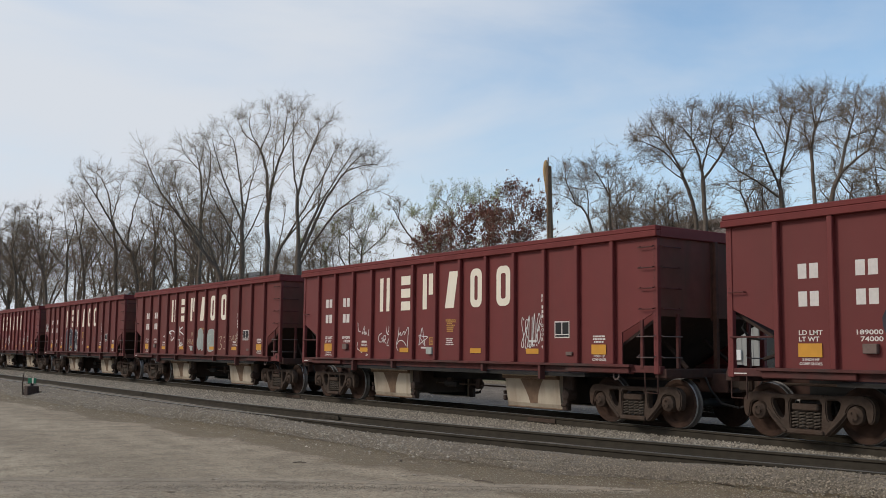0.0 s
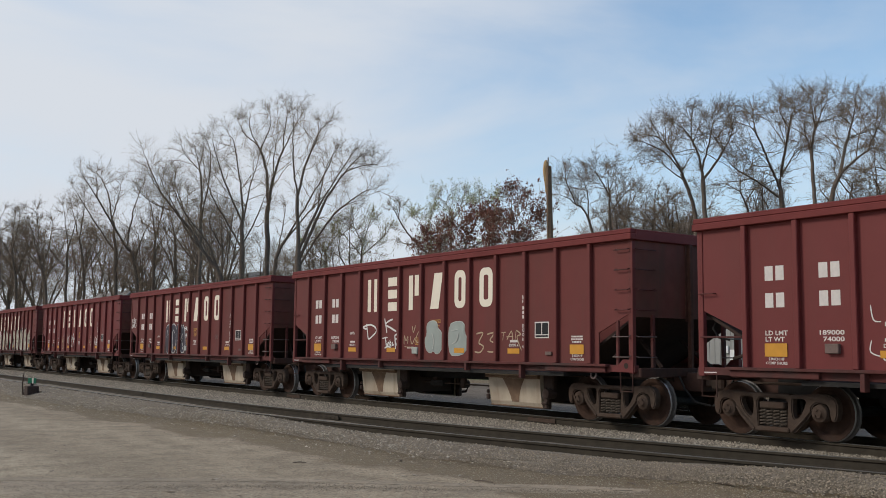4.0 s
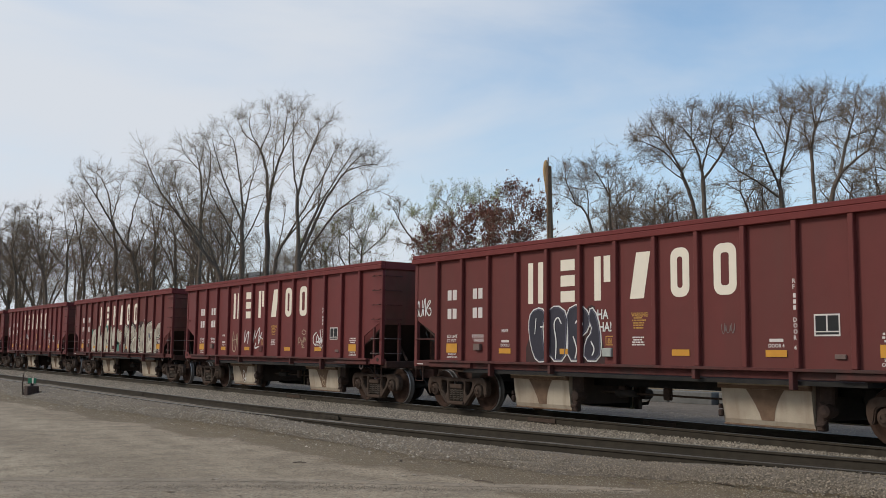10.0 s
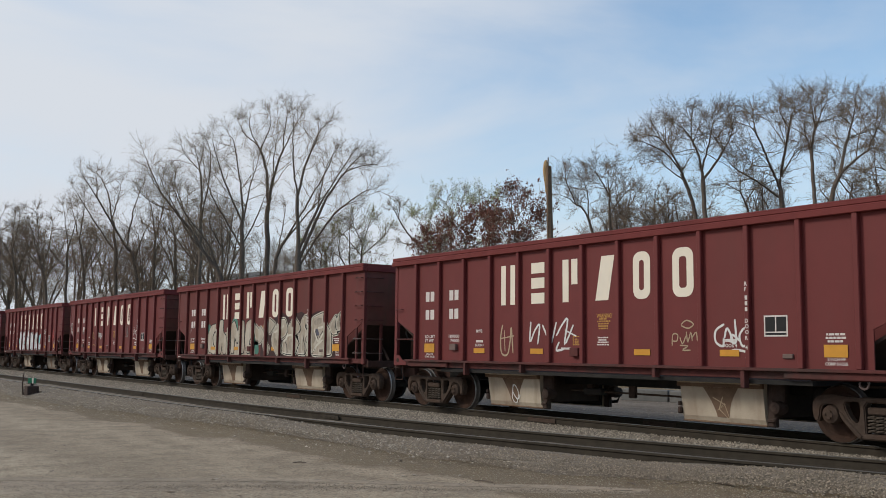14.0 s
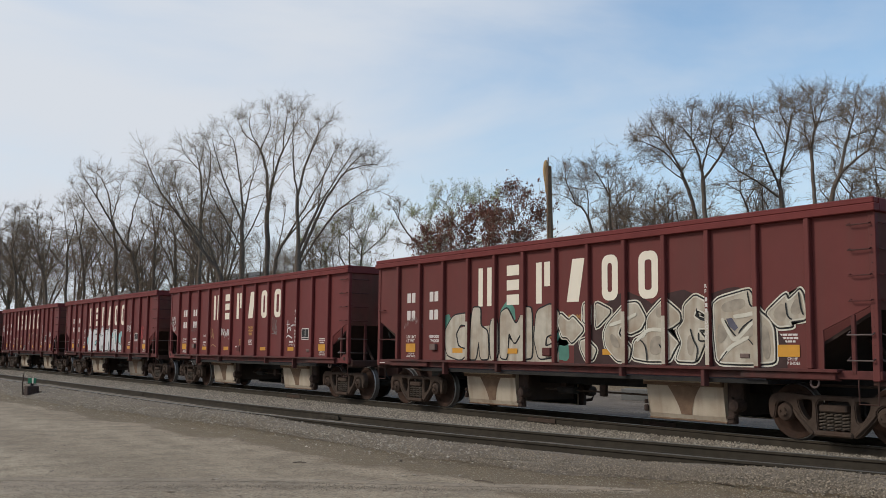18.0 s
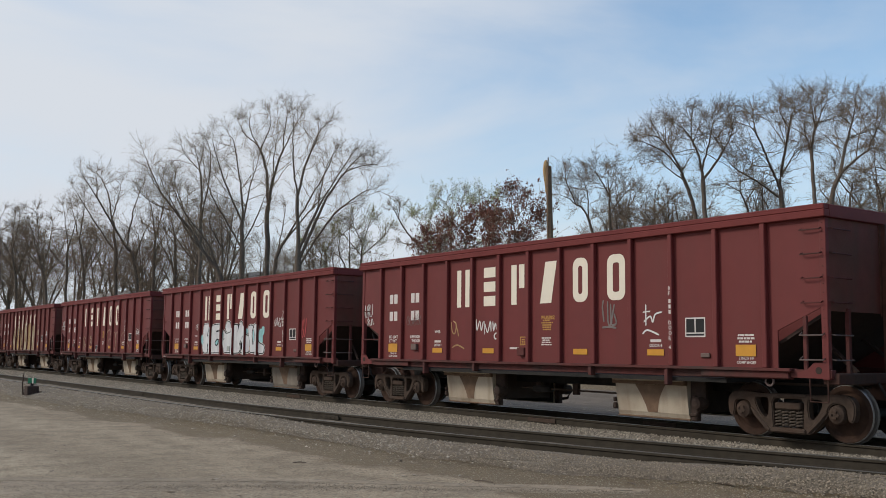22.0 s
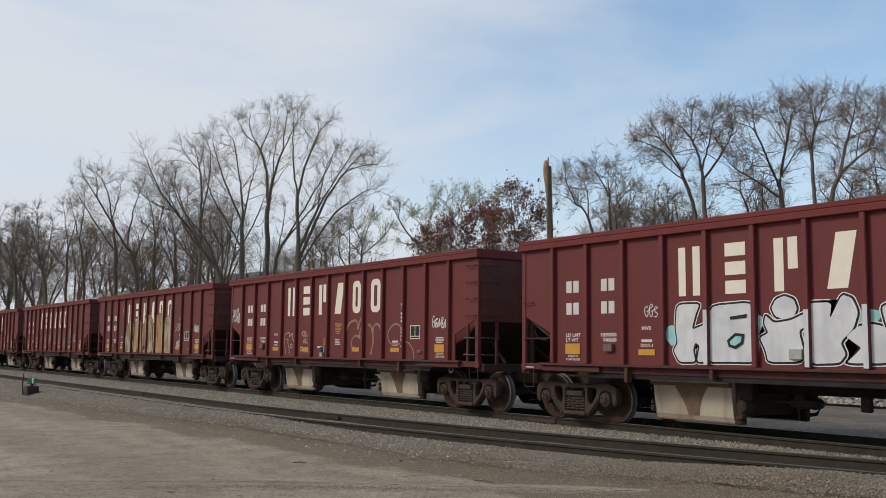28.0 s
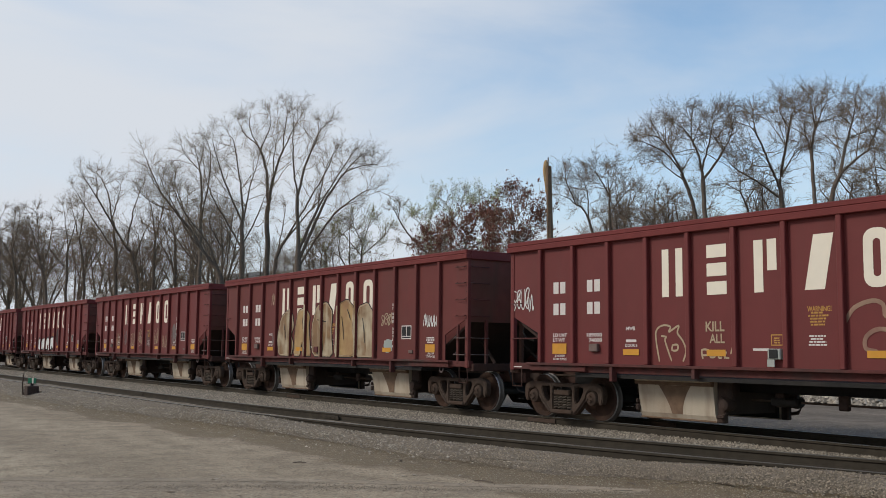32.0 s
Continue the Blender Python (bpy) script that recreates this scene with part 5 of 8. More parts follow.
def white_piece(c):
    for a, b, w, h in ((-2.85, 1.70, 0.24, 0.34), (-0.98, 1.85, 0.3, 0.3), (0.95, 1.95, 0.4, 0.22), (1.55, 1.78, 0.3, 0.6), (2.12, 1.78, 0.40, 0.46), (2.3, 1.98, 0.2, 0.26)):
        smear(c, a, b, w, h, "spray_cyan", int(a * 10) + 170)
    for k, p in enumerate((
        [(-2.7, 2.24), (-2.19, 2.24), (-2.28, 2.06), (-2.36, 1.84), (-2.34, 1.8), (-2.05, 1.89), (-2.06, 1.24), (-2.27, 1.24), (-2.2, 1.52), (-2.3, 1.57), (-2.35, 1.43), (-2.3, 1.24), (-2.66, 1.23), (-2.79, 1.43), (-2.69, 1.57), (-2.74, 1.84)],
        [(-2.02, 2.19), (-1.03, 2.23), (-1.03, 1.25), (-1.64, 1.25), (-2.03, 1.24)],
        [(-0.84, 2.01), (-0.68, 1.88), (-0.36, 1.92), (-0.12, 2.02), (-0.09, 1.83), (-0.23, 1.75), (-0.15, 1.44), (-0.21, 1.27), (-0.81, 1.26), (-0.85, 1.44), (-0.96, 1.65), (-0.79, 1.72), (-0.87, 1.88)],
        [(-0.48, 2.31), (-0.31, 2.25), (-0.25, 2.1), (-0.31, 1.98), (-0.49, 1.93), (-0.66, 1.99), (-0.73, 2.12), (-0.64, 2.26)],
        [(-0.08, 2.18), (0.36, 2.18), (0.31, 1.91), (0.53, 2.29), (0.7, 2.23), (0.79, 2.02), (0.71, 1.78), (0.48, 1.57), (0.57, 1.39), (0.46, 1.26), (-0.07, 1.24)],
        [(0.57, 1.66), (0.78, 1.81), (1.01, 1.84), (1.22, 1.79), (1.3, 1.6), (1.27, 1.27), (0.56, 1.26), (0.72, 1.39), (0.82, 1.49), (0.7, 1.57)],
        [(1.16, 2.08), (1.32, 2.15), (1.58, 2.13), (1.46, 1.94), (1.48, 1.72), (1.56, 1.49), (1.65, 1.6), (1.7, 1.79), (1.62, 2.05), (1.65, 2.18), (1.93, 2.18), (1.93, 1.6), (2.44, 1.48), (2.38, 1.26), (2.04, 1.25), (1.96, 1.31), (1.32, 1.27), (1.33, 1.6), (1.22, 1.83)])):
        spray_form(c, p, (k * 3) % 7, "spray_chrome", "ink", 0.034, "broad white and silver graffiti letter outlined in black", "spray_white", 0.018)
    for k, (p, m) in enumerate(zip((
        [(-1.61, 1.61), (-1.44, 1.73), (-1.25, 1.71), (-1.28, 1.55), (-1.44, 1.46), (-1.58, 1.5)],
        [(-1.55, 2), (-1.2, 2.04), (-1.2, 1.98), (-1.53, 1.95)],
        [(0.85, 1.51), (0.94, 1.54), (0.94, 1.45), (0.85, 1.44)]), ("spray_cyan", "ink", "ink"))):
        part("inner_form", flat(bmesh.new(), p, FRONT - 0.0235), "ink", c, "dark gap inside a letter")
        if m != "ink":
            part("inner_form", flat(bmesh.new(), grown(p, -0.05), FRONT - 0.0255), m, c, "pale cyan gap inside a letter")
    over_ribs(c, (4, 6, 7, 8), 2.08, "spray_chrome")


def throw_pair(c):
    for k, p in enumerate((
        [(0.15, 2), (0.27, 2.08), (0.45, 2.1), (0.59, 2.04), (0.61, 1.92), (0.79, 1.81), (0.85, 1.56), (0.73, 1.36), (0.56, 1.3), (0.44, 1.4), (0.31, 1.32), (0.12, 1.42), (0.07, 1.64), (0.17, 1.78)],
        [(1.09, 2), (1.41, 2.07), (1.69, 2.03), (1.69, 1.8), (1.82, 1.63), (1.75, 1.35), (1.4, 1.27), (1.13, 1.3), (1.06, 1.59)])):
        spray_form(c, p, k, "spray_sage", "spray_pale", 0.016, "grey-green throw-up with a pale outline", sharp=False)
    scrawl(c, "spray_pale", 0.022, [[(0.44, 1.42), (0.47, 1.62), (0.40, 1.80)], [(1.22, 1.55), (1.40, 1.62), (1.48, 1.80)], [(1.20, 1.85), (1.45, 1.88)]], 0.022)


def gold_piece(c):
    x0, x1, z0, z1 = P[3] - 0.50, P[8] + 0.55, 1.19, 2.78
    shapes = (
        ([(0.02, 0.0), (0.0, 0.35), (0.04, 0.72), (0.10, 0.86), (0.17, 0.80), (0.19, 0.55), (0.16, 0.40), (0.19, 0.22), (0.17, 0.0)], (((0.08, 0.6), (0.10, 0.3)),)),
        ([(0.19, 0.0), (0.20, 0.48), (0.23, 0.84), (0.31, 0.90), (0.36, 0.74), (0.35, 0.50), (0.38, 0.0), (0.31, 0.0), (0.28, 0.26), (0.26, 0.0)], (((0.28, 0.72), (0.29, 0.5)),)),
        ([(0.39, 0.0), (0.38, 0.55), (0.43, 0.92), (0.53, 0.98), (0.59, 0.80), (0.58, 0.45), (0.60, 0.0)], (((0.44, 0.66), (0.53, 0.62)), ((0.48, 0.36), (0.50, 0.10)))),
        ([(0.61, 0.0), (0.62, 0.52), (0.64, 0.92), (0.73, 1.0), (0.79, 0.84), (0.78, 0.52), (0.80, 0.24), (0.79, 0.0)], (((0.68, 0.7), (0.70, 0.3)), ((0.73, 0.82), (0.76, 0.64)))),
        ([(0.81, 0.0), (0.80, 0.44), (0.83, 0.86), (0.91, 0.92), (0.97, 0.70), (0.96, 0.40), (0.99, 0.16), (0.97, 0.0)], (((0.87, 0.66), (0.89, 0.24)),)))
    for k, (s, inner) in enumerate(shapes):
        cut_letter(c, s, x0, x1, z0, z1, "spray_ochre" if k % 2 else "spray_gold", "ink", 0.026, k, "brown-gold graffiti letter sprayed over the cream shapes", "spray_gold" if k % 2 else "spray_tan", inner)
    for k in range(4, 9):
        part("painted_rib", flat(bmesh.new(), rect(RIB_X[k] - 0.042, RIB_X[k] + 0.042, 1.19, 2.5 + 0.1 * (k % 3)), RIB_FRONT), "spray_gold", c)


def navy_piece(c):
    backing(c, -2.70, -0.42, 1.18, 2.30, "smoke", 9, FRONT - 0.0010, 0.03, "dark sprayed shadow round a graffiti piece")
    for k, p in enumerate((
        [(-2.56, 2.22), (-2.24, 2.3), (-2.06, 2.12), (-2.2, 1.94), (-2.17, 1.59), (-2.06, 1.21), (-2.38, 1.18), (-2.56, 1.48), (-2.64, 1.95)],
        [(-2.1, 2.17), (-1.76, 2.34), (-1.44, 2.16), (-1.46, 1.65), (-1.51, 1.22), (-1.94, 1.21), (-2.03, 1.65)],
        [(-1.46, 2.22), (-1.1, 2.34), (-0.79, 2.14), (-0.81, 1.84), (-1.1, 1.65), (-0.99, 1.23), (-1.43, 1.22), (-1.41, 1.76)],
        [(-0.76, 2.28), (-0.57, 2.08), (-0.48, 1.64), (-0.52, 1.23), (-0.96, 1.23), (-0.92, 1.59), (-0.7, 1.81), (-0.82, 2.03)])):
        spray_form(c, p, k, "spray_navy", "spray_white", 0.028, "navy graffiti letter outlined in white", None, 0.02, "spray_slate", False)
    scrawl(c, "spray_white", 0.024, [[(-1.78, 1.25), (-1.76, 1.60), (-1.82, 1.95), (-1.70, 2.08), (-1.60, 1.95)], [(-1.20, 1.95), (-1.05, 2.05), (-0.98, 1.92)], [(-0.75, 1.60), (-0.66, 1.45), (-0.72, 1.32)], [(-2.38, 2.08), (-2.42, 1.75)], [(-2.25, 1.9), (-2.05, 1.85), (-2.0, 1.5)], [(-1.25, 1.7), (-1.15, 1.45), (-1.2, 1.25)]], 0.022)


def wild_glyph(rng):
    """An angular letter-like form that spells nothing."""
    return [[(rng.uniform(0, 0.3), rng.uniform(0.8, 1)), (rng.uniform(0, 0.25), rng.uniform(0.35, 0.6)), (rng.uniform(0.0, 0.3), 0.0)],
            [(rng.uniform(0.0, 0.3), rng.uniform(0.7, 0.95)), (rng.uniform(0.5, 0.8), rng.uniform(0.8, 1.0)), (rng.uniform(0.75, 1.0), rng.uniform(0.5, 0.75)), (rng.uniform(0.3, 0.5), rng.uniform(0.4, 0.5))],
            [(rng.uniform(0.3, 0.5), rng.uniform(0.4, 0.5)), (rng.uniform(0.6, 0.8), rng.uniform(0.2, 0.35)), (rng.uniform(0.9, 1.15), 0.0)]]


def piece(car, x0, x1, z0, z1, count, fill, line, seed, halo=None, edge=0.045, label="large graffiti piece in fat outlined forms", thick=0.30, shine=None, bend=True):
    rng = random.Random(seed)
    lettered_piece(car, [wild_glyph(rng) for _ in range(count)], x0, x1, z0, z1, fill, line, seed, thick, edge, halo, label, bend, shine)


def smear(car, x, z, w, h, material, seed):
    rng = random.Random(seed)
    bm = bmesh.new()
    blob(bm, x, z, w, h, FRONT - 0.0012, rng, 0, 2.2)
    part("smear", bm, material, car, "dull sprayed-over patch")


def big_strokes(car, x, z, w, h, paths, material, thick=0.05):
    """Wide soft pen strokes, each one a part."""
    for k, st in enumerate(paths):
        bm = bmesh.new()
        pts = curved([(x + a * w, z + b * h) for a, b in st])
        ribbon(bm, pts, thick, FRONT - 0.004 - 0.0006 * k, -0.0004 / len(pts))
        part("graffiti_loop", bm, material, car, "soft tan sprayed loop")


def chute_scrawl(car, x, form, material="spray_white"):
    """A quick mark sprayed on the sloping face of a chute."""
    bm = bmesh.new()
    shapes = ([(-0.10, 0.66), (-0.16, 0.36), (-0.02, 0.26), (0.06, 0.50), (-0.06, 0.66), (-0.12, 0.50), (0.02, 0.34), (0.12, 0.44)],
              [(-0.22, 0.62), (0.04, 0.50), (-0.14, 0.40), (0.02, 0.52), (0.12, 0.24), (-0.10, 0.42), (0.0, 0.64)],
              [(-0.20, 0.60), (-0.08, 0.32), (0.02, 0.58), (0.12, 0.32), (0.22, 0.60)])
    pts = [(x + a, b) for a, b in shapes[form % 3]]
    pts = curved(pts) if form % 3 == 0 else pts
    prev = None
    for i, (a, b) in enumerate(pts):
        p, q = pts[max(i - 1, 0)], pts[min(i + 1, len(pts) - 1)]
        t = Vector((q[0] - p[0], q[1] - p[1]))
        t = t.normalized() if t.length > 1e-6 else Vector((1, 0))
        row = []
        for k in (-1, 1):
            px, pz = a - t.y * 0.013 * k, b + t.x * 0.013 * k
            row.append(bm.verts.new((px, -(0.99 + 0.06 * (pz - 0.28) / 0.52) - 0.010 - 0.0003 * i, pz)))
        if prev:
            bm.faces.new((prev[0], row[0], row[1], prev[1]))
        prev = row
    part("chute_scrawl", bm, material, car, "thin sprayed mark on the chute")


def graffiti():
    c = CARS[-1]
    piece(c, P[1] + 0.30, P[4] + 0.2, 1.25, 2.15, 4, "spray_teal", "ink", 50, "spray_navy", 0.05)
    c = CARS[0]
    scrawl(c, "spray_white", 0.014, [[(-3.77, 2.12), (-3.73, 1.9), (-3.61, 1.87)], [(-3.53, 1.82), (-3.42, 2.01), (-3.4, 1.79), (-3.32, 1.84), (-3.28, 1.77)], [(-3.09, 1.98), (-3.21, 1.89), (-3.19, 1.77), (-3.09, 1.78), (-3.09, 1.86)]])
    scrawl(c, "spray_white", 0.014, [[(-3.77, 1.6), (-3.79, 1.43), (-3.61, 1.36)], [(-3.61, 1.43), (-3.57, 1.31), (-3.5, 1.41)], [(-3.39, 1.43), (-3.35, 1.34), (-3.24, 1.41)], [(-3.28, 1.29), (-3.32, 1.24), (-3.21, 1.27)]])
    scrawl(c, "spray_white", 0.014, [[(-2.51, 1.83), (-2.68, 1.76), (-2.67, 1.62), (-2.52, 1.6), (-2.48, 1.69), (-2.58, 1.69)], [(-2.45, 1.76), (-2.45, 1.58)], [(-2.45, 1.74), (-2.35, 1.76), (-2.35, 1.65), (-2.43, 1.65), (-2.32, 1.56)], [(-2.28, 1.78), (-2.15, 1.76), (-2.28, 1.51), (-2.12, 1.53)], [(-2.33, 1.99), (-2.28, 1.81), (-2.2, 1.87), (-2.12, 1.83)], [(-2.18, 2.01), (-2.21, 1.87)]])
    scrawl(c, "spray_white", 0.014, [[(-1.71, 1.98), (-1.73, 1.76), (-1.64, 1.84), (-1.61, 1.75), (-1.48, 1.86), (-1.45, 1.78), (-1.28, 1.95), (-1.33, 1.38)], [(-1.83, 1.51), (-1.7, 1.62), (-1.52, 1.62), (-1.36, 1.49)], [(-1.73, 1.76), (-1.83, 1.51), (-1.74, 1.38)]])
    scrawl(c, "spray_white", 0.014, [[(-0.81, 1.51), (-0.74, 1.72), (-0.66, 1.94), (-0.6, 1.72), (-0.54, 1.51), (-0.68, 1.64), (-0.81, 1.75), (-0.62, 1.73), (-0.42, 1.71), (-0.62, 1.61), (-0.81, 1.51)], [(-0.76, 1.81), (-0.75, 1.66)]])
    tag(c, P[9] - 0.38, 1.46, 0.78, 0.78, "spray_white", 6, 6, 0.018, 1.5)
    c = CARS[1]
    scrawl(c, "spray_white", 0.034, [[(-2.7, 2.08), (-2.64, 1.85), (-2.58, 1.68), (-2.37, 1.76), (-2.19, 1.88), (-2.27, 1.99), (-2.53, 2.05), (-2.84, 2), (-2.82, 1.96), (-2.68, 1.94)]])
    scrawl(c, "spray_white", 0.034, [[(-1.79, 2.2), (-1.72, 2), (-1.67, 1.83)], [(-1.4, 2.17), (-1.58, 2.13), (-1.74, 2.04), (-1.5, 1.96), (-1.22, 1.86)]])
    scrawl(c, "spray_white", 0.03, [[(-1.89, 1.69), (-1.63, 1.71)], [(-1.75, 1.73), (-1.71, 1.6), (-1.68, 1.48)], [(-1.62, 1.56), (-1.64, 1.48), (-1.56, 1.49), (-1.56, 1.58), (-1.62, 1.56)], [(-1.52, 1.65), (-1.5, 1.48)], [(-1.46, 1.6), (-1.51, 1.56), (-1.44, 1.48)], [(-1.4, 1.6), (-1.39, 1.51), (-1.33, 1.53)], [(-1.28, 1.78), (-1.26, 1.6), (-1.24, 1.41)], [(-1.28, 1.76), (-1.13, 1.79), (-1.12, 1.69), (-1.27, 1.64), (-1.11, 1.43)], [(-1.76, 1.44), (-1.6, 1.48), (-1.45, 1.44)]])
    scrawl(c, "spray_tan", 0.022, [[(-0.85, 1.54), (-0.84, 1.75), (-0.76, 1.62), (-0.68, 1.73), (-0.68, 1.54)], [(-0.57, 1.73), (-0.49, 1.54), (-0.34, 1.72)], [(-0.48, 1.98), (-0.43, 1.83), (-0.34, 2)], [(-0.17, 1.9), (-0.32, 1.64), (-0.15, 1.56)], [(-0.82, 1.48), (-0.49, 1.45)]])
    scrawl(c, "spray_tan", 0.026, [[(2.14, 1.77), (2.39, 1.79), (2.24, 1.58), (2.41, 1.49), (2.29, 1.36), (2.09, 1.37)], [(2.54, 1.76), (2.82, 1.79), (2.65, 1.63), (2.86, 1.54), (2.78, 1.38), (2.56, 1.38)]])
    scrawl(c, "spray_tan", 0.02, [[(3.05, 1.79), (3.2, 1.8)], [(3.13, 1.78), (3.1, 1.63)], [(3.24, 1.63), (3.4, 1.82), (3.44, 1.62)], [(3.23, 1.7), (3.46, 1.71)], [(3.56, 1.84), (3.52, 1.61)], [(3.56, 1.84), (3.72, 1.75), (3.59, 1.69), (3.74, 1.41)]])
    throw_pair(c)
    c = CARS[2]
    tag(c, -6.98, 2.20, 0.70, 0.48, "spray_white", 21, 4, 0.03, 1.2)
    navy_piece(c)
    lettering("graffiti_word", "HA", P[5] - 0.10, 2.02, 0.19, "spray_white", c, FRONT - 0.012, 0.30, "white sprayed letters")
    lettering("graffiti_word", "HA!", P[5] - 0.06, 1.78, 0.19, "spray_white", c, FRONT - 0.012, 0.34, "white sprayed letters")
    tag(c, P[8] - 0.1, 1.72, 0.30, 0.18, "spray_grey", 29, 3, 0.012)
    c = CARS[3]
    scrawl(c, "spray_tan", 0.03, [[(-2.6, 1.96), (-2.67, 1.66), (-2.63, 1.35), (-2.43, 1.32), (-2.34, 1.6), (-2.3, 1.9), (-2.24, 1.35)], [(-2.69, 1.66), (-2.2, 1.72)], [(-2.54, 1.84), (-2.51, 1.39)]])
    scrawl(c, "spray_white", 0.034, [[(-1.65, 2.01), (-1.68, 1.59), (-1.52, 1.83), (-1.37, 1.94), (-1.43, 1.54)], [(-1.28, 1.94), (-1.14, 1.71), (-1.02, 1.54), (-0.85, 1.99)], [(-0.85, 1.71), (-0.68, 1.93), (-0.51, 2.04), (-0.6, 1.54), (-0.34, 1.93)], [(-0.59, 1.82), (-0.26, 1.7)], [(-0.76, 1.59), (-0.85, 1.42), (-0.63, 1.44)]])
    scrawl(c, "spray_tan", 0.018, [[(2.43, 1.89), (2.56, 1.96), (2.71, 1.89), (2.59, 1.82), (2.43, 1.87)], [(2.22, 1.51), (2.24, 1.71), (2.35, 1.71), (2.33, 1.6), (2.24, 1.6)], [(2.4, 1.67), (2.46, 1.55), (2.54, 1.69)], [(2.55, 1.76), (2.58, 1.58), (2.65, 1.75), (2.68, 1.6)], [(2.68, 1.66), (2.77, 1.75), (2.8, 1.6), (2.86, 1.77)], [(2.4, 1.52), (2.58, 1.51), (2.46, 1.44), (2.64, 1.44)]])
    scrawl(c, "spray_white", 0.03, [[(3.37, 1.88), (3.19, 1.77), (3.19, 1.58), (3.34, 1.51), (3.35, 1.64)], [(3.37, 1.64), (3.43, 1.81), (3.54, 1.6), (3.4, 1.62)], [(3.59, 1.96), (3.61, 1.58), (3.51, 1.6), (3.54, 1.7), (3.68, 1.6)], [(3.77, 1.81), (3.68, 1.68), (3.74, 1.51), (3.86, 1.58), (3.85, 1.76), (3.77, 1.81)], [(3.39, 1.38), (3.6, 1.45), (3.88, 1.39), (3.79, 1.32)]])
    chute_scrawl(c, -2.75, 0)
    chute_scrawl(c, 2.9, 1, "spray_tan")
    c = CARS[4]
    cream_piece(c)
    rng = random.Random(45)
    for k in range(16):
        x, z = P[0] - 0.22 + 0.05 * k + rng.uniform(-0.1, 0.02), 1.92 + 0.24 * math.sin(k * 0.21) * rng.uniform(0.2, 1.0)
        scrawl(c, "spray_faint", 0.010, [[(x, z), (x + rng.uniform(-0.03, 0.05), z + rng.uniform(0.05, 0.14)), (x + rng.uniform(0.02, 0.08), z + rng.uniform(-0.02, 0.08))]])
    c = CARS[5]
    scrawl(c, "spray_white", 0.026, [[(-1.91, 2.1), (-1.88, 1.85), (-1.78, 2.06), (-1.72, 1.85), (-1.65, 2.05)], [(-1.62, 2.05), (-1.59, 1.76)], [(-1.58, 1.98), (-1.49, 1.8), (-1.39, 2.05), (-1.36, 1.82)], [(-1.3, 2.04), (-1.27, 1.84), (-1.21, 2), (-1.15, 1.86), (-1.06, 2.04)], [(-1.08, 1.82), (-1.24, 1.75), (-1.21, 1.66), (-1.07, 1.68)]])
    scrawl(c, "spray_ochre", 0.026, [[(-2.87, 2.06), (-2.84, 1.84), (-2.73, 1.79), (-2.68, 2), (-2.8, 2.08)], [(-2.7, 2), (-2.62, 1.84), (-2.59, 1.72)], [(-2.84, 1.46), (-2.63, 1.52), (-2.36, 1.44)]])
    scrawl(c, "spray_grey", 0.03, [[(2.15, 2.39), (2.12, 2.26), (2.16, 1.97)], [(2.26, 2.37), (2.27, 1.97), (2.34, 1.93), (2.34, 2.31)], [(2.44, 2.3), (2.36, 1.93), (2.49, 1.94), (2.43, 2.12)], [(2.11, 1.86), (2.29, 1.87), (2.49, 1.85)]])
    scrawl(c, "spray_white", 0.024, [[(3.24, 2.27), (3.24, 2.09), (3.24, 1.88)], [(3.17, 2.13), (3.35, 2.14)], [(3.19, 1.95), (3.35, 2.05), (3.41, 1.94), (3.47, 2.08), (3.63, 2.12)], [(3.16, 1.73), (3.28, 1.8), (3.56, 1.71)]])
    tag(c, -6.95, 2.22, 0.50, 0.42, "spray_white", 51, 4, 0.018, 1.4)
    tag(c, -6.72, 2.02, 0.36, 0.22, "spray_white", 52, 3, 0.016)
    tag(c, P[1] - 0.38, 2.0, 0.76, 0.26, "spray_grey", 53, 5, 0.013)
    c = CARS[6]
    tag(c, P[2] - 0.05, 2.02, 0.34, 0.26, "spray_white", 61, 3, 0.016)
    white_piece(c)
    tag(c, P[9] - 0.40, 2.06, 0.66, 0.34, "spray_white", 63, 4, 0.02)
    tag(c, P[10] + 0.52, 1.70, 0.30, 0.62, "spray_pink", 64, 2, 0.03)
    c = CARS[7]
    scrawl(c, "spray_tan", 0.026, [[(-2.74, 1.23), (-2.82, 1.65), (-2.79, 1.81), (-2.64, 1.88), (-2.47, 1.85), (-2.51, 1.76), (-2.28, 1.87), (-2.31, 1.74), (-2.19, 1.6), (-2.12, 1.42), (-2.19, 1.24)], [(-2.7, 1.69), (-2.57, 1.67), (-2.6, 1.6), (-2.45, 1.24)], [(-2.41, 1.55), (-2.44, 1.44), (-2.32, 1.44), (-2.31, 1.53), (-2.41, 1.53)]])
    scrawl(c, "spray_tan", 0.026, [[(-1.75, 1.29), (-1.77, 1.44), (-1.63, 1.44), (-1.66, 1.36), (-1.75, 1.36)], [(-1.57, 1.42), (-1.59, 1.33), (-1.5, 1.33), (-1.49, 1.42), (-1.57, 1.42)], [(-1.42, 1.44), (-1.41, 1.32), (-1.34, 1.32)], [(-1.3, 1.45), (-1.29, 1.3)], [(-1.25, 1.42), (-1.28, 1.33), (-1.19, 1.31)], [(-1.16, 1.38), (-1.07, 1.58), (-1.1, 1.28)]])
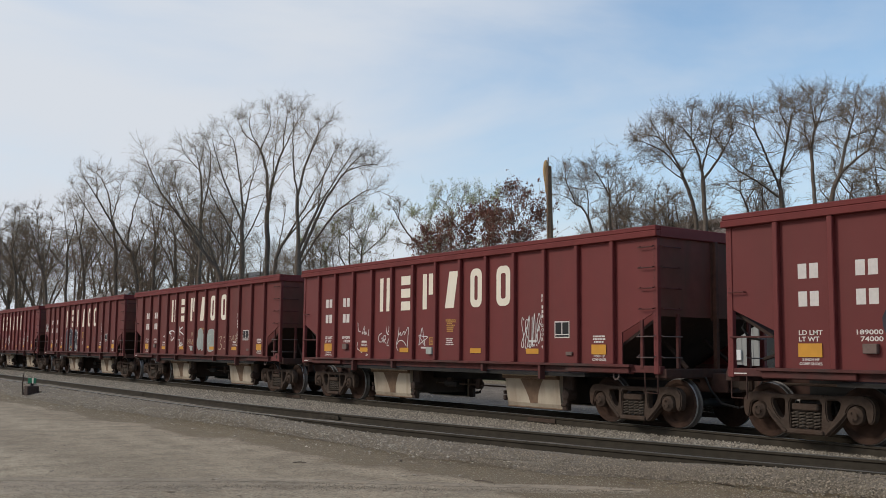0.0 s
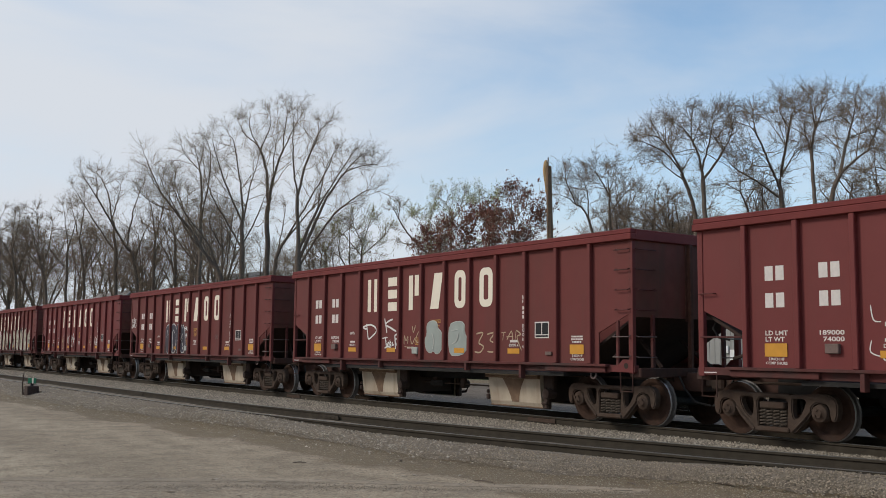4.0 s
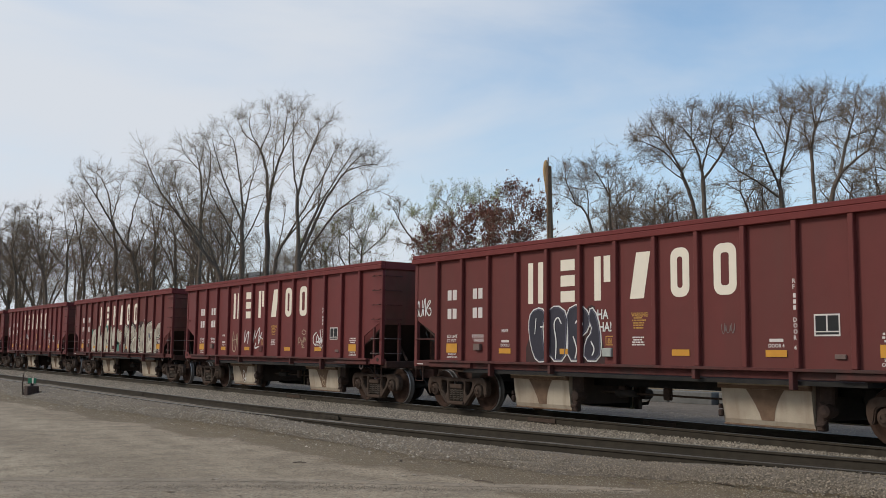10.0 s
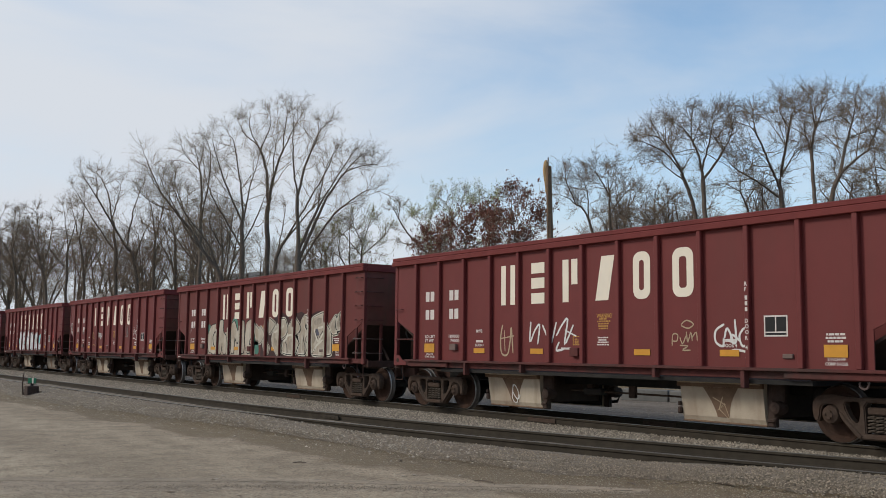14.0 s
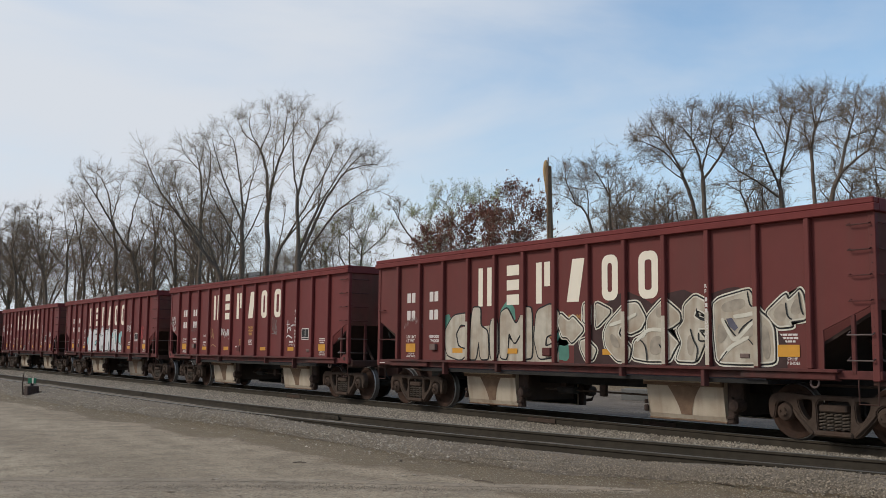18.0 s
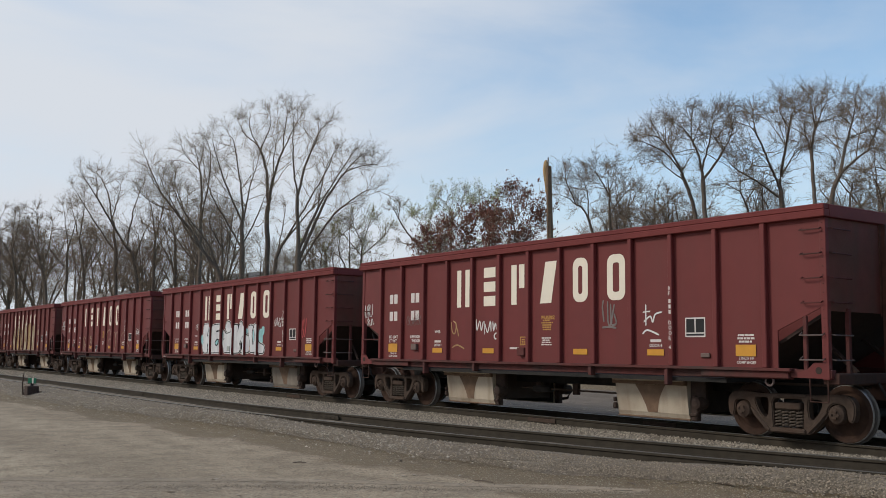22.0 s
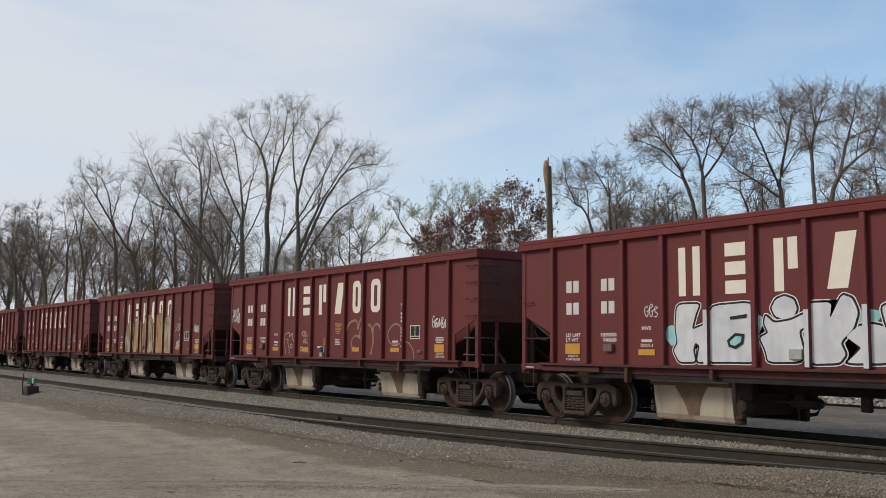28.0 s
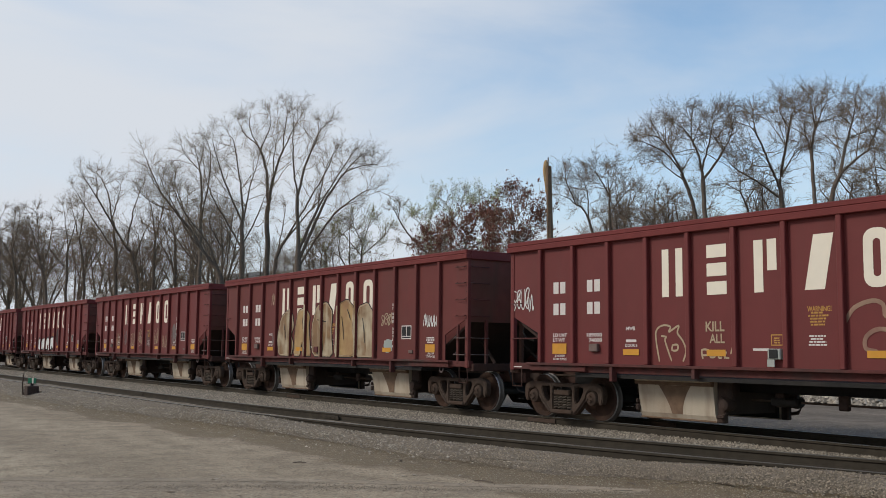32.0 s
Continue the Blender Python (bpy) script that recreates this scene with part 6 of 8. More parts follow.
    scrawl(c, "spray_faded", 0.05, [[(0.9, 1.79), (0.97, 1.9), (1.12, 2.09), (1.4, 2.18), (1.57, 2.12), (1.6, 1.95), (1.68, 2.12), (1.78, 2.26)], [(1.72, 1.7), (1.7, 1.82), (1.79, 2), (1.92, 2.05)], [(1.46, 1.44), (1.28, 1.48), (1.29, 1.65), (1.47, 1.76), (1.7, 1.72), (1.84, 1.52), (1.81, 1.26)]])
    scrawl(c, "spray_faded", 0.05, [[(2.13, 2.05), (2.28, 2.01), (2.38, 1.81), (2.39, 1.55), (2.28, 1.26)], [(2.38, 1.81), (2.42, 1.99), (2.55, 2.06), (2.7, 2.02), (2.8, 1.8), (2.82, 1.55)]])
    tag(c, -6.92, 2.22, 0.72, 0.52, "spray_white", 71, 5, 0.024)
    lettering("graffiti_word", "KILL", P[4] - 0.22, 1.76, 0.17, "spray_tan", c, FRONT - 0.004, 0.40, "cream sprayed letters")
    lettering("graffiti_word", "ALL", P[4] - 0.14, 1.56, 0.16, "spray_tan", c, FRONT - 0.004, 0.32, "cream sprayed letters")
    big_strokes(c, P[9] - 0.40, 1.20, 1.25, 0.85, ([(0.55, 0.92), (0.30, 1.0), (0.05, 0.75), (0.12, 0.45), (0.45, 0.40), (0.80, 0.45), (1.0, 0.2), (1.02, -0.02)],), "spray_faded", 0.042)
    tag(c, P[11] - 0.32, 1.92, 0.62, 0.28, "spray_white", 79, 5, 0.022, 1.3)
    c = CARS[8]
    gold_piece(c)
    tag(c, P[2] + 0.02, 2.72, 0.46, 0.44, "spray_tan", 85, 3, 0.026)
    tag(c, P[9] - 0.30, 2.02, 0.66, 0.30, "spray_tan", 86, 4, 0.028)
    smear(c, P[9] + 0.1, 1.50, 0.5, 0.36, "spray_sage", 87)
    tag(c, P[11] - 0.30, 1.95, 0.66, 0.34, "spray_white", 88, 5, 0.026)
    tag(c, P[2] + 0.1, 1.5, 0.3, 0.5, "spray_grey", 89, 3, 0.02)
    c = CARS[9]
    for k in range(2, 10):
        tag(c, P[k] - 0.32, 1.40 + 0.1 * (k % 2), 0.60, 0.66, "spray_tan" if k % 3 else "spray_grey", 90 + k, 4, 0.020)
    smear(c, P[9], 2.0, 0.4, 0.6, "spray_grey", 9)
    c = CARS[10]
    piece(c, P[3] - 0.3, P[6] + 0.3, 1.2, 1.95, 4, "spray_white", "ink", 101, "smoke", 0.05)
    smear(c, P[7], 1.9, 0.9, 0.9, "smoke", 12)


graffiti()

# ---- trees ----


def quads(name, v, f, material, parent):
    me = bpy.data.meshes.new(name)
    k = f.shape[1]
    me.vertices.add(len(v))
    me.vertices.foreach_set("co", np.ascontiguousarray(v, dtype=np.float32).ravel())
    me.loops.add(f.size)
    me.loops.foreach_set("vertex_index", f.ravel().astype(np.int32))
    me.polygons.add(len(f))
    me.polygons.foreach_set("loop_start", np.arange(0, f.size, k, dtype=np.int32))
    me.update(calc_edges=True)
    me.materials.append(M[material])
    o = new(name, me)
    if parent:
        o.parent = parent
    return o


def sprigs(rng, roots, length, radius, each, outward=None, lift=0.35):
    """Thin three-sided twigs, several from each root, in one batch."""
    n = len(roots) * each
    p = np.repeat(roots, each, 0)
    d = rng.normal(size=(n, 3))
    if outward is not None:
        d += np.repeat(outward, each, 0) * 1.1
    d[:, 2] += lift
    d /= np.linalg.norm(d, axis=1)[:, None]
    e = p + d * (length * rng.uniform(0.4, 1.3, n))[:, None]
    a = np.cross(d, [0.2, 0.5, 0.84])
    a /= np.linalg.norm(a, axis=1)[:, None] + 1e-9
    b = np.cross(d, a)
    tri = [a, -0.5 * a + 0.87 * b, -0.5 * a - 0.87 * b]
    v = np.stack([p + t * radius for t in tri] + [e], 1).reshape(-1, 3)
    base = np.arange(n)[:, None] * 4
    f = np.concatenate([base + np.array([k, (k + 1) % 3, 3]) for k in range(3)])
    return v, f


UP = np.array([0.0, 0.0, 1.0])


def unit(v):
    return v / (np.linalg.norm(v, axis=-1, keepdims=True) + 1e-9)


def tubes(pts, r0, r1, sides):
    """Tapered round shoots, all with the same number of nodes: pts is (n, k, 3)."""
    n, k = pts.shape[:2]
    d = unit(np.gradient(pts, axis=1))
    a = unit(np.cross(d, np.array([0.31, 0.17, 0.93])))
    b = np.cross(d, a)
    w = np.linspace(0, 1, k)[None]
    r = (r0[:, None] * (1 - w) + r1[:, None] * w)[..., None, None] if np.ndim(r0) == 1 else r0[..., None, None]
    ang = np.arange(sides) * (math.tau / sides)
    v = pts[:, :, None] + r * (a[:, :, None] * np.cos(ang)[:, None] + b[:, :, None] * np.sin(ang)[:, None])
    i = np.arange(k - 1)[:, None] * sides + np.arange(sides)[None]
    j = np.arange(k - 1)[:, None] * sides + (np.arange(sides)[None] + 1) % sides
    f = np.stack([i, j, j + sides, i + sides], -1).reshape(-1, 4)
    return v.reshape(-1, 3), (f[None] + (np.arange(n) * k * sides)[:, None, None]).reshape(-1, 4)


def shoots(rng, p, d, length, k, lift, crook):
    """Gently crooked shoots from the points p along d, bending up by lift."""
    out = [p]
    d = unit(d)
    for _ in range(k - 1):
        d = unit(d + UP * lift / k + rng.normal(0, crook, d.shape))
        out.append(out[-1] + d * (length / (k - 1))[:, None])
    return np.stack(out, 1)


def off_axis(rng, d, lo, hi):
    """Directions at lo to hi degrees from d, all round it."""
    side = unit(np.cross(d, unit(rng.normal(size=d.shape))))
    a = np.radians(rng.uniform(lo, hi, len(d)))[:, None]
    return unit(d * np.cos(a) + side * np.sin(a))


def laid(way, step, rng, depth):
    """A limb along its guide: evenly spaced, rounded nodes that wander in depth."""
    w = np.array(way, float)
    for _ in range(2):
        if len(w) > 2:
            q = np.empty((2 * len(w) - 2, 2))
            q[0::2], q[1::2] = w[:-1] * 0.75 + w[1:] * 0.25, w[:-1] * 0.25 + w[1:] * 0.75
            w = np.concatenate([w[:1], q, w[-1:]])
    seg = np.concatenate([[0], np.cumsum(np.linalg.norm(np.diff(w, axis=0), axis=1))])
    n = max(int(seg[-1] / step), 3)
    at = np.linspace(0, seg[-1], n + 1)
    u, z = np.interp(at, seg, w[:, 0]), np.interp(at, seg, w[:, 1])
    p = np.stack([u, depth[0] + (depth[1] - depth[0]) * at / seg[-1], z], 1)
    p[1:-1] += np.cumsum(rng.normal(0, 0.05 * step, (n - 1, 3)), 0) + rng.normal(0, 0.04 * step, (n - 1, 3))
    return p, seg[-1]


def plant(kind, x, y, seed, limbs):
    """A tree from its main limbs: (limb it springs from, guide in width and height); boughs, branchlets and twigs grow from those."""
    name, label, step, thick, bough, dens, branchlet, per, twig, tips, angle, lift, leaf, count, size, bare, low, full = KINDS[kind]
    rng = np.random.default_rng(seed)
    root = tagged(new(name), label, "tree", group="trees behind the tracks")
    root.matrix_basis = pose(x, y, 0, 0, 0, math.degrees(YAW))
    paths, reach = [], []
    for k, (host, way) in enumerate(limbs):
        start = 0.0
        if host >= 0:
            near = np.linalg.norm(paths[host][:, [0, 2]] - np.array(way[0]), axis=1).argmin()
            way = [tuple(paths[host][near, [0, 2]])] + list(way[1:])
            start = paths[host][near, 1]
        if host >= 0:
            way[-1] = tuple(np.array(way[-2]) * 0.5 + np.array(way[-1]) * 0.5)
        p, length = laid(way, step, rng, (start, start + rng.normal(0, 0.30) * (0.2 if host < 0 else 1.0) * abs(way[-1][1] - way[0][1])))
        paths.append(p)
        reach.append((host, length))
    # wood that each node carries, from the outermost limbs inwards
    load = [np.linspace(length, 0, len(p)) for p, (h, length) in zip(paths, reach)]
    for k in range(len(limbs) - 1, -1, -1):
        h = reach[k][0]
        if h >= 0:
            near = np.linalg.norm(paths[h] - paths[k][0], axis=1).argmin()
            load[h][:near + 1] += load[k][0]
    fine = 0.004 + math.hypot(x, y) * 0.00005
    v, f, n = [], [], 0
    seeds, heads, room = [], [], []
    for k, p in enumerate(paths):
        r = thick * load[k] ** 0.62 + fine * 1.6
        if reach[k][0] < 0:
            r = r * (1 + 0.5 * np.exp(-np.arange(len(p)) * step / 0.8))
        tv, tf = tubes(p[None], r[None], None, 9 if r[0] > 0.12 else 6)
        v.append(tv)
        f.append(tf + n)
        n += len(tv)
        d = unit(np.gradient(p, axis=0))
        length = reach[k][1]
        m = max(int(length * dens), 3) if reach[k][0] >= 0 or low < 0.5 else 3
        lo = low if reach[k][0] < 0 else 0.18 if low > 0.5 else 0.1
        s = np.sort(np.concatenate([lo + (1 - lo) * rng.uniform(0, 1, m) ** 0.8, np.full(2, 0.99)]))
        i = np.clip((s * (len(p) - 1)).astype(int), 0, len(p) - 2)
        w = (s * (len(p) - 1) - i)[:, None]
        seeds.append(p[i] * (1 - w) + p[i + 1] * w)
        heads.append(np.where((s > 0.985)[:, None], off_axis(rng, d[i], 4, angle * 0.6), off_axis(rng, d[i], angle * 0.6, angle * 1.4)))
        room.append(bough * np.clip(1.12 - 0.76 * s, 0.3, 1) * rng.uniform(0.35, 1.15, len(s)) * np.where(s > 0.985, 0.62, 1.0) * (0.55 if reach[k][0] < 0 and low > 0.5 else min(1.0, 0.4 + length / full)))
    quads("trunk", np.concatenate(v), np.concatenate(f), "bark", root)
    seeds, heads, room = np.concatenate(seeds), np.concatenate(heads), np.concatenate(room)
    b1 = shoots(rng, seeds, heads + UP * 0.12, room, 6, lift, 0.20)
    v1, f1 = tubes(b1, fine * 1.1 + room * 0.0075, np.full(len(room), fine * 0.9), 4)
    # branchlets
    i = np.repeat(np.arange(len(b1)), per)
    s = rng.uniform(0.15, 1.0, len(i)) ** 0.85 * 4.98
    j = s.astype(int)
    w = (s - j)[:, None]
    p2 = b1[i, j] * (1 - w) + b1[i, j + 1] * w
    d2 = off_axis(rng, unit(b1[i, j + 1] - b1[i, j]), 20, angle)
    b2 = shoots(rng, p2, d2 + UP * 0.1, branchlet * rng.uniform(0.4, 1.3, len(i)) * (0.5 + 0.5 * room[i] / bough), 4, lift * 0.8, 0.24)
    v2, f2 = tubes(b2, np.full(len(b2), fine * 1.1), np.full(len(b2), fine * 0.8), 3)
    quads("crown", np.concatenate([v1, v2]), np.concatenate([f1, f2 + len(v1)]), "twig", root)
    # twigs
    i = np.repeat(np.arange(len(b2)), tips)
    j = rng.integers(0, 3, len(i))
    w = rng.uniform(0, 1, (len(i), 1))
    p3 = b2[i, j] * (1 - w) + b2[i, j + 1] * w
    d3 = off_axis(rng, unit(b2[i, j + 1] - b2[i, j]), 25, angle + 8)
    b3 = shoots(rng, p3, d3 + UP * 0.08, twig * rng.uniform(0.4, 1.3, len(i)), 3, lift * 0.5, 0.14)
    v3, f3 = tubes(b3, np.full(len(b3), fine * 0.75), np.full(len(b3), fine * 0.4), 3)
    o = quads("twig_crown", v3, f3, "twig", root)
    o["kind"] = "stuff"
    if leaf:
        pk = b3[rng.integers(0, len(b3), count), rng.integers(1, 3, count)] + rng.normal(0, 0.05, (count, 3))
        if bare:
            # leaves cling in patches
            hold = np.sin(pk[:, 0] * 2.1 + seed) + np.sin(pk[:, 2] * 2.7 + pk[:, 1] * 1.9) + rng.normal(0, 0.7, count) > -1.3
            pk = pk[hold]
            count = len(pk)
        u, w = rng.normal(size=(count, 3)), rng.normal(size=(count, 3))
        u[:, 2] *= 1.6
        u *= (size * rng.uniform(0.6, 1.5, count) / np.linalg.norm(u, axis=1))[:, None]
        w *= (size * 0.55 / np.linalg.norm(w, axis=1))[:, None]
        lv = np.stack([pk - u, pk + w, pk + u, pk - w], 1).reshape(-1, 3)
        o = quads("leaves", lv, np.arange(count * 4).reshape(-1, 4), leaf, root)
        o["kind"] = "stuff"
    return root


M["redbud"] = mat("red_brown_buds", (0.22, 0.15, 0.095), 0.9, grain=(3, 0.2), stain=(0.6, 0.2), island=True, per=0.3, bump=0.0)
# name, label, node step, thickness, bough length, boughs to a metre, branchlet length, branchlets, twig length, twigs, angle, lift, leaf, how many, leaf size, in patches, lowest bough, full limb
KINDS = {
    "cottonwood": ("cottonwood_tree", "tall leafless tree with ascending limbs and fine grey twigs", 0.5, 0.0225, 4.8, 1.5, 1.9, 7, 0.75, 3, 60, 0.28, "bud", 900, 0.035, False, 0.55, 8),
    "leaning": ("leaning_tree", "leafless grey-brown tree leaning out from the row", 0.5, 0.0225, 4.8, 1.5, 1.9, 7, 0.75, 3, 60, 0.3, "bud", 900, 0.035, False, 0.55, 8),
    "leaning_out": ("leaning_tree", "leafless dark-limbed tree leaning out over the brush", 0.5, 0.0225, 4.0, 1.2, 1.4, 7, 0.6, 3, 55, 0.6, None, 0, 0, False, 0.55, 8),
    "wood": ("bare_tree", "leafless tree with low spreading limbs in the wood", 0.6, 0.0235, 5.0, 1.5, 2.0, 6, 0.9, 3, 64, 0.25, None, 0, 0, False, 0.4, 7),
    "dome": ("spreading_tree", "low leafless tree with a close dome of fine twigs", 0.25, 0.020, 2.6, 2.4, 1.0, 8, 0.42, 3, 66, 0.15, "redbud", 700, 0.016, False, 0.6, 3),
    "bare": ("bare_tree", "leafless grey-brown tree in the row beyond the tracks", 0.6, 0.024, 5.2, 1.6, 1.9, 7, 0.75, 3, 64, 0.25, None, 0, 0, False, 0.35, 8),
    "spreading": ("spreading_tree", "leafless tree with a rounded crown of brown budding twigs", 0.25, 0.020, 3.1, 4.4, 1.15, 9, 0.42, 4, 66, 0.15, "redbud", 2200, 0.016, False, 0.8, 3),
    "arching": ("arching_tree", "low leafless tree with thin arching branches", 0.25, 0.018, 2.6, 2.8, 0.9, 6, 0.34, 2, 62, -0.6, None, 0, 0, False, 0.7, 2.5),
    "reaching": ("leaning_tree", "small leafless tree with one bough reaching far out", 0.25, 0.020, 1.8, 2.4, 0.8, 7, 0.34, 3, 58, 0.2, "bud", 300, 0.03, False, 0.8, 3),
    "budding": ("budding_tree", "small tree with pale green spring buds", 0.3, 0.018, 3.2, 2.8, 1.2, 8, 0.45, 3, 55, 0.6, "bud", 9000, 0.036, False, 0.4, 3),
    "brown_leaved": ("brown_leaved_tree", "small tree still holding withered dark red-brown leaves", 0.25, 0.018, 3.2, 3.4, 1.0, 8, 0.4, 3, 70, 0.4, "deadleaf", 6000, 0.075, True, 0.4, 2.5),
}
plant("cottonwood", -85.3, 40.0, 300, [(-1, [(0, 0), (-0.1, 9.1), (-0.3, 15.1)]), (0, [(-0.3, 15.1), (-1.1, 21.1), (-2.9, 22.1), (-4.4, 25)]), (1, [(-1.1, 21.1), (-2.5, 22.9), (-2.2, 25.5)]), (1, [(-1.1, 21.1), (-0.3, 23.1), (-0.6, 25.5)]), (0, [(-0.3, 15.1), (0.2, 18), (1.9, 21.5), (3.8, 24.8)]), (4, [(0.2, 18), (-0.2, 21.6), (0.3, 24.4)]), (4, [(1.1, 20.2), (1.4, 23.5), (1.4, 25.5)])])
plant("cottonwood", -77.7, 39.0, 301, [(-1, [(0, 0), (0.1, 10.5), (-0.2, 15.1)]), (0, [(-0.2, 15.1), (-0.5, 18.9), (-0.2, 20.9), (-0.2, 23.2)]), (0, [(-0.2, 15.1), (0.7, 19.1), (1.8, 22), (2.9, 22.7)]), (0, [(0.1, 10.5), (1.8, 14.8), (3.7, 17.6), (5.4, 20.7)]), (0, [(0.1, 9.5), (2.5, 15.1), (4.7, 18.2), (6.8, 20.1)]), (4, [(3, 15.9), (4, 17.6), (6, 18.1), (7.7, 18.4)]), (0, [(0.2, 9), (2.3, 12.3), (4, 14.3), (6.8, 15)]), (6, [(4, 14.3), (5.5, 15.4), (8.3, 16.3)]), (3, [(1.5, 14.3), (2, 18.1), (3.4, 20.7)]), (2, [(0.5, 18.1), (1.4, 20.7), (2.1, 23)])])
plant("leaning_out", -79.9, 38.0, 302, [(-1, [(-0.6, 0), (-0.3, 9.1), (0.8, 11.4)]), (0, [(0.8, 11.4), (2.7, 14.2), (4.4, 16.3), (6.5, 17.4)]), (0, [(0.8, 11.4), (3.4, 15.5), (4.9, 18.4), (5.4, 20.4)]), (0, [(0.1, 9.9), (0.5, 13.2), (0.7, 15.8)])])
plant("cottonwood", -84.2, 37.0, 303, [(-1, [(0, 0), (-0.1, 9.3), (-0.3, 13.3)]), (0, [(-0.3, 13.3), (-0.6, 16.7), (-1.1, 19.9), (-2, 22.6)]), (0, [(-0.3, 13.3), (-1.8, 16.7), (-2.7, 19.9), (-3.2, 22.3)]), (0, [(-0.3, 13.3), (0, 16.7), (0.6, 18.9), (0.7, 20.5)]), (0, [(-0.2, 11.4), (1.2, 14.1), (1.7, 15.9), (2.7, 16.7)]), (0, [(-0.2, 10.9), (-2, 13.8), (-3.5, 16.7), (-4, 19.9)])])
plant("leaning", -86.0, 36.0, 304, [(-1, [(0.2, 0), (-0.2, 8.4), (-1.6, 9.9)]), (0, [(-1.6, 9.9), (-4, 13.1), (-6.7, 16.2), (-9.1, 20.4)]), (0, [(-1.6, 9.9), (-3.1, 11.5), (-5.7, 15.7), (-7, 19.2)]), (1, [(-5.1, 14.4), (-7.2, 15.2), (-9.7, 17.8)]), (0, [(-0.9, 9.1), (-1.5, 11.5), (-4, 14.1), (-6.3, 20.4)]), (1, [(-6.5, 16), (-7.8, 18.9), (-8.4, 20.8)]), (0, [(-0.6, 8.9), (-2.8, 10.4), (-5.5, 11.5)])])
plant("cottonwood", -101.2, 39.0, 305, [(-1, [(-0.1, 0), (0, 10), (-0.3, 15.5)]), (0, [(-0.3, 15.5), (-0.2, 19.2), (-0.7, 22), (-1.8, 25.5)]), (1, [(-0.5, 21), (-2.3, 22.9), (-2.7, 24.8)]), (0, [(-0.3, 15.5), (0.9, 19.2), (1.5, 22.3), (0.6, 24.8)]), (0, [(-0.2, 13.6), (-1.7, 16.1), (-2.5, 19.2), (-2.7, 21.6)]), (1, [(-0.7, 22), (-0.2, 23.9), (-0.5, 25.1)])])
plant("bare", -117.6, 38.0, 306, [(-1, [(0.2, 0), (-0.4, 10.2), (-1.4, 13.6)]), (0, [(-1.4, 13.6), (-3.5, 17.7), (-5.1, 20.8), (-6.5, 23.3)]), (0, [(-1.4, 13.6), (-1, 17.1), (-0.1, 20.2), (0.6, 22.6)]), (0, [(-0.8, 11.6), (0.9, 15), (2.7, 17.5)]), (1, [(-4.2, 19.1), (-4.2, 21.2), (-4.6, 22.9)])])
plant("bare", -119.3, 36.0, 307, [(-1, [(0.1, 0), (-0.3, 11.6), (-1, 17.1)]), (0, [(-1, 17.1), (-1.6, 20.2), (-3.2, 22.6), (-4.7, 23.6)]), (0, [(-1, 17.1), (-0.1, 20.6), (-0.1, 22.6)]), (0, [(-0.4, 12.9), (-3, 16.4), (-5.9, 20.5), (-7.5, 22)]), (0, [(-0.3, 11.6), (1.3, 15.4), (2.1, 17.8)])])
plant("bare", -118.1, 40.0, 308, [(-1, [(0, 0), (-0.2, 11), (-0.3, 15.2)]), (0, [(-0.3, 15.2), (0.4, 20.1), (0.8, 23.6)]), (0, [(-0.3, 15.2), (-1.6, 19.4), (-2.8, 22.2)]), (0, [(-0.3, 13.1), (1.6, 16.6), (2.9, 19.4)])])
plant("bare", -147.7, 40.0, 309, [(-1, [(0, 0), (-0.1, 12), (-0.7, 17)]), (0, [(-0.7, 17), (0.5, 22), (0.9, 25.4)]), (0, [(-0.7, 17), (-2.4, 21.2), (-4, 24.1)]), (0, [(-0.4, 14.5), (1.9, 17.9), (3.5, 19.6)])])
plant("bare", -156.3, 37.0, 310, [(-1, [(0.1, 0), (-0.8, 11.5), (-2.2, 15.8)]), (0, [(-2.2, 15.8), (-4, 20.1), (-5.8, 24.9)]), (0, [(-2.2, 15.8), (-2.8, 21), (-3.7, 24.9)]), (0, [(-1.3, 13.2), (-4.9, 16.6), (-7.5, 20)]), (0, [(-1.3, 13.2), (-0.3, 18.4), (0.4, 22.7)])])
plant("bare", -177.9, 37.0, 311, [(-1, [(0.1, 0), (-0.5, 11.6), (-1.7, 17.4)]), (0, [(-1.7, 17.4), (-2.8, 23.2), (-3.5, 27.1)]), (0, [(-1.7, 17.4), (-0.4, 22.2), (0.1, 26.6)]), (0, [(-0.9, 13.5), (1.8, 18.4), (3.5, 22.3)])])
plant("bare", -138.0, 35.0, 312, [(-1, [(0, 0), (-0.5, 10.4), (-0.5, 15)]), (0, [(-0.5, 15), (-1.5, 19.7), (-2.2, 22.4)]), (0, [(-0.5, 15), (0.7, 18.9), (0.9, 22.1)]), (0, [(-0.5, 12), (-2.6, 15), (-3.7, 18.9)])])
plant("bare", -196.6, 36.0, 313, [(-1, [(0, 0), (-0.2, 13.5), (-0.1, 18.7)]), (0, [(-0.1, 18.7), (0.5, 25.1), (2.1, 29.3)]), (0, [(-0.1, 18.7), (-2.7, 26.1)]), (0, [(-0, 16.6), (2.9, 20.9), (4.3, 24)])])
plant("bare", -118.2, 43.0, 314, [(-1, [(0, 0), (-0.2, 11.2), (-0.4, 15.4)]), (0, [(-0.4, 15.4), (-1.4, 20.4), (-1.2, 24.7)]), (0, [(-0.4, 15.4), (1.1, 19), (1.3, 22.6)]), (0, [(-0.3, 14), (-2, 16.8), (-3.5, 19)])])
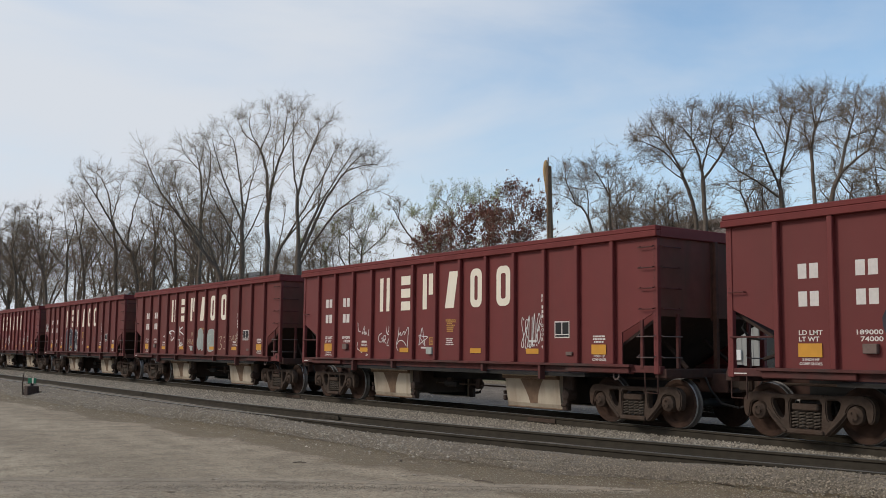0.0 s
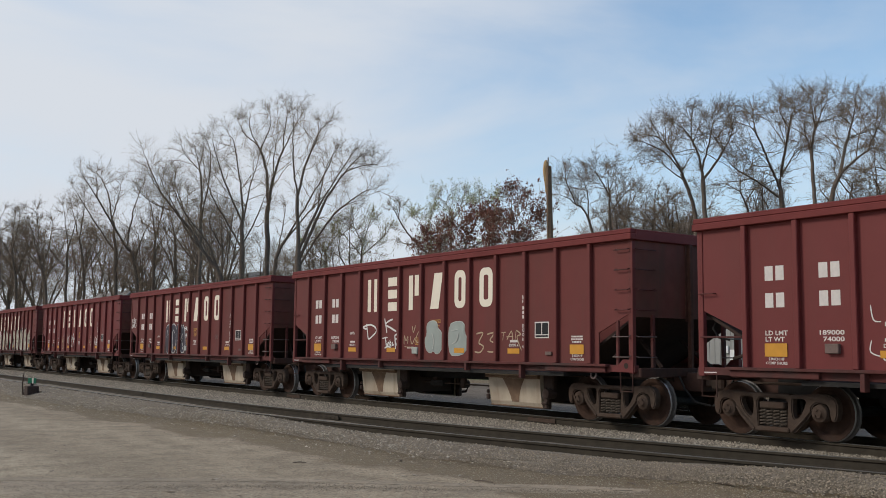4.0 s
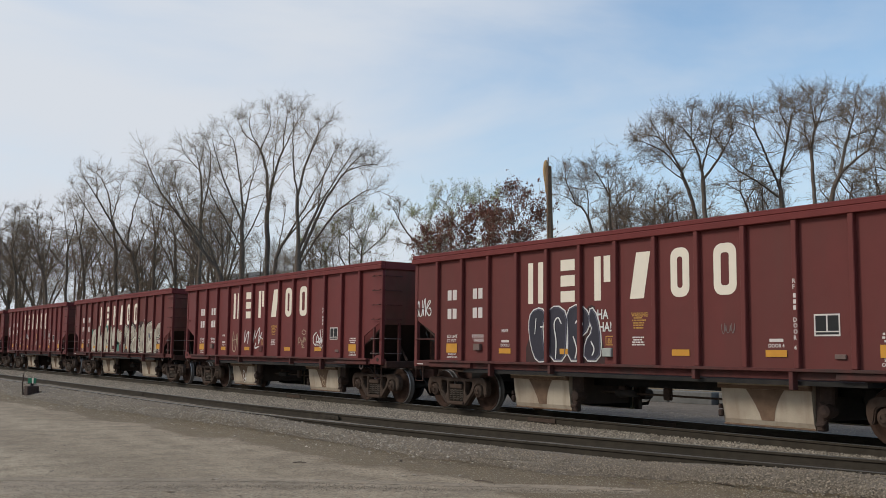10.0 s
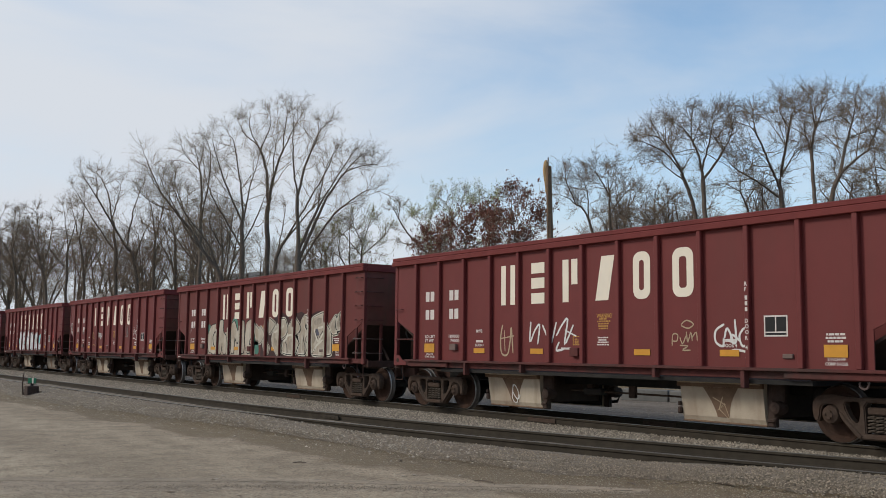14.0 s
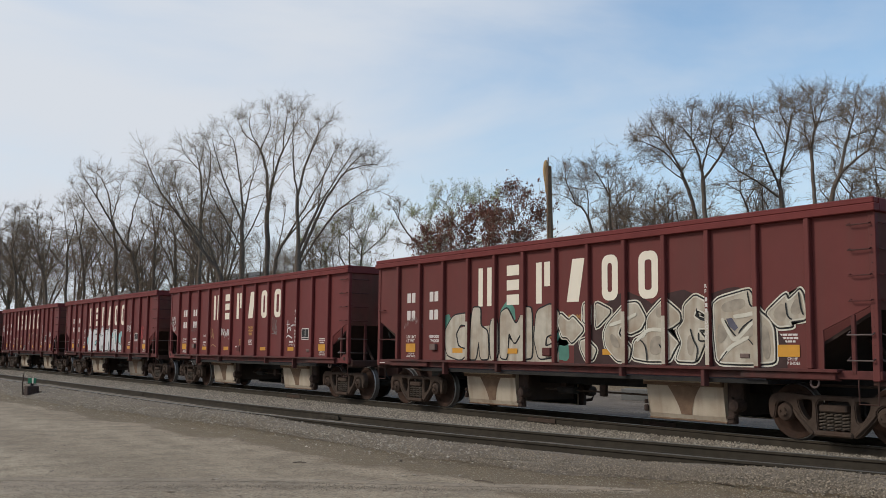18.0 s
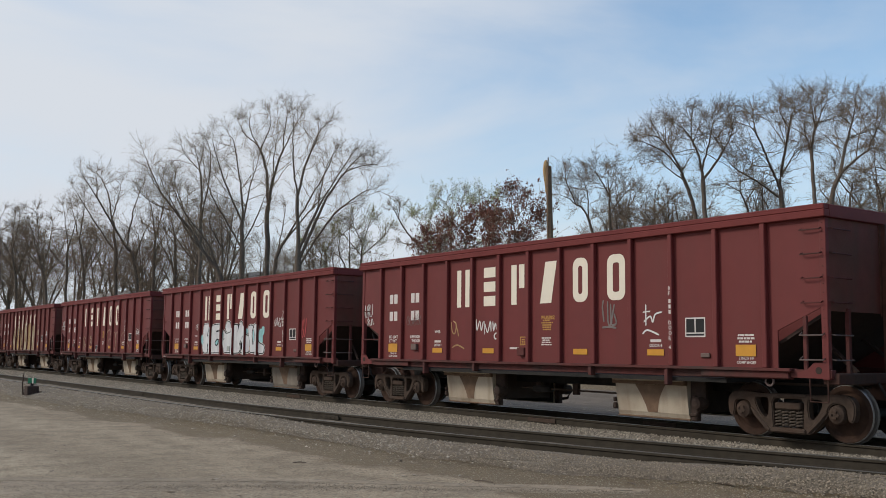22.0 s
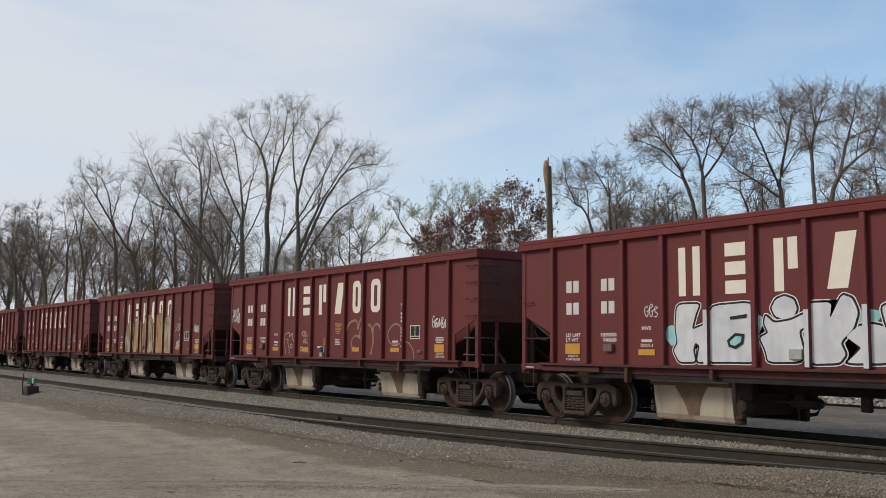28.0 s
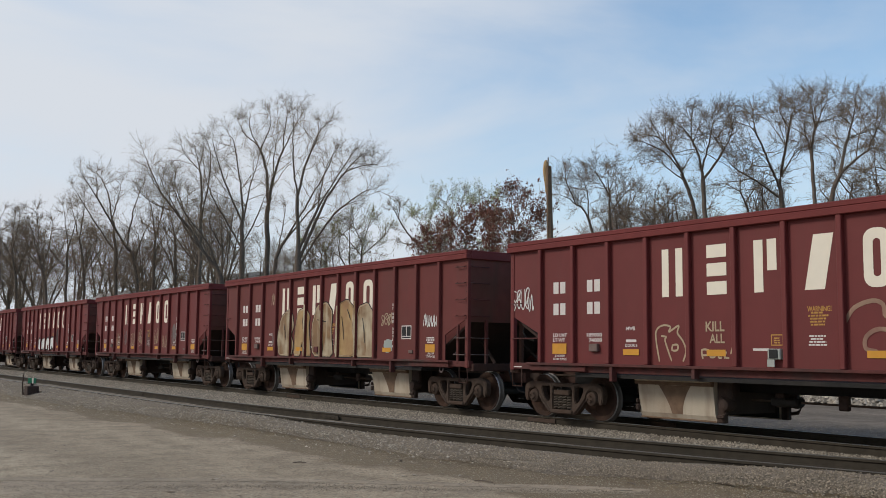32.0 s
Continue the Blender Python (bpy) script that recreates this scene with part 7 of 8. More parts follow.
plant("spreading", -41.5, 41.5, 315, [(-1, [(0.2, 0), (0, 9.2), (-0.1, 10.9)]), (0, [(-0.1, 10.9), (-0.7, 12.2), (-1.3, 13.3)]), (0, [(-0.1, 10.9), (-0.2, 12.2), (0, 13.1)]), (0, [(-0, 9.7), (0.7, 11.1), (1.4, 11.6)]), (1, [(-0.7, 12.2), (-1.8, 12.4)])])
plant("spreading", -41.9, 40.0, 316, [(-1, [(0.2, 0), (-0, 8.9), (-1, 10.1)]), (0, [(-1, 10.1), (-1.6, 11.3), (-1.7, 12.5)]), (0, [(-1, 10.1), (-1.4, 10.6), (-2.3, 10.8)]), (0, [(-0.4, 9.4), (-0.3, 10.8), (-0.9, 12)])])
plant("spreading", -34.7, 41.0, 317, [(-1, [(0.1, 0), (0, 8.9), (-0.9, 11.2)]), (0, [(-0.9, 11.2), (-1.7, 12.3), (-2.8, 12.8), (-3.7, 13)]), (0, [(-0.9, 11.2), (-1.5, 12.7), (-2.2, 13.4), (-3.2, 13.3)]), (0, [(-0.7, 10.8), (-1.8, 11.5), (-2.8, 12.3)]), (2, [(-1.5, 12.7), (-1.8, 13.5), (-2.5, 13.9)])])
plant("spreading", -33.4, 40.0, 318, [(-1, [(0, 0), (0.1, 8.9), (0, 11.2)]), (0, [(0, 11.2), (-0.3, 12.4), (-1, 13.5), (-2.1, 13.9)]), (1, [(-0.6, 12.9), (-0.7, 13.8), (-0.6, 14.4)]), (0, [(0.1, 10.8), (1.2, 12.4), (1.6, 13.6), (1.8, 14.4)]), (0, [(0.1, 11.2), (0.3, 12.6), (0.6, 13.8), (0.4, 14.4)]), (3, [(1, 12.2), (0.3, 13.2), (-0.1, 14.1)])])
plant("spreading", -29.9, 42.0, 319, [(-1, [(0.1, 0), (0.2, 9.2), (0.1, 10.8)]), (0, [(0.1, 10.8), (0.2, 12.3), (0.4, 13.4), (0.6, 14.7)]), (0, [(0.1, 10.1), (-0.8, 11.5), (-1.5, 12.7), (-2.5, 13.7)]), (2, [(-1.5, 12.7), (-1.5, 13.7), (-1.3, 14.4)]), (0, [(0.1, 11.2), (0.9, 12.1), (1.9, 12.6)]), (1, [(0.3, 13.1), (-0.2, 14.1), (0.1, 14.8)]), (0, [(0.2, 9.5), (-1.1, 10.4), (-2.4, 11), (-3, 12)]), (1, [(0.4, 13.7), (1.1, 14.3), (1.1, 14.9)])])
plant("spreading", -26.8, 40.0, 320, [(-1, [(0.1, 0), (0.1, 9.1), (0.1, 11.3)]), (0, [(0.1, 11.3), (0.4, 12.5), (1, 13.7), (1.5, 14.3)]), (0, [(0.1, 11.3), (-0.2, 12.4), (-0, 13.2)]), (1, [(0.4, 12.5), (0.3, 13.5), (0.3, 14.1)]), (1, [(0.5, 12.8), (1.3, 13), (1.8, 13.2)])])
plant("spreading", -25.9, 39.0, 321, [(-1, [(-0.4, 0), (0.2, 8.6), (0.7, 9.7)]), (0, [(0.7, 9.7), (1.3, 11.2), (1.9, 12.5), (2.5, 13.6)]), (0, [(0.7, 9.7), (2, 10.9), (3.3, 11.3)]), (1, [(1.6, 11.9), (1.8, 12.9), (1.7, 13.6)]), (2, [(2, 10.9), (2.8, 12.3), (3.1, 13.3)]), (1, [(1.4, 11.5), (2.6, 12), (3.2, 12.1)])])
plant("spreading", -22.8, 40.0, 322, [(-1, [(0, 0), (0.2, 8.7), (0.1, 10.4)]), (0, [(0.1, 10.4), (-0.3, 11.8), (-0.5, 12.7)]), (0, [(0.1, 10.4), (0.7, 12.2)]), (0, [(0.1, 9.4), (-0.7, 9.9), (-1.5, 9.7)])])
plant("arching", -40.0, 43.0, 323, [(-1, [(-0.1, 0), (0.1, 9.3), (0.8, 10.2)]), (0, [(0.8, 10.2), (1.5, 10.9), (2, 11.4)]), (0, [(0.3, 9.7), (0.4, 11), (0.8, 11.9)]), (0, [(0.2, 9.5), (-1, 9.7), (-1.7, 9.9)])])
plant("arching", -34.1, 44.0, 324, [(-1, [(0.1, 0), (0.1, 9.4), (-0.4, 10.4)]), (0, [(-0.4, 10.4), (-1, 10.8), (-1.6, 10.9)]), (0, [(-0.1, 9.8), (0.5, 10.9), (1.2, 11.2)]), (0, [(-0.4, 10.4), (-0.4, 11.2), (0.1, 11.8)])])
plant("arching", -32.4, 43.0, 325, [(-1, [(0.1, 0), (0.2, 9.3), (0.2, 10.5)]), (0, [(0.2, 10.5), (0.9, 10.9), (1.5, 10.5)]), (0, [(0.2, 10.5), (-0.4, 10.9), (-0.9, 10.7)]), (0, [(0.2, 9.9), (0.6, 10.4), (0.4, 11.3)])])
plant("arching", -27.6, 44.0, 326, [(-1, [(-0.2, 0), (0.1, 9.4), (0.4, 10.3)]), (0, [(0.4, 10.3), (1.1, 10.5), (1.7, 10)]), (0, [(0.4, 10.3), (-0.2, 10.6), (-0.8, 10.3)]), (0, [(0.2, 9.7), (0.8, 10), (1.2, 9.6)])])
plant("budding", -60.2, 43.0, 327, [(-1, [(0, 0), (0.2, 9.9), (0.2, 11.6)]), (0, [(0.2, 11.6), (-0.3, 12.9), (-1.1, 13.7)]), (0, [(0.2, 11.6), (0.8, 12.9), (1.1, 13.8)]), (0, [(0.2, 10.7), (1.4, 11.8), (1.9, 13.1)])])
plant("budding", -64.3, 44.0, 328, [(-1, [(0.4, 0), (0.2, 9.8), (-0.4, 11.2)]), (0, [(-0.4, 11.2), (-1, 12.1), (-1.8, 12.6)]), (0, [(-0.4, 11.2), (-0, 12.6), (0.3, 13.2)])])
plant("reaching", -59.1, 40.0, 329, [(-1, [(1.5, 0), (0.7, 8.5), (-0.6, 9.5)]), (0, [(-0.6, 9.5), (-1.6, 10.6), (-2.3, 12), (-2.9, 12.4)]), (0, [(-0.6, 9.5), (-1.4, 9.5), (-2.2, 9.7)]), (1, [(-2, 11.4), (-1.9, 12.2), (-2.1, 12.7)])])
plant("budding", -55.1, 43.0, 330, [(-1, [(0.1, 0), (-0, 9.4), (-0.1, 11.1)]), (0, [(-0.1, 11.1), (-0.5, 12.3), (-0.7, 13.1)]), (0, [(-0.1, 11.1), (0.6, 12.3), (0.4, 13.3)])])
plant("budding", -78.3, 46.0, 331, [(-1, [(0, 0), (-0.1, 9.5), (-0.1, 11.6)]), (0, [(-0.1, 11.6), (-1, 13.4), (-1.2, 14.8)]), (0, [(-0.1, 11.6), (0.6, 13.7), (0.9, 14.4)]), (0, [(-0.1, 10.5), (-2, 12.6), (-2.3, 14)]), (0, [(-0.1, 10.5), (2, 12.4), (2.6, 13.2)])])
plant("budding", -85.4, 46.0, 332, [(-1, [(0, 0), (-0.1, 9.4), (-0.1, 11.1)]), (0, [(-0.1, 11.1), (-1, 12.7), (-1.3, 13.9)]), (0, [(-0.1, 11.1), (0.9, 12.8), (0.7, 14.2)]), (0, [(-0.1, 10.2), (-2.1, 11.6), (-2.7, 12.7)])])
plant("brown_leaved", -44.9, 37.0, 333, [(-1, [(0, 0), (-0.1, 7.5), (-0.2, 8.3)]), (0, [(-0.2, 8.3), (-0.4, 10), (-0.5, 11.7)]), (0, [(-0.2, 8.3), (0.3, 9.7), (0.8, 11.4)]), (0, [(-0.1, 8), (-1, 8.6), (-1.5, 9.5)]), (0, [(-0.1, 8), (1, 8.8), (1.3, 10)])])
plant("brown_leaved", -49.7, 37.0, 334, [(-1, [(0, 0), (-0.1, 7.5), (-0.2, 8.5)]), (0, [(-0.2, 8.5), (-0.8, 9.6), (-1.1, 10)]), (0, [(-0.2, 8.5), (0.3, 9.6), (0.7, 10.6)]), (0, [(-0.1, 8), (-1.5, 8.5), (-2.2, 9.4)]), (0, [(-0.1, 8.2), (1.4, 8.9), (1.9, 9.8)])])
plant("brown_leaved", -54.9, 38.0, 335, [(-1, [(0.2, 0), (0, 7.5), (-0, 8.5)]), (0, [(-0, 8.5), (-0.6, 9.2), (-0.9, 9.7)]), (0, [(-0, 8.5), (0.5, 9.3), (0.9, 10.2)]), (0, [(0, 8.1), (-1, 8.5), (-1.4, 8.8)])])
plant("brown_leaved", -48.7, 38.0, 336, [(-1, [(0, 0), (-0.1, 7.8), (-0.1, 8.5)]), (0, [(-0.1, 8.5), (-0.4, 9.6), (-0.5, 10.4)]), (0, [(-0.1, 8.5), (0.7, 9.6), (1, 10.3)])])


def wood_row(kind, x0, x1, y, tall, fork, spread, count, seed):
    """Trees further back in the wood, between the others, forked low and wide."""
    rng = random.Random(seed)
    for k in range(count):
        h = tall * rng.uniform(0.8, 1.05)
        f = h * rng.uniform(*fork)
        lean = rng.uniform(-0.25, 0.25) * spread
        limbs = [(-1, [(0, 0), (lean * 0.2, f * 0.6), (lean * 0.6, f)])]
        n = rng.randint(4, 6)
        for j in range(n):
            a = lean + spread * ((j + rng.uniform(0.1, 0.9)) / n * 2 - 1)
            top = h * (1.06 - 0.30 * (a / spread) ** 2) * rng.uniform(0.92, 1.0)
            z = f * rng.uniform(0.72, 1.0)
            bend = rng.uniform(0.35, 0.75)
            limbs.append((0, [(lean * 0.6, z), (lean * 0.6 + (a - lean) * bend * 0.5, z + (top - z) * 0.3), (a * bend + lean * 0.2, z + (top - z) * 0.62), (a, top)]))
            if rng.random() < 0.6:
                b = a * bend
                limbs.append((len(limbs) - 1, [(b * 0.7, z + (top - z) * 0.45), (b + rng.choice((-1, 1)) * spread * 0.4, z + (top - z) * 0.75), (b + rng.choice((-1, 1)) * spread * 0.5, z + (top - z) * 0.95)]))
        plant(kind, round(x0 + (x1 - x0) * (k + rng.uniform(0.2, 0.8)) / count, 1), round(y + rng.uniform(-2.5, 2.5), 1), seed * 40 + k, limbs)


wood_row("wood", -250, -165, 42.0, 28.0, (0.2, 0.4), 6.5, 10, 21)
wood_row("wood", -165, -100, 45.0, 21.5, (0.2, 0.42), 5.0, 11, 23)
wood_row("wood", -108, -76, 47.0, 14.5, (0.25, 0.45), 3.5, 5, 22)
wood_row("dome", -46.0, -36.0, 45.0, 13.0, (0.55, 0.68), 2.8, 6, 24)
wood_row("dome", -50.0, -37.0, 49.0, 12.0, (0.4, 0.55), 3.0, 7, 26)
wood_row("dome", -36.0, -20.5, 45.5, 12.2, (0.55, 0.68), 2.8, 6, 25)


def thicket(name, x0, x1, y0, y1, top, n, seed, label, length=2.2, radius=0.052):
    """Tangled brush between the trunks."""
    rng = np.random.default_rng(seed)
    x = rng.uniform(x0, x1, n)
    y = rng.uniform(y0, y1, n)
    roots = np.stack([x, y, rng.uniform(0, 1, n) ** 0.8 * top * (0.7 + 0.3 * np.sin(x * 0.35) * np.sin(x * 0.13 + 1))], 1)
    v, f = sprigs(rng, roots, length, radius, 1, None, 0.8)
    o = quads(name, v, f, "brush", None)
    return tagged(o, label, "brush", kind="stuff")


thicket("underbrush", -240, -84, 46, 54, 8.0, 6000, 7, "tangled leafless brush between the tree trunks", 2.2, 0.034)
thicket("underbrush", -300, -150, 46, 54, 11.0, 4000, 9, "tangled leafless brush between the far tree trunks", 2.4, 0.04)
thicket("underbrush", -26.4, -12, 36, 42, 5.5, 30000, 12, "tangled leafless brush beside the garage", 1.0, 0.016)
thicket("underbrush", -84, -14, 55, 64, 12.0, 60000, 8, "tangled leafless brush behind the spreading trees", 1.5, 0.022)

# ---- broken utility pole ----
pole = tagged(new("utility_pole"), "weathered wooden utility pole with a splintered pale top", "pole")
pole.matrix_basis = pose(-41.0, 36, 0)
rod("shaft", [(0.42, 0, -0.3), (0.28, 0, 4.0), (0.14, 0, 8.0), (0.02, 0, 12.05)], [0.21, 0.195, 0.175, 0.16], "pole", pole, 12)
bm = bmesh.new()
rng0 = random.Random(3)
for k in range(8):
    a, low = k * 0.8, 10.2 + rng0.uniform(0, 1.3)
    cx, cy = -0.17 + 0.075 * math.cos(a), 0.08 * math.sin(a)
    tube(bm, [(cx + 0.06, cy, low), (cx, cy, 11.3), (cx - 0.04, cy, 11.9), (cx - 0.05, cy * 0.7, 12.45 - rng0.uniform(0, 0.25))], [0.03, 0.075, 0.10, 0.05], 5)
part("splintered_top", bm, "rawwood", pole, "splintered pale wood")
rod("conduit", [(0.16, -0.17, 6.0), (0.17, -0.17, 12.5)], 0.035, "pole", pole, 6)

# ---- houses and the shed beyond the trees ----
M["siding"] = mat("pale_siding", (0.42, 0.40, 0.37), 0.8, grain=(3, 0.1), stain=(0.5, 0.15), dark=0.8)
M["roofing"] = mat("tan_shingles", (0.36, 0.29, 0.25), 0.9, grain=(10, 0.3), stain=(0.6, 0.2), dark=0.7)
# the next colour is a gable in shadow, its shade put into the paint
M["gable_shade"] = mat("shaded_gable", (0.06, 0.055, 0.055), 0.9, grain=(10, 0.3), stain=(0.6, 0.2))
M["ribbed"] = mat("pale_ribbed_metal", (0.30, 0.295, 0.28), 0.6, grain=(4, 0.1), stain=(1, 0.15), dark=0.75)
M["white"] = mat("white_house_paint", (0.74, 0.73, 0.71), 0.7, grain=(3, 0.06), stain=(0.5, 0.1), dark=0.85)
M["pane"] = mat("dark_window_pane", (0.03, 0.035, 0.04), 0.5, grain=(2, 0.1), stain=(0.5, 0.1), bump=0.0)


def make_house(name, label, x, y, turn, w, d, wall, ridge, wall_mat, roof_mat, gable_mat=None, windows=(), door=None):
    h = tagged(new(name), label, "building")
    h.matrix_basis = pose(x, y, 0, 0, 0, turn)
    bm = bmesh.new()
    box(bm, -w / 2, w / 2, -d / 2, d / 2, -0.1, wall)
    part("wall", bm, wall_mat, h)
    for s in (-1, 1):
        bm = bmesh.new()
        a, b = sorted((s * (w / 2 - 0.12), s * w / 2))
        vs = [[bm.verts.new((xx, -d / 2, wall)), bm.verts.new((xx, d / 2, wall)), bm.verts.new((xx, 0, ridge))] for xx in (a, b)]
        bm.faces.new(vs[0])
        bm.faces.new(vs[1][::-1])
        for i in range(3):
            bm.faces.new((vs[0][i], vs[1][i], vs[1][(i + 1) % 3], vs[0][(i + 1) % 3]))
        part("gable", bm, gable_mat or wall_mat, h)
        bm = bmesh.new()
        e = d / 2 + 0.45
        drop = (ridge - wall) * 0.45 / (d / 2)
        q = [(s * e, wall - drop), (0, ridge), (0, ridge + 0.18), (s * e, wall - drop + 0.18)]
        vs = [[bm.verts.new((xx, yy, zz)) for yy, zz in q] for xx in (-w / 2 - 0.4, w / 2 + 0.4)]
        bm.faces.new(vs[0])
        bm.faces.new(vs[1][::-1])
        for i in range(4):
            bm.faces.new((vs[0][i], vs[1][i], vs[1][(i + 1) % 4], vs[0][(i + 1) % 4]))
        part("roof_slope", bm, roof_mat, h)
    for wx, wz, ww, wh in windows:
        win = new("window")
        win.parent = h
        boxed("frame", wx - ww / 2, wx + ww / 2, -d / 2 - 0.06, -d / 2 - 0.005, wz, wz + wh, "white", win, 0.01)
        boxed("pane", wx - ww / 2 + 0.08, wx + ww / 2 - 0.08, -d / 2 - 0.075, -d / 2 - 0.06, wz + 0.08, wz + wh - 0.08, "pane", win, 0.0)
    if door:
        boxed("door", door[0] - door[1] / 2, door[0] + door[1] / 2, -d / 2 - 0.06, -d / 2 - 0.005, 0.0, door[2], "white", h, 0.01)
    return h


make_house("house", "two-storey pale house with a tan shingle roof", -39.5, 52.0, 4, 11.0, 8.0, 6.6, 10.4, "siding", "roofing", windows=[(-3.5, 3.8, 1.0, 1.5), (0, 3.8, 1.0, 1.5), (3.5, 3.8, 1.0, 1.5), (-3.5, 0.9, 1.1, 1.5), (3.0, 0.9, 1.1, 1.5)], door=(0, 1.0, 2.1))
# this gable is coloured dark to stand for the shade on it
make_house("house", "tall house with its gable's shade painted dark, and pale eaves", -35.1, 53.8, 123, 9.0, 7.0, 7.3, 10.35, "siding", "roofing", "gable_shade", windows=[(-2.5, 3.8, 1.0, 1.4), (2.5, 3.8, 1.0, 1.4)], door=(0, 1.0, 2.1))
garage = make_house("garage", "low pale grey garage of ribbed metal with white panels", -30.08, 37.7, 0, 5.7, 3.0, 3.7, 4.5, "ribbed", "ribbed")
for k in range(19):
    x = -2.85 + 0.15 + 0.3 * k
    boxed("rib", x - 0.03, x + 0.03, -1.52, -1.502, 0.02, 3.5, "ribbed", garage, 0.0)
for x0, x1, z0, z1 in ((-2.57, -1.42, 1.72, 2.07), (-1.76, -1.15, 1.3, 1.69), (0.77, 1.14, 1.74, 2.07), (1.24, 1.84, 1.42, 1.89)):
    boxed("panel", x0, x1, -1.60, -1.545, z0, z1, "white", garage, 0.01, "white painted panel")
make_house("house", "distant grey-roofed house between the trees", -113.0, 50.0, 10, 12.0, 9.0, 6.5, 10.9, "siding", "grey", windows=[(-3.5, 3.8, 1.0, 1.5), (3.5, 3.8, 1.0, 1.5)])
make_house("house", "distant grey-roofed house between the trees", -150.0, 45.0, 5, 12.0, 9.0, 6.2, 9.9, "siding", "grey", windows=[(-3.5, 3.8, 1.0, 1.5), (3.5, 3.8, 1.0, 1.5)])

M["stone_dusty"] = mat("dusty_brown_stone", (0.285, 0.224, 0.158), 0.95, grain=(25.0, 0.2), stain=(2.5, 0.2), dark=0.6, island=True, per=0.5, bump=0.2)

# ---- switch stand, joint bars, loose stones ----
stand = tagged(new("switch_stand"), "low rusty switch stand with a green and white target", "switch stand")
stand.matrix_basis = pose(-34.35, 7.72, 0.10) @ Matrix.Scale(0.85, 4)
boxed("base", -0.26, 0.26, -0.22, 0.22, -0.06, 0.38, "rust", stand, 0.03)
boxed("post", -0.05, 0.05, -0.05, 0.05, 0.36, 0.50, "black", stand, 0.01)
tgt = boxed("target", -0.17, 0.17, -0.03, 0.03, 0.47, 0.68, "green", stand, 0.01, "green painted target plate", pose(0, 0, 0, 0, 0, 45))
boxed("stripe", 0.02, 0.08, -0.045, -0.032, 0.47, 0.68, "letter", tgt, 0.0, "white stripe on the target", pose(0, 0, 0, 0, 0, 45))
rod("lever", [(-0.30, -0.24, 0.02), (-0.36, -0.27, 0.45), (-0.33, -0.24, 0.85)], [0.03, 0.03, 0.02], "truck", stand)
rod("throw_rod", [(0.1, 0.2, 0.14), (0.1, 1.9, 0.14)], 0.025, "truck", stand)

JOINTS = [(-19.5, -1), (-19.4, 1), (-31.0, -1), (-31.6, 1)]
RAILS = [o for o in bpy.data.objects if o.name.startswith("rail")]


def joint(x, s):
    y = siding_centre(x) + s * 0.755
    host = RAILS[2] if s < 0 else RAILS[3]
    for side in (-1, 1):
        j = boxed("joint_bar", x - 0.45, x + 0.45, *sorted((y + side * 0.016, y + side * 0.045)), RAIL - 0.135, RAIL - 0.05, "railside", host, 0.006)
        for k in (-0.3, -0.1, 0.1, 0.3):
            boxed("bolt", x + k - 0.018, x + k + 0.018, *sorted((y + side * 0.04, y + side * 0.060)), RAIL - 0.105, RAIL - 0.08, "railside", j, 0.004)


for x, s in JOINTS:
    joint(x, s)
for k, x in enumerate((-27.3, -15.4, -3.5)):
    for s in (-1, 1):
        y = TRACK_Y + s * 0.755
        for side in (-1, 1):
            boxed("joint_bar", x + s - 0.45, x + s + 0.45, *sorted((y + side * 0.016, y + side * 0.045)), RAIL - 0.135, RAIL - 0.05, "truck", RAILS[0 if s < 0 else 1], 0.006)
# tie plates with spikes along the siding's nearer rail
SPIKE = None
for k in range(44):
    x = -29.6 + k * 0.55
    y = siding_centre(x) - 0.755
    if SPIKE is None:
        b = bmesh.new()
        box(b, -0.09, 0.09, -0.17, 0.17, -0.186, -0.176, 0.0)
        for dx in (-0.05, 0.05):
            box(b, dx - 0.012, dx + 0.012, -0.10, -0.072, -0.18, -0.135)
        o = part("tie_plate", b, "railside", RAILS[2])
        SPIKE = o.data
    else:
        o = new("tie_plate", SPIKE)
        o.parent = RAILS[2]
    o.matrix_basis = pose(x, y, RAIL - 0.024)


def stones(name, n, place, size, material, label, seed, flat_=0.75):
    """Loose crushed stone: squashed, jittered pyramids, their undersides sunk in the bed."""
    rng = np.random.default_rng(seed)
    p = place(rng, n)
    n = len(p)
    d = np.array([(1, 0, -0.3), (-1, 0, -0.3), (0, 1, -0.3), (0, -1, -0.3), (0, 0, 1)], float)
    a = rng.uniform(0, 6.28, n)
    s = size * rng.uniform(0.55, 1.5, n)
    v = d[None] * rng.uniform(0.65, 1.15, (n, 5, 1)) + rng.normal(0, 0.16, (n, 5, 3))
    c, q = np.cos(a)[:, None], np.sin(a)[:, None]
    v = np.stack([v[..., 0] * c - v[..., 1] * q, v[..., 0] * q + v[..., 1] * c, v[..., 2] * flat_], -1) * s[:, None, None] * 0.5
    v += p[:, None]
    tri = np.array([(0, 2, 4), (2, 1, 4), (1, 3, 4), (3, 0, 4)])
    f = (np.arange(n)[:, None, None] * 5 + tri[None]).reshape(-1, 3)
    o = quads(name, v.reshape(-1, 3), f, material, None)
    return tagged(o, label, "stones", kind="stuff")


def near_far(rng, n, x0, x1):
    """More pieces towards the nearer end of the stretch."""
    return x1 - (x1 - x0) * rng.uniform(0, 1, n) ** 1.7


def on_bed(x, y, dz):
    return np.stack([x, y, bed_height(x, y) + dz], 1)


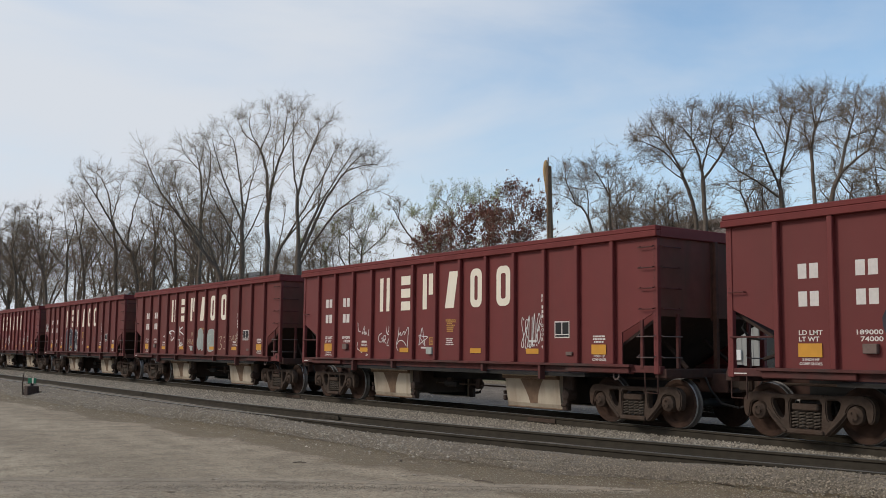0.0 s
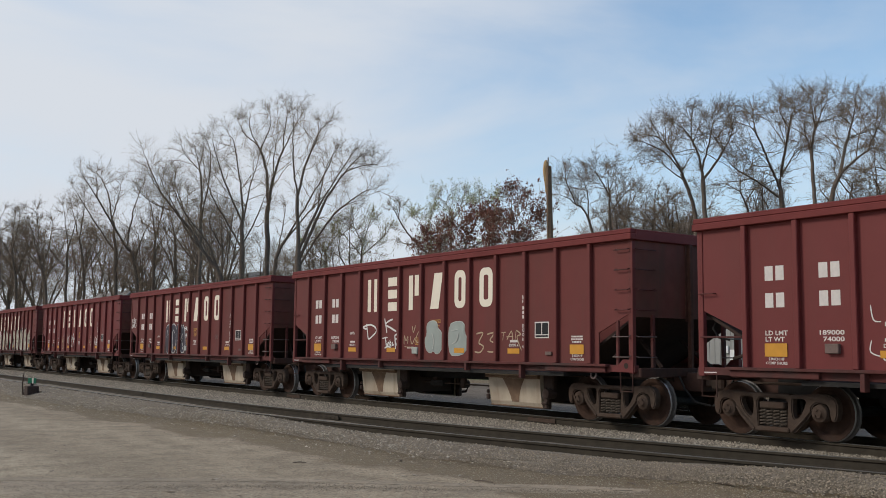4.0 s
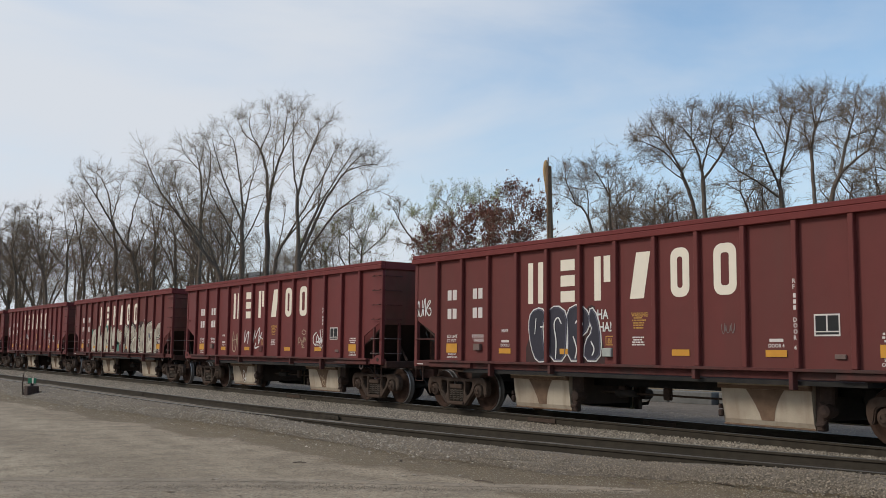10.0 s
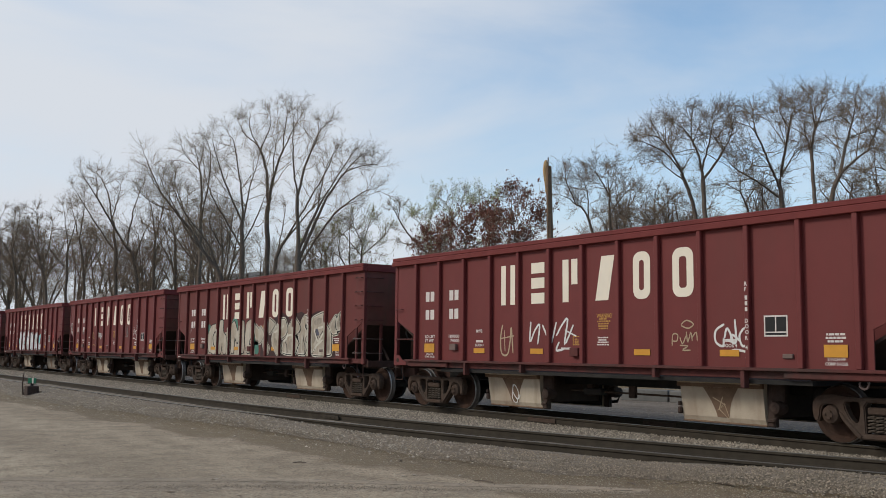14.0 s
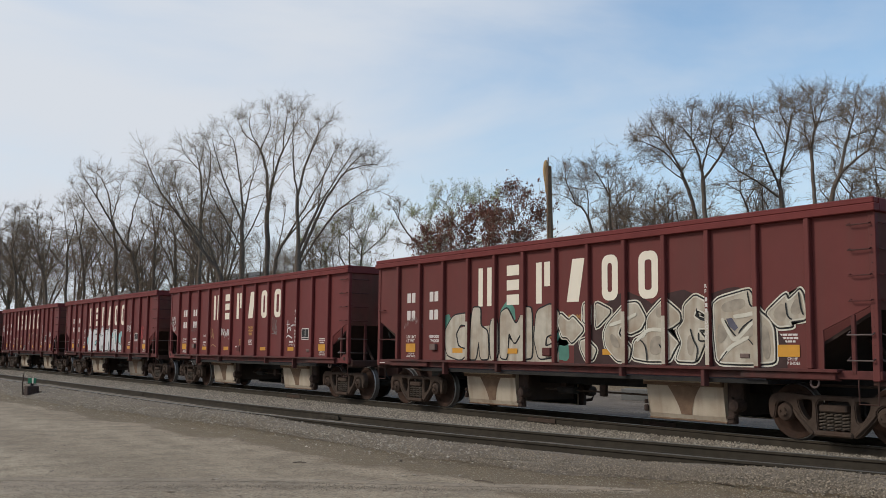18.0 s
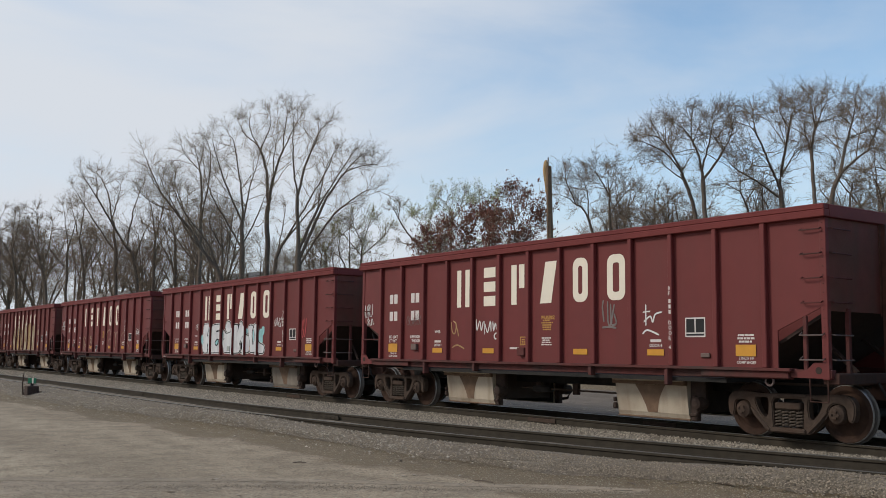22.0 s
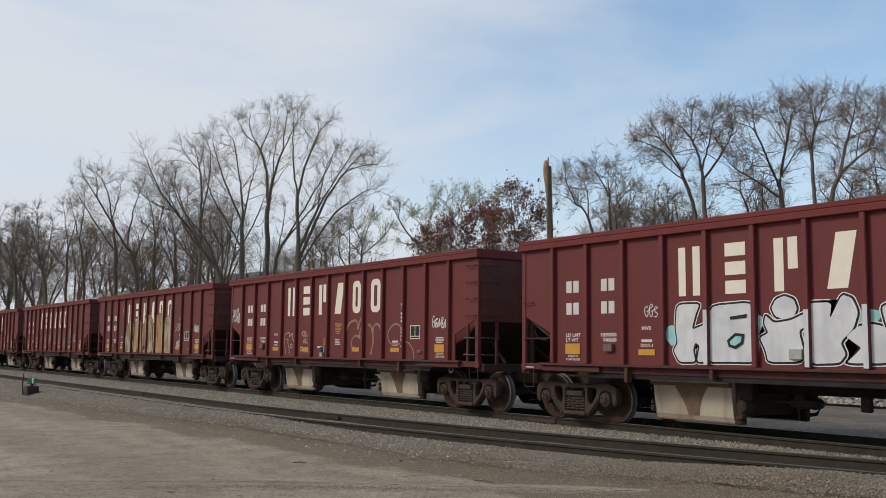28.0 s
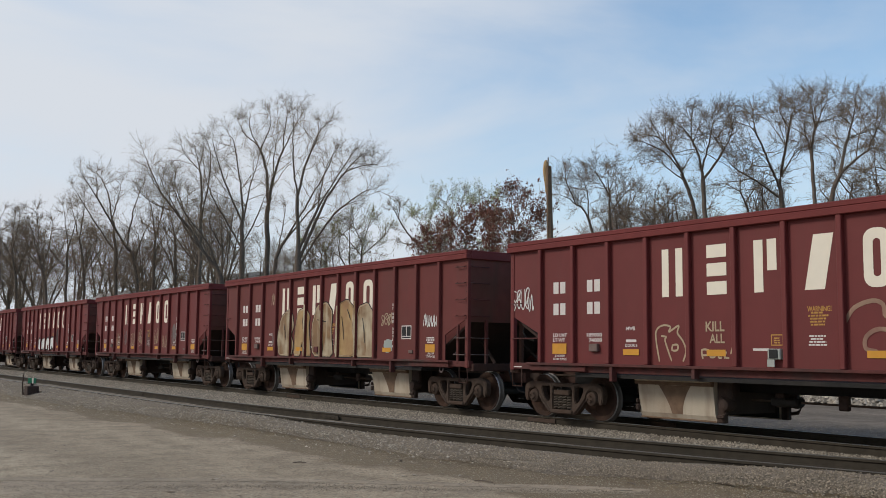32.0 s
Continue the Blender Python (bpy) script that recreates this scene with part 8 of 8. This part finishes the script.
def shoulder(rng, n):
    x = near_far(rng, n, -62, -2)
    c = siding_np(x)
    w = shoulder_width(x)
    u = rng.uniform(0, 1, n) ** 0.75 + np.where(rng.uniform(0, 1, n) < 0.25, rng.exponential(0.22, n), 0)
    return on_bed(x, c - 0.84 - u * (w + 0.05), 0.012 + rng.uniform(0, 0.012, n))


def between(rng, n):
    x = near_far(rng, n, -70, -2)
    lo, hi = siding_np(x) + 0.86, TRACK_Y - 0.86
    return on_bed(x, lo + (hi - lo) * rng.uniform(0, 1, n), 0.016 + rng.uniform(0, 0.02, n))


def inside_tracks(rng, n):
    x = near_far(rng, n, -60, 0)
    c = np.where(rng.uniform(0, 1, n) < 0.4, siding_np(x), TRACK_Y)
    return on_bed(x, c + rng.uniform(-0.62, 0.62, n), 0.0 + rng.uniform(0, 0.012, n))


def beyond(rng, n):
    x = near_far(rng, n, -60, 0)
    return on_bed(x, TRACK_Y + 0.9 + rng.uniform(0, 1, n) ** 1.5 * 6.0, 0.01 + rng.uniform(0, 0.012, n))


def strewn(rng, n):
    x = near_far(rng, n, -34, -5)
    c = siding_np(x)
    return on_bed(x, c - 0.95 - shoulder_width(x) - rng.exponential(1.3, n) * np.where(rng.uniform(0, 1, n) < 0.7, 0.35, 1.5), 0.002)


stones("ballast_stones", 75000, shoulder, 0.024, "stone_dusty", "loose grey-brown crushed stone on the ballast shoulder", 1)
stones("ballast_stones", 62000, between, 0.038, "stone", "pale crushed stone between the two tracks", 2)
stones("ballast_stones", 9000, inside_tracks, 0.045, "stone", "crushed stone between the rails", 3)
stones("ballast_stones", 18000, beyond, 0.045, "stone_dusty", "crushed stone beyond the train", 4)
stones("ballast_stones", 11000, lambda r, n: (lambda p: p[p[:, 0] < -10.5 - r.uniform(0, 4, n)])(shoulder(r, n)), 0.042, "stone", "larger pale stones scattered on the ballast shoulder", 6, 0.6)
stones("gravel", 26000, strewn, 0.014, "stone_dusty", "small stones strewn over the lot", 5)

# ---- old concrete slab edge in the lot ----
SLAB = [(-14.9, 0.9), (-13.55, 2.75), (-12.62, 4.25), (-12.05, 5.2), (-11.45, 6.0), (-10.95, 6.55), (-10.28, 7.27), (-9.33, 8.46), (-8.6, 9.2)]


def make_slab():
    """Two rows of sunken slabs with ragged edges: each has a low riser towards the lot's middle, its other side dips under the dirt."""
    rng = random.Random(9)
    skew = [rng.uniform(-0.18, 0.18) for _ in SLAB]
    pts = [Vector((x, y, 0)) for x, y in SLAB]
    ways = [(pts[min(i + 1, len(pts) - 1)] - pts[max(i - 1, 0)]).normalized() for i in range(len(pts))]
    for row in (0, 1):
        for k, ((xa, ya), (xb, yb)) in enumerate(zip(SLAB, SLAB[1:])):
            a, b = Vector((xa, ya, 0)), Vector((xb, yb, 0))
            d = (b - a).normalized()
            n = 9
            far, near = [], []
            for i in range(n + 1):
                u = i / n
                p = a.lerp(b, u) + d * 0.004 * (1 if i == 0 else -1 if i == n else 0)
                way = ways[k].lerp(ways[k + 1], u).normalized()
                nrm = Vector((way.y, -way.x, 0))
                w = 1.30 * 0.82 ** (k + u)
                lean = skew[k] * (1 - u) + skew[k + 1] * u
                if row == 0:
                    far.append(p - nrm * 0.7 + way * lean)
                    near.append(p + nrm * (0 if i in (0, n) else rng.uniform(-0.025, 0.025)))
                else:
                    far.append(p - nrm * 0.012)
                    near.append(p + nrm * (w + (0 if i in (0, n) else rng.uniform(-0.05, 0.05))) + way * lean)
            zf, zn = ((-0.016, 0.012), (0.006, -0.006))[row]
            bm = bmesh.new()
            fv = [bm.verts.new((p.x, p.y, zf)) for p in far]
            nv = [bm.verts.new((p.x, p.y, zn)) for p in near]
            low = [bm.verts.new((p.x, p.y, -0.10)) for p in far]
            low_n = [bm.verts.new((p.x, p.y, -0.10)) for p in near]
            for i in range(n):
                bm.faces.new((fv[i], fv[i + 1], nv[i + 1], nv[i]))
                bm.faces.new((fv[i], low[i], low[i + 1], fv[i + 1]))
                bm.faces.new((nv[i], nv[i + 1], low_n[i + 1], low_n[i]))
                bm.faces.new((low[i], low_n[i], low_n[i + 1], low[i + 1]))
            for i in (0, n):
                bm.faces.new((fv[i], nv[i], low_n[i], low[i]))
            part("slab", bm, "slab", slab_edge)


slab_edge = tagged(new("pavement"), "cracked strip of old concrete sunk in the lot", "pavement", kind="structure")
make_slab()



def along_slab(rng, n):
    """Grit and crumbs that gather in the hollow along the slabs."""
    k = rng.integers(0, len(SLAB) - 1, n)
    P = np.array(SLAB)
    a, b = P[k], P[k + 1]
    way = (b - a) / np.linalg.norm(b - a, axis=1)[:, None]
    nrm = np.stack([way[:, 1], -way[:, 0]], 1)
    w = 1.30 * 0.82 ** k
    off = np.where(rng.uniform(0, 1, n) < 0.7, rng.normal(0.55, 0.16, n) * w, rng.normal(0.05, 0.05, n))
    p = a + (b - a) * rng.uniform(0, 1, (n, 1)) + nrm * off[:, None]
    return np.stack([p[:, 0], p[:, 1], np.full(n, 0.004)], 1)


stones("grit", 5200, along_slab, 0.016, "stone_dusty", "brown grit and crumbs along the old concrete", 31)

# dry leaves, twigs and a few lumps lying about
rng1 = random.Random(21)
for k in range(26):
    b = bmesh.new()
    s = rng1.uniform(0.03, 0.06)
    vs = [b.verts.new((math.cos(a) * s * rng1.uniform(0.7, 1.2), math.sin(a) * s * 0.6, rng1.uniform(0.004, 0.022))) for a in [j * math.tau / 6 for j in range(6)]]
    b.faces.new(vs)
    me = bpy.data.meshes.new("dry_leaf")
    b.to_mesh(me)
    b.free()
    me.materials.append(M["dryleaf" if k % 3 else "bark"])
    o = tagged(new("dry_leaf", me), "curled dry leaf lying on the lot", "leaf", group="litter on the lot")
    x = rng1.uniform(-18, -7)
    y = float(siding_np(np.array(x))) - rng1.uniform(1.7, 7.5)
    o.matrix_basis = pose(x, y, float(ground_h(np.array(x), np.array(y))) + 0.004, 0, 0, rng1.uniform(0, 360))
for x, y, l, a in ((-10.4, 8.0, 0.30, 20), (-9.1, 9.4, 0.22, -15), (-12.9, 8.3, 0.35, -30), (-8.1, 10.0, 0.28, 5), (-8.7, 9.75, 0.2, 40), (-13.5, 6.9, 0.2, 60)):
    b = tube(bmesh.new(), [(-l / 2, 0, 0.012), (0, 0.02, 0.02), (l / 2, -0.01, 0.012)], [0.006, 0.011, 0.005], 5)
    o = part("fallen_twig", b, "bark", None)
    tagged(o, "short broken twig lying on the lot", "twig", group="litter on the lot")
    o.matrix_basis = pose(x, y, float(ground_h(np.array(x), np.array(y))), 0, 0, a)

# low concrete blocks and a heap of broken stone in the yard beyond the tracks
M["block"] = mat("grey_concrete_block", (0.17, 0.163, 0.15), 0.9, grain=(9, 0.2), stain=(1.2, 0.3), dark=0.6)
for k, (x, y, l, a) in enumerate(((-24.55, 26.2, 1.9, 12), (-22.6, 26.4, 1.75, 4), (-20.8, 26.6, 1.6, -6))):
    o = boxed("concrete_block", -l / 2, l / 2, -0.25, 0.25, 0, 0.42, "block", None, 0.025)
    tagged(o, "low grey concrete block lying on the gravel yard", "concrete block", group="concrete blocks in the yard")
    o.matrix_basis = pose(x, y, 0.0, 0, 0, a)


def heap(rng, n):
    r = rng.uniform(0, 1, n) ** 0.6
    a = rng.uniform(0, 6.28, n)
    return np.stack([-19.6 + 2.3 * r * np.cos(a), 31.2 + 1.2 * r * np.sin(a), 0.05 + 1.15 * (1 - r) * rng.uniform(0.6, 1.0, n)], 1)


stones("stone_heap", 1500, heap, 0.22, "stone", "low heap of broken stone and rubble in the yard", 12)

# ---- what moves: the train, and its wheels ----
TRAVEL = [(0, 0.0), (2, 7.44), (4, 14.871), (6, 22.288), (8, 29.67), (10, 36.971), (12, 44.247), (14, 51.543), (16, 58.852), (18, 66.21), (20, 73.56), (22, 80.88), (24, 88.239), (26, 95.636), (28, 103.06), (30, 110.565), (32, 118.16)]


def travelled(t):
    """Metres that the train has gone after t seconds, smooth from row to row."""
    k = min(int(t // 2), len(TRAVEL) - 2)
    d = [b for a, b in TRAVEL]
    m = [(d[min(j + 1, len(d) - 1)] - d[max(j - 1, 0)]) / (min(j + 1, len(d) - 1) - max(j - 1, 0)) for j in (k, k + 1)]
    u = t / 2 - k
    return (2 * u ** 3 - 3 * u ** 2 + 1) * d[k] + (u ** 3 - 2 * u ** 2 + u) * m[0] + (3 * u ** 2 - 2 * u ** 3) * d[k + 1] + (u ** 3 - u ** 2) * m[1]


def motions():
    times = [k * 0.5 for k in range(65)]
    spins = [k * 2 / 15 for k in range(240)] + [32.0]
    for i, car in CARS.items():
        x0 = CAR_MID0 - CAR_PITCH * i
        walk(car, [(t, pose(x0 + travelled(t), TRACK_Y, RAIL)) for t in times])
        for ws, x in WHEELSETS[i]:
            start = (x * 57 + i * 91) % 360
            walk(ws, [(t, pose(x, 0, WHEEL_R, 0, start + math.degrees(travelled(t) / WHEEL_R), 0)) for t in spins])


motions()
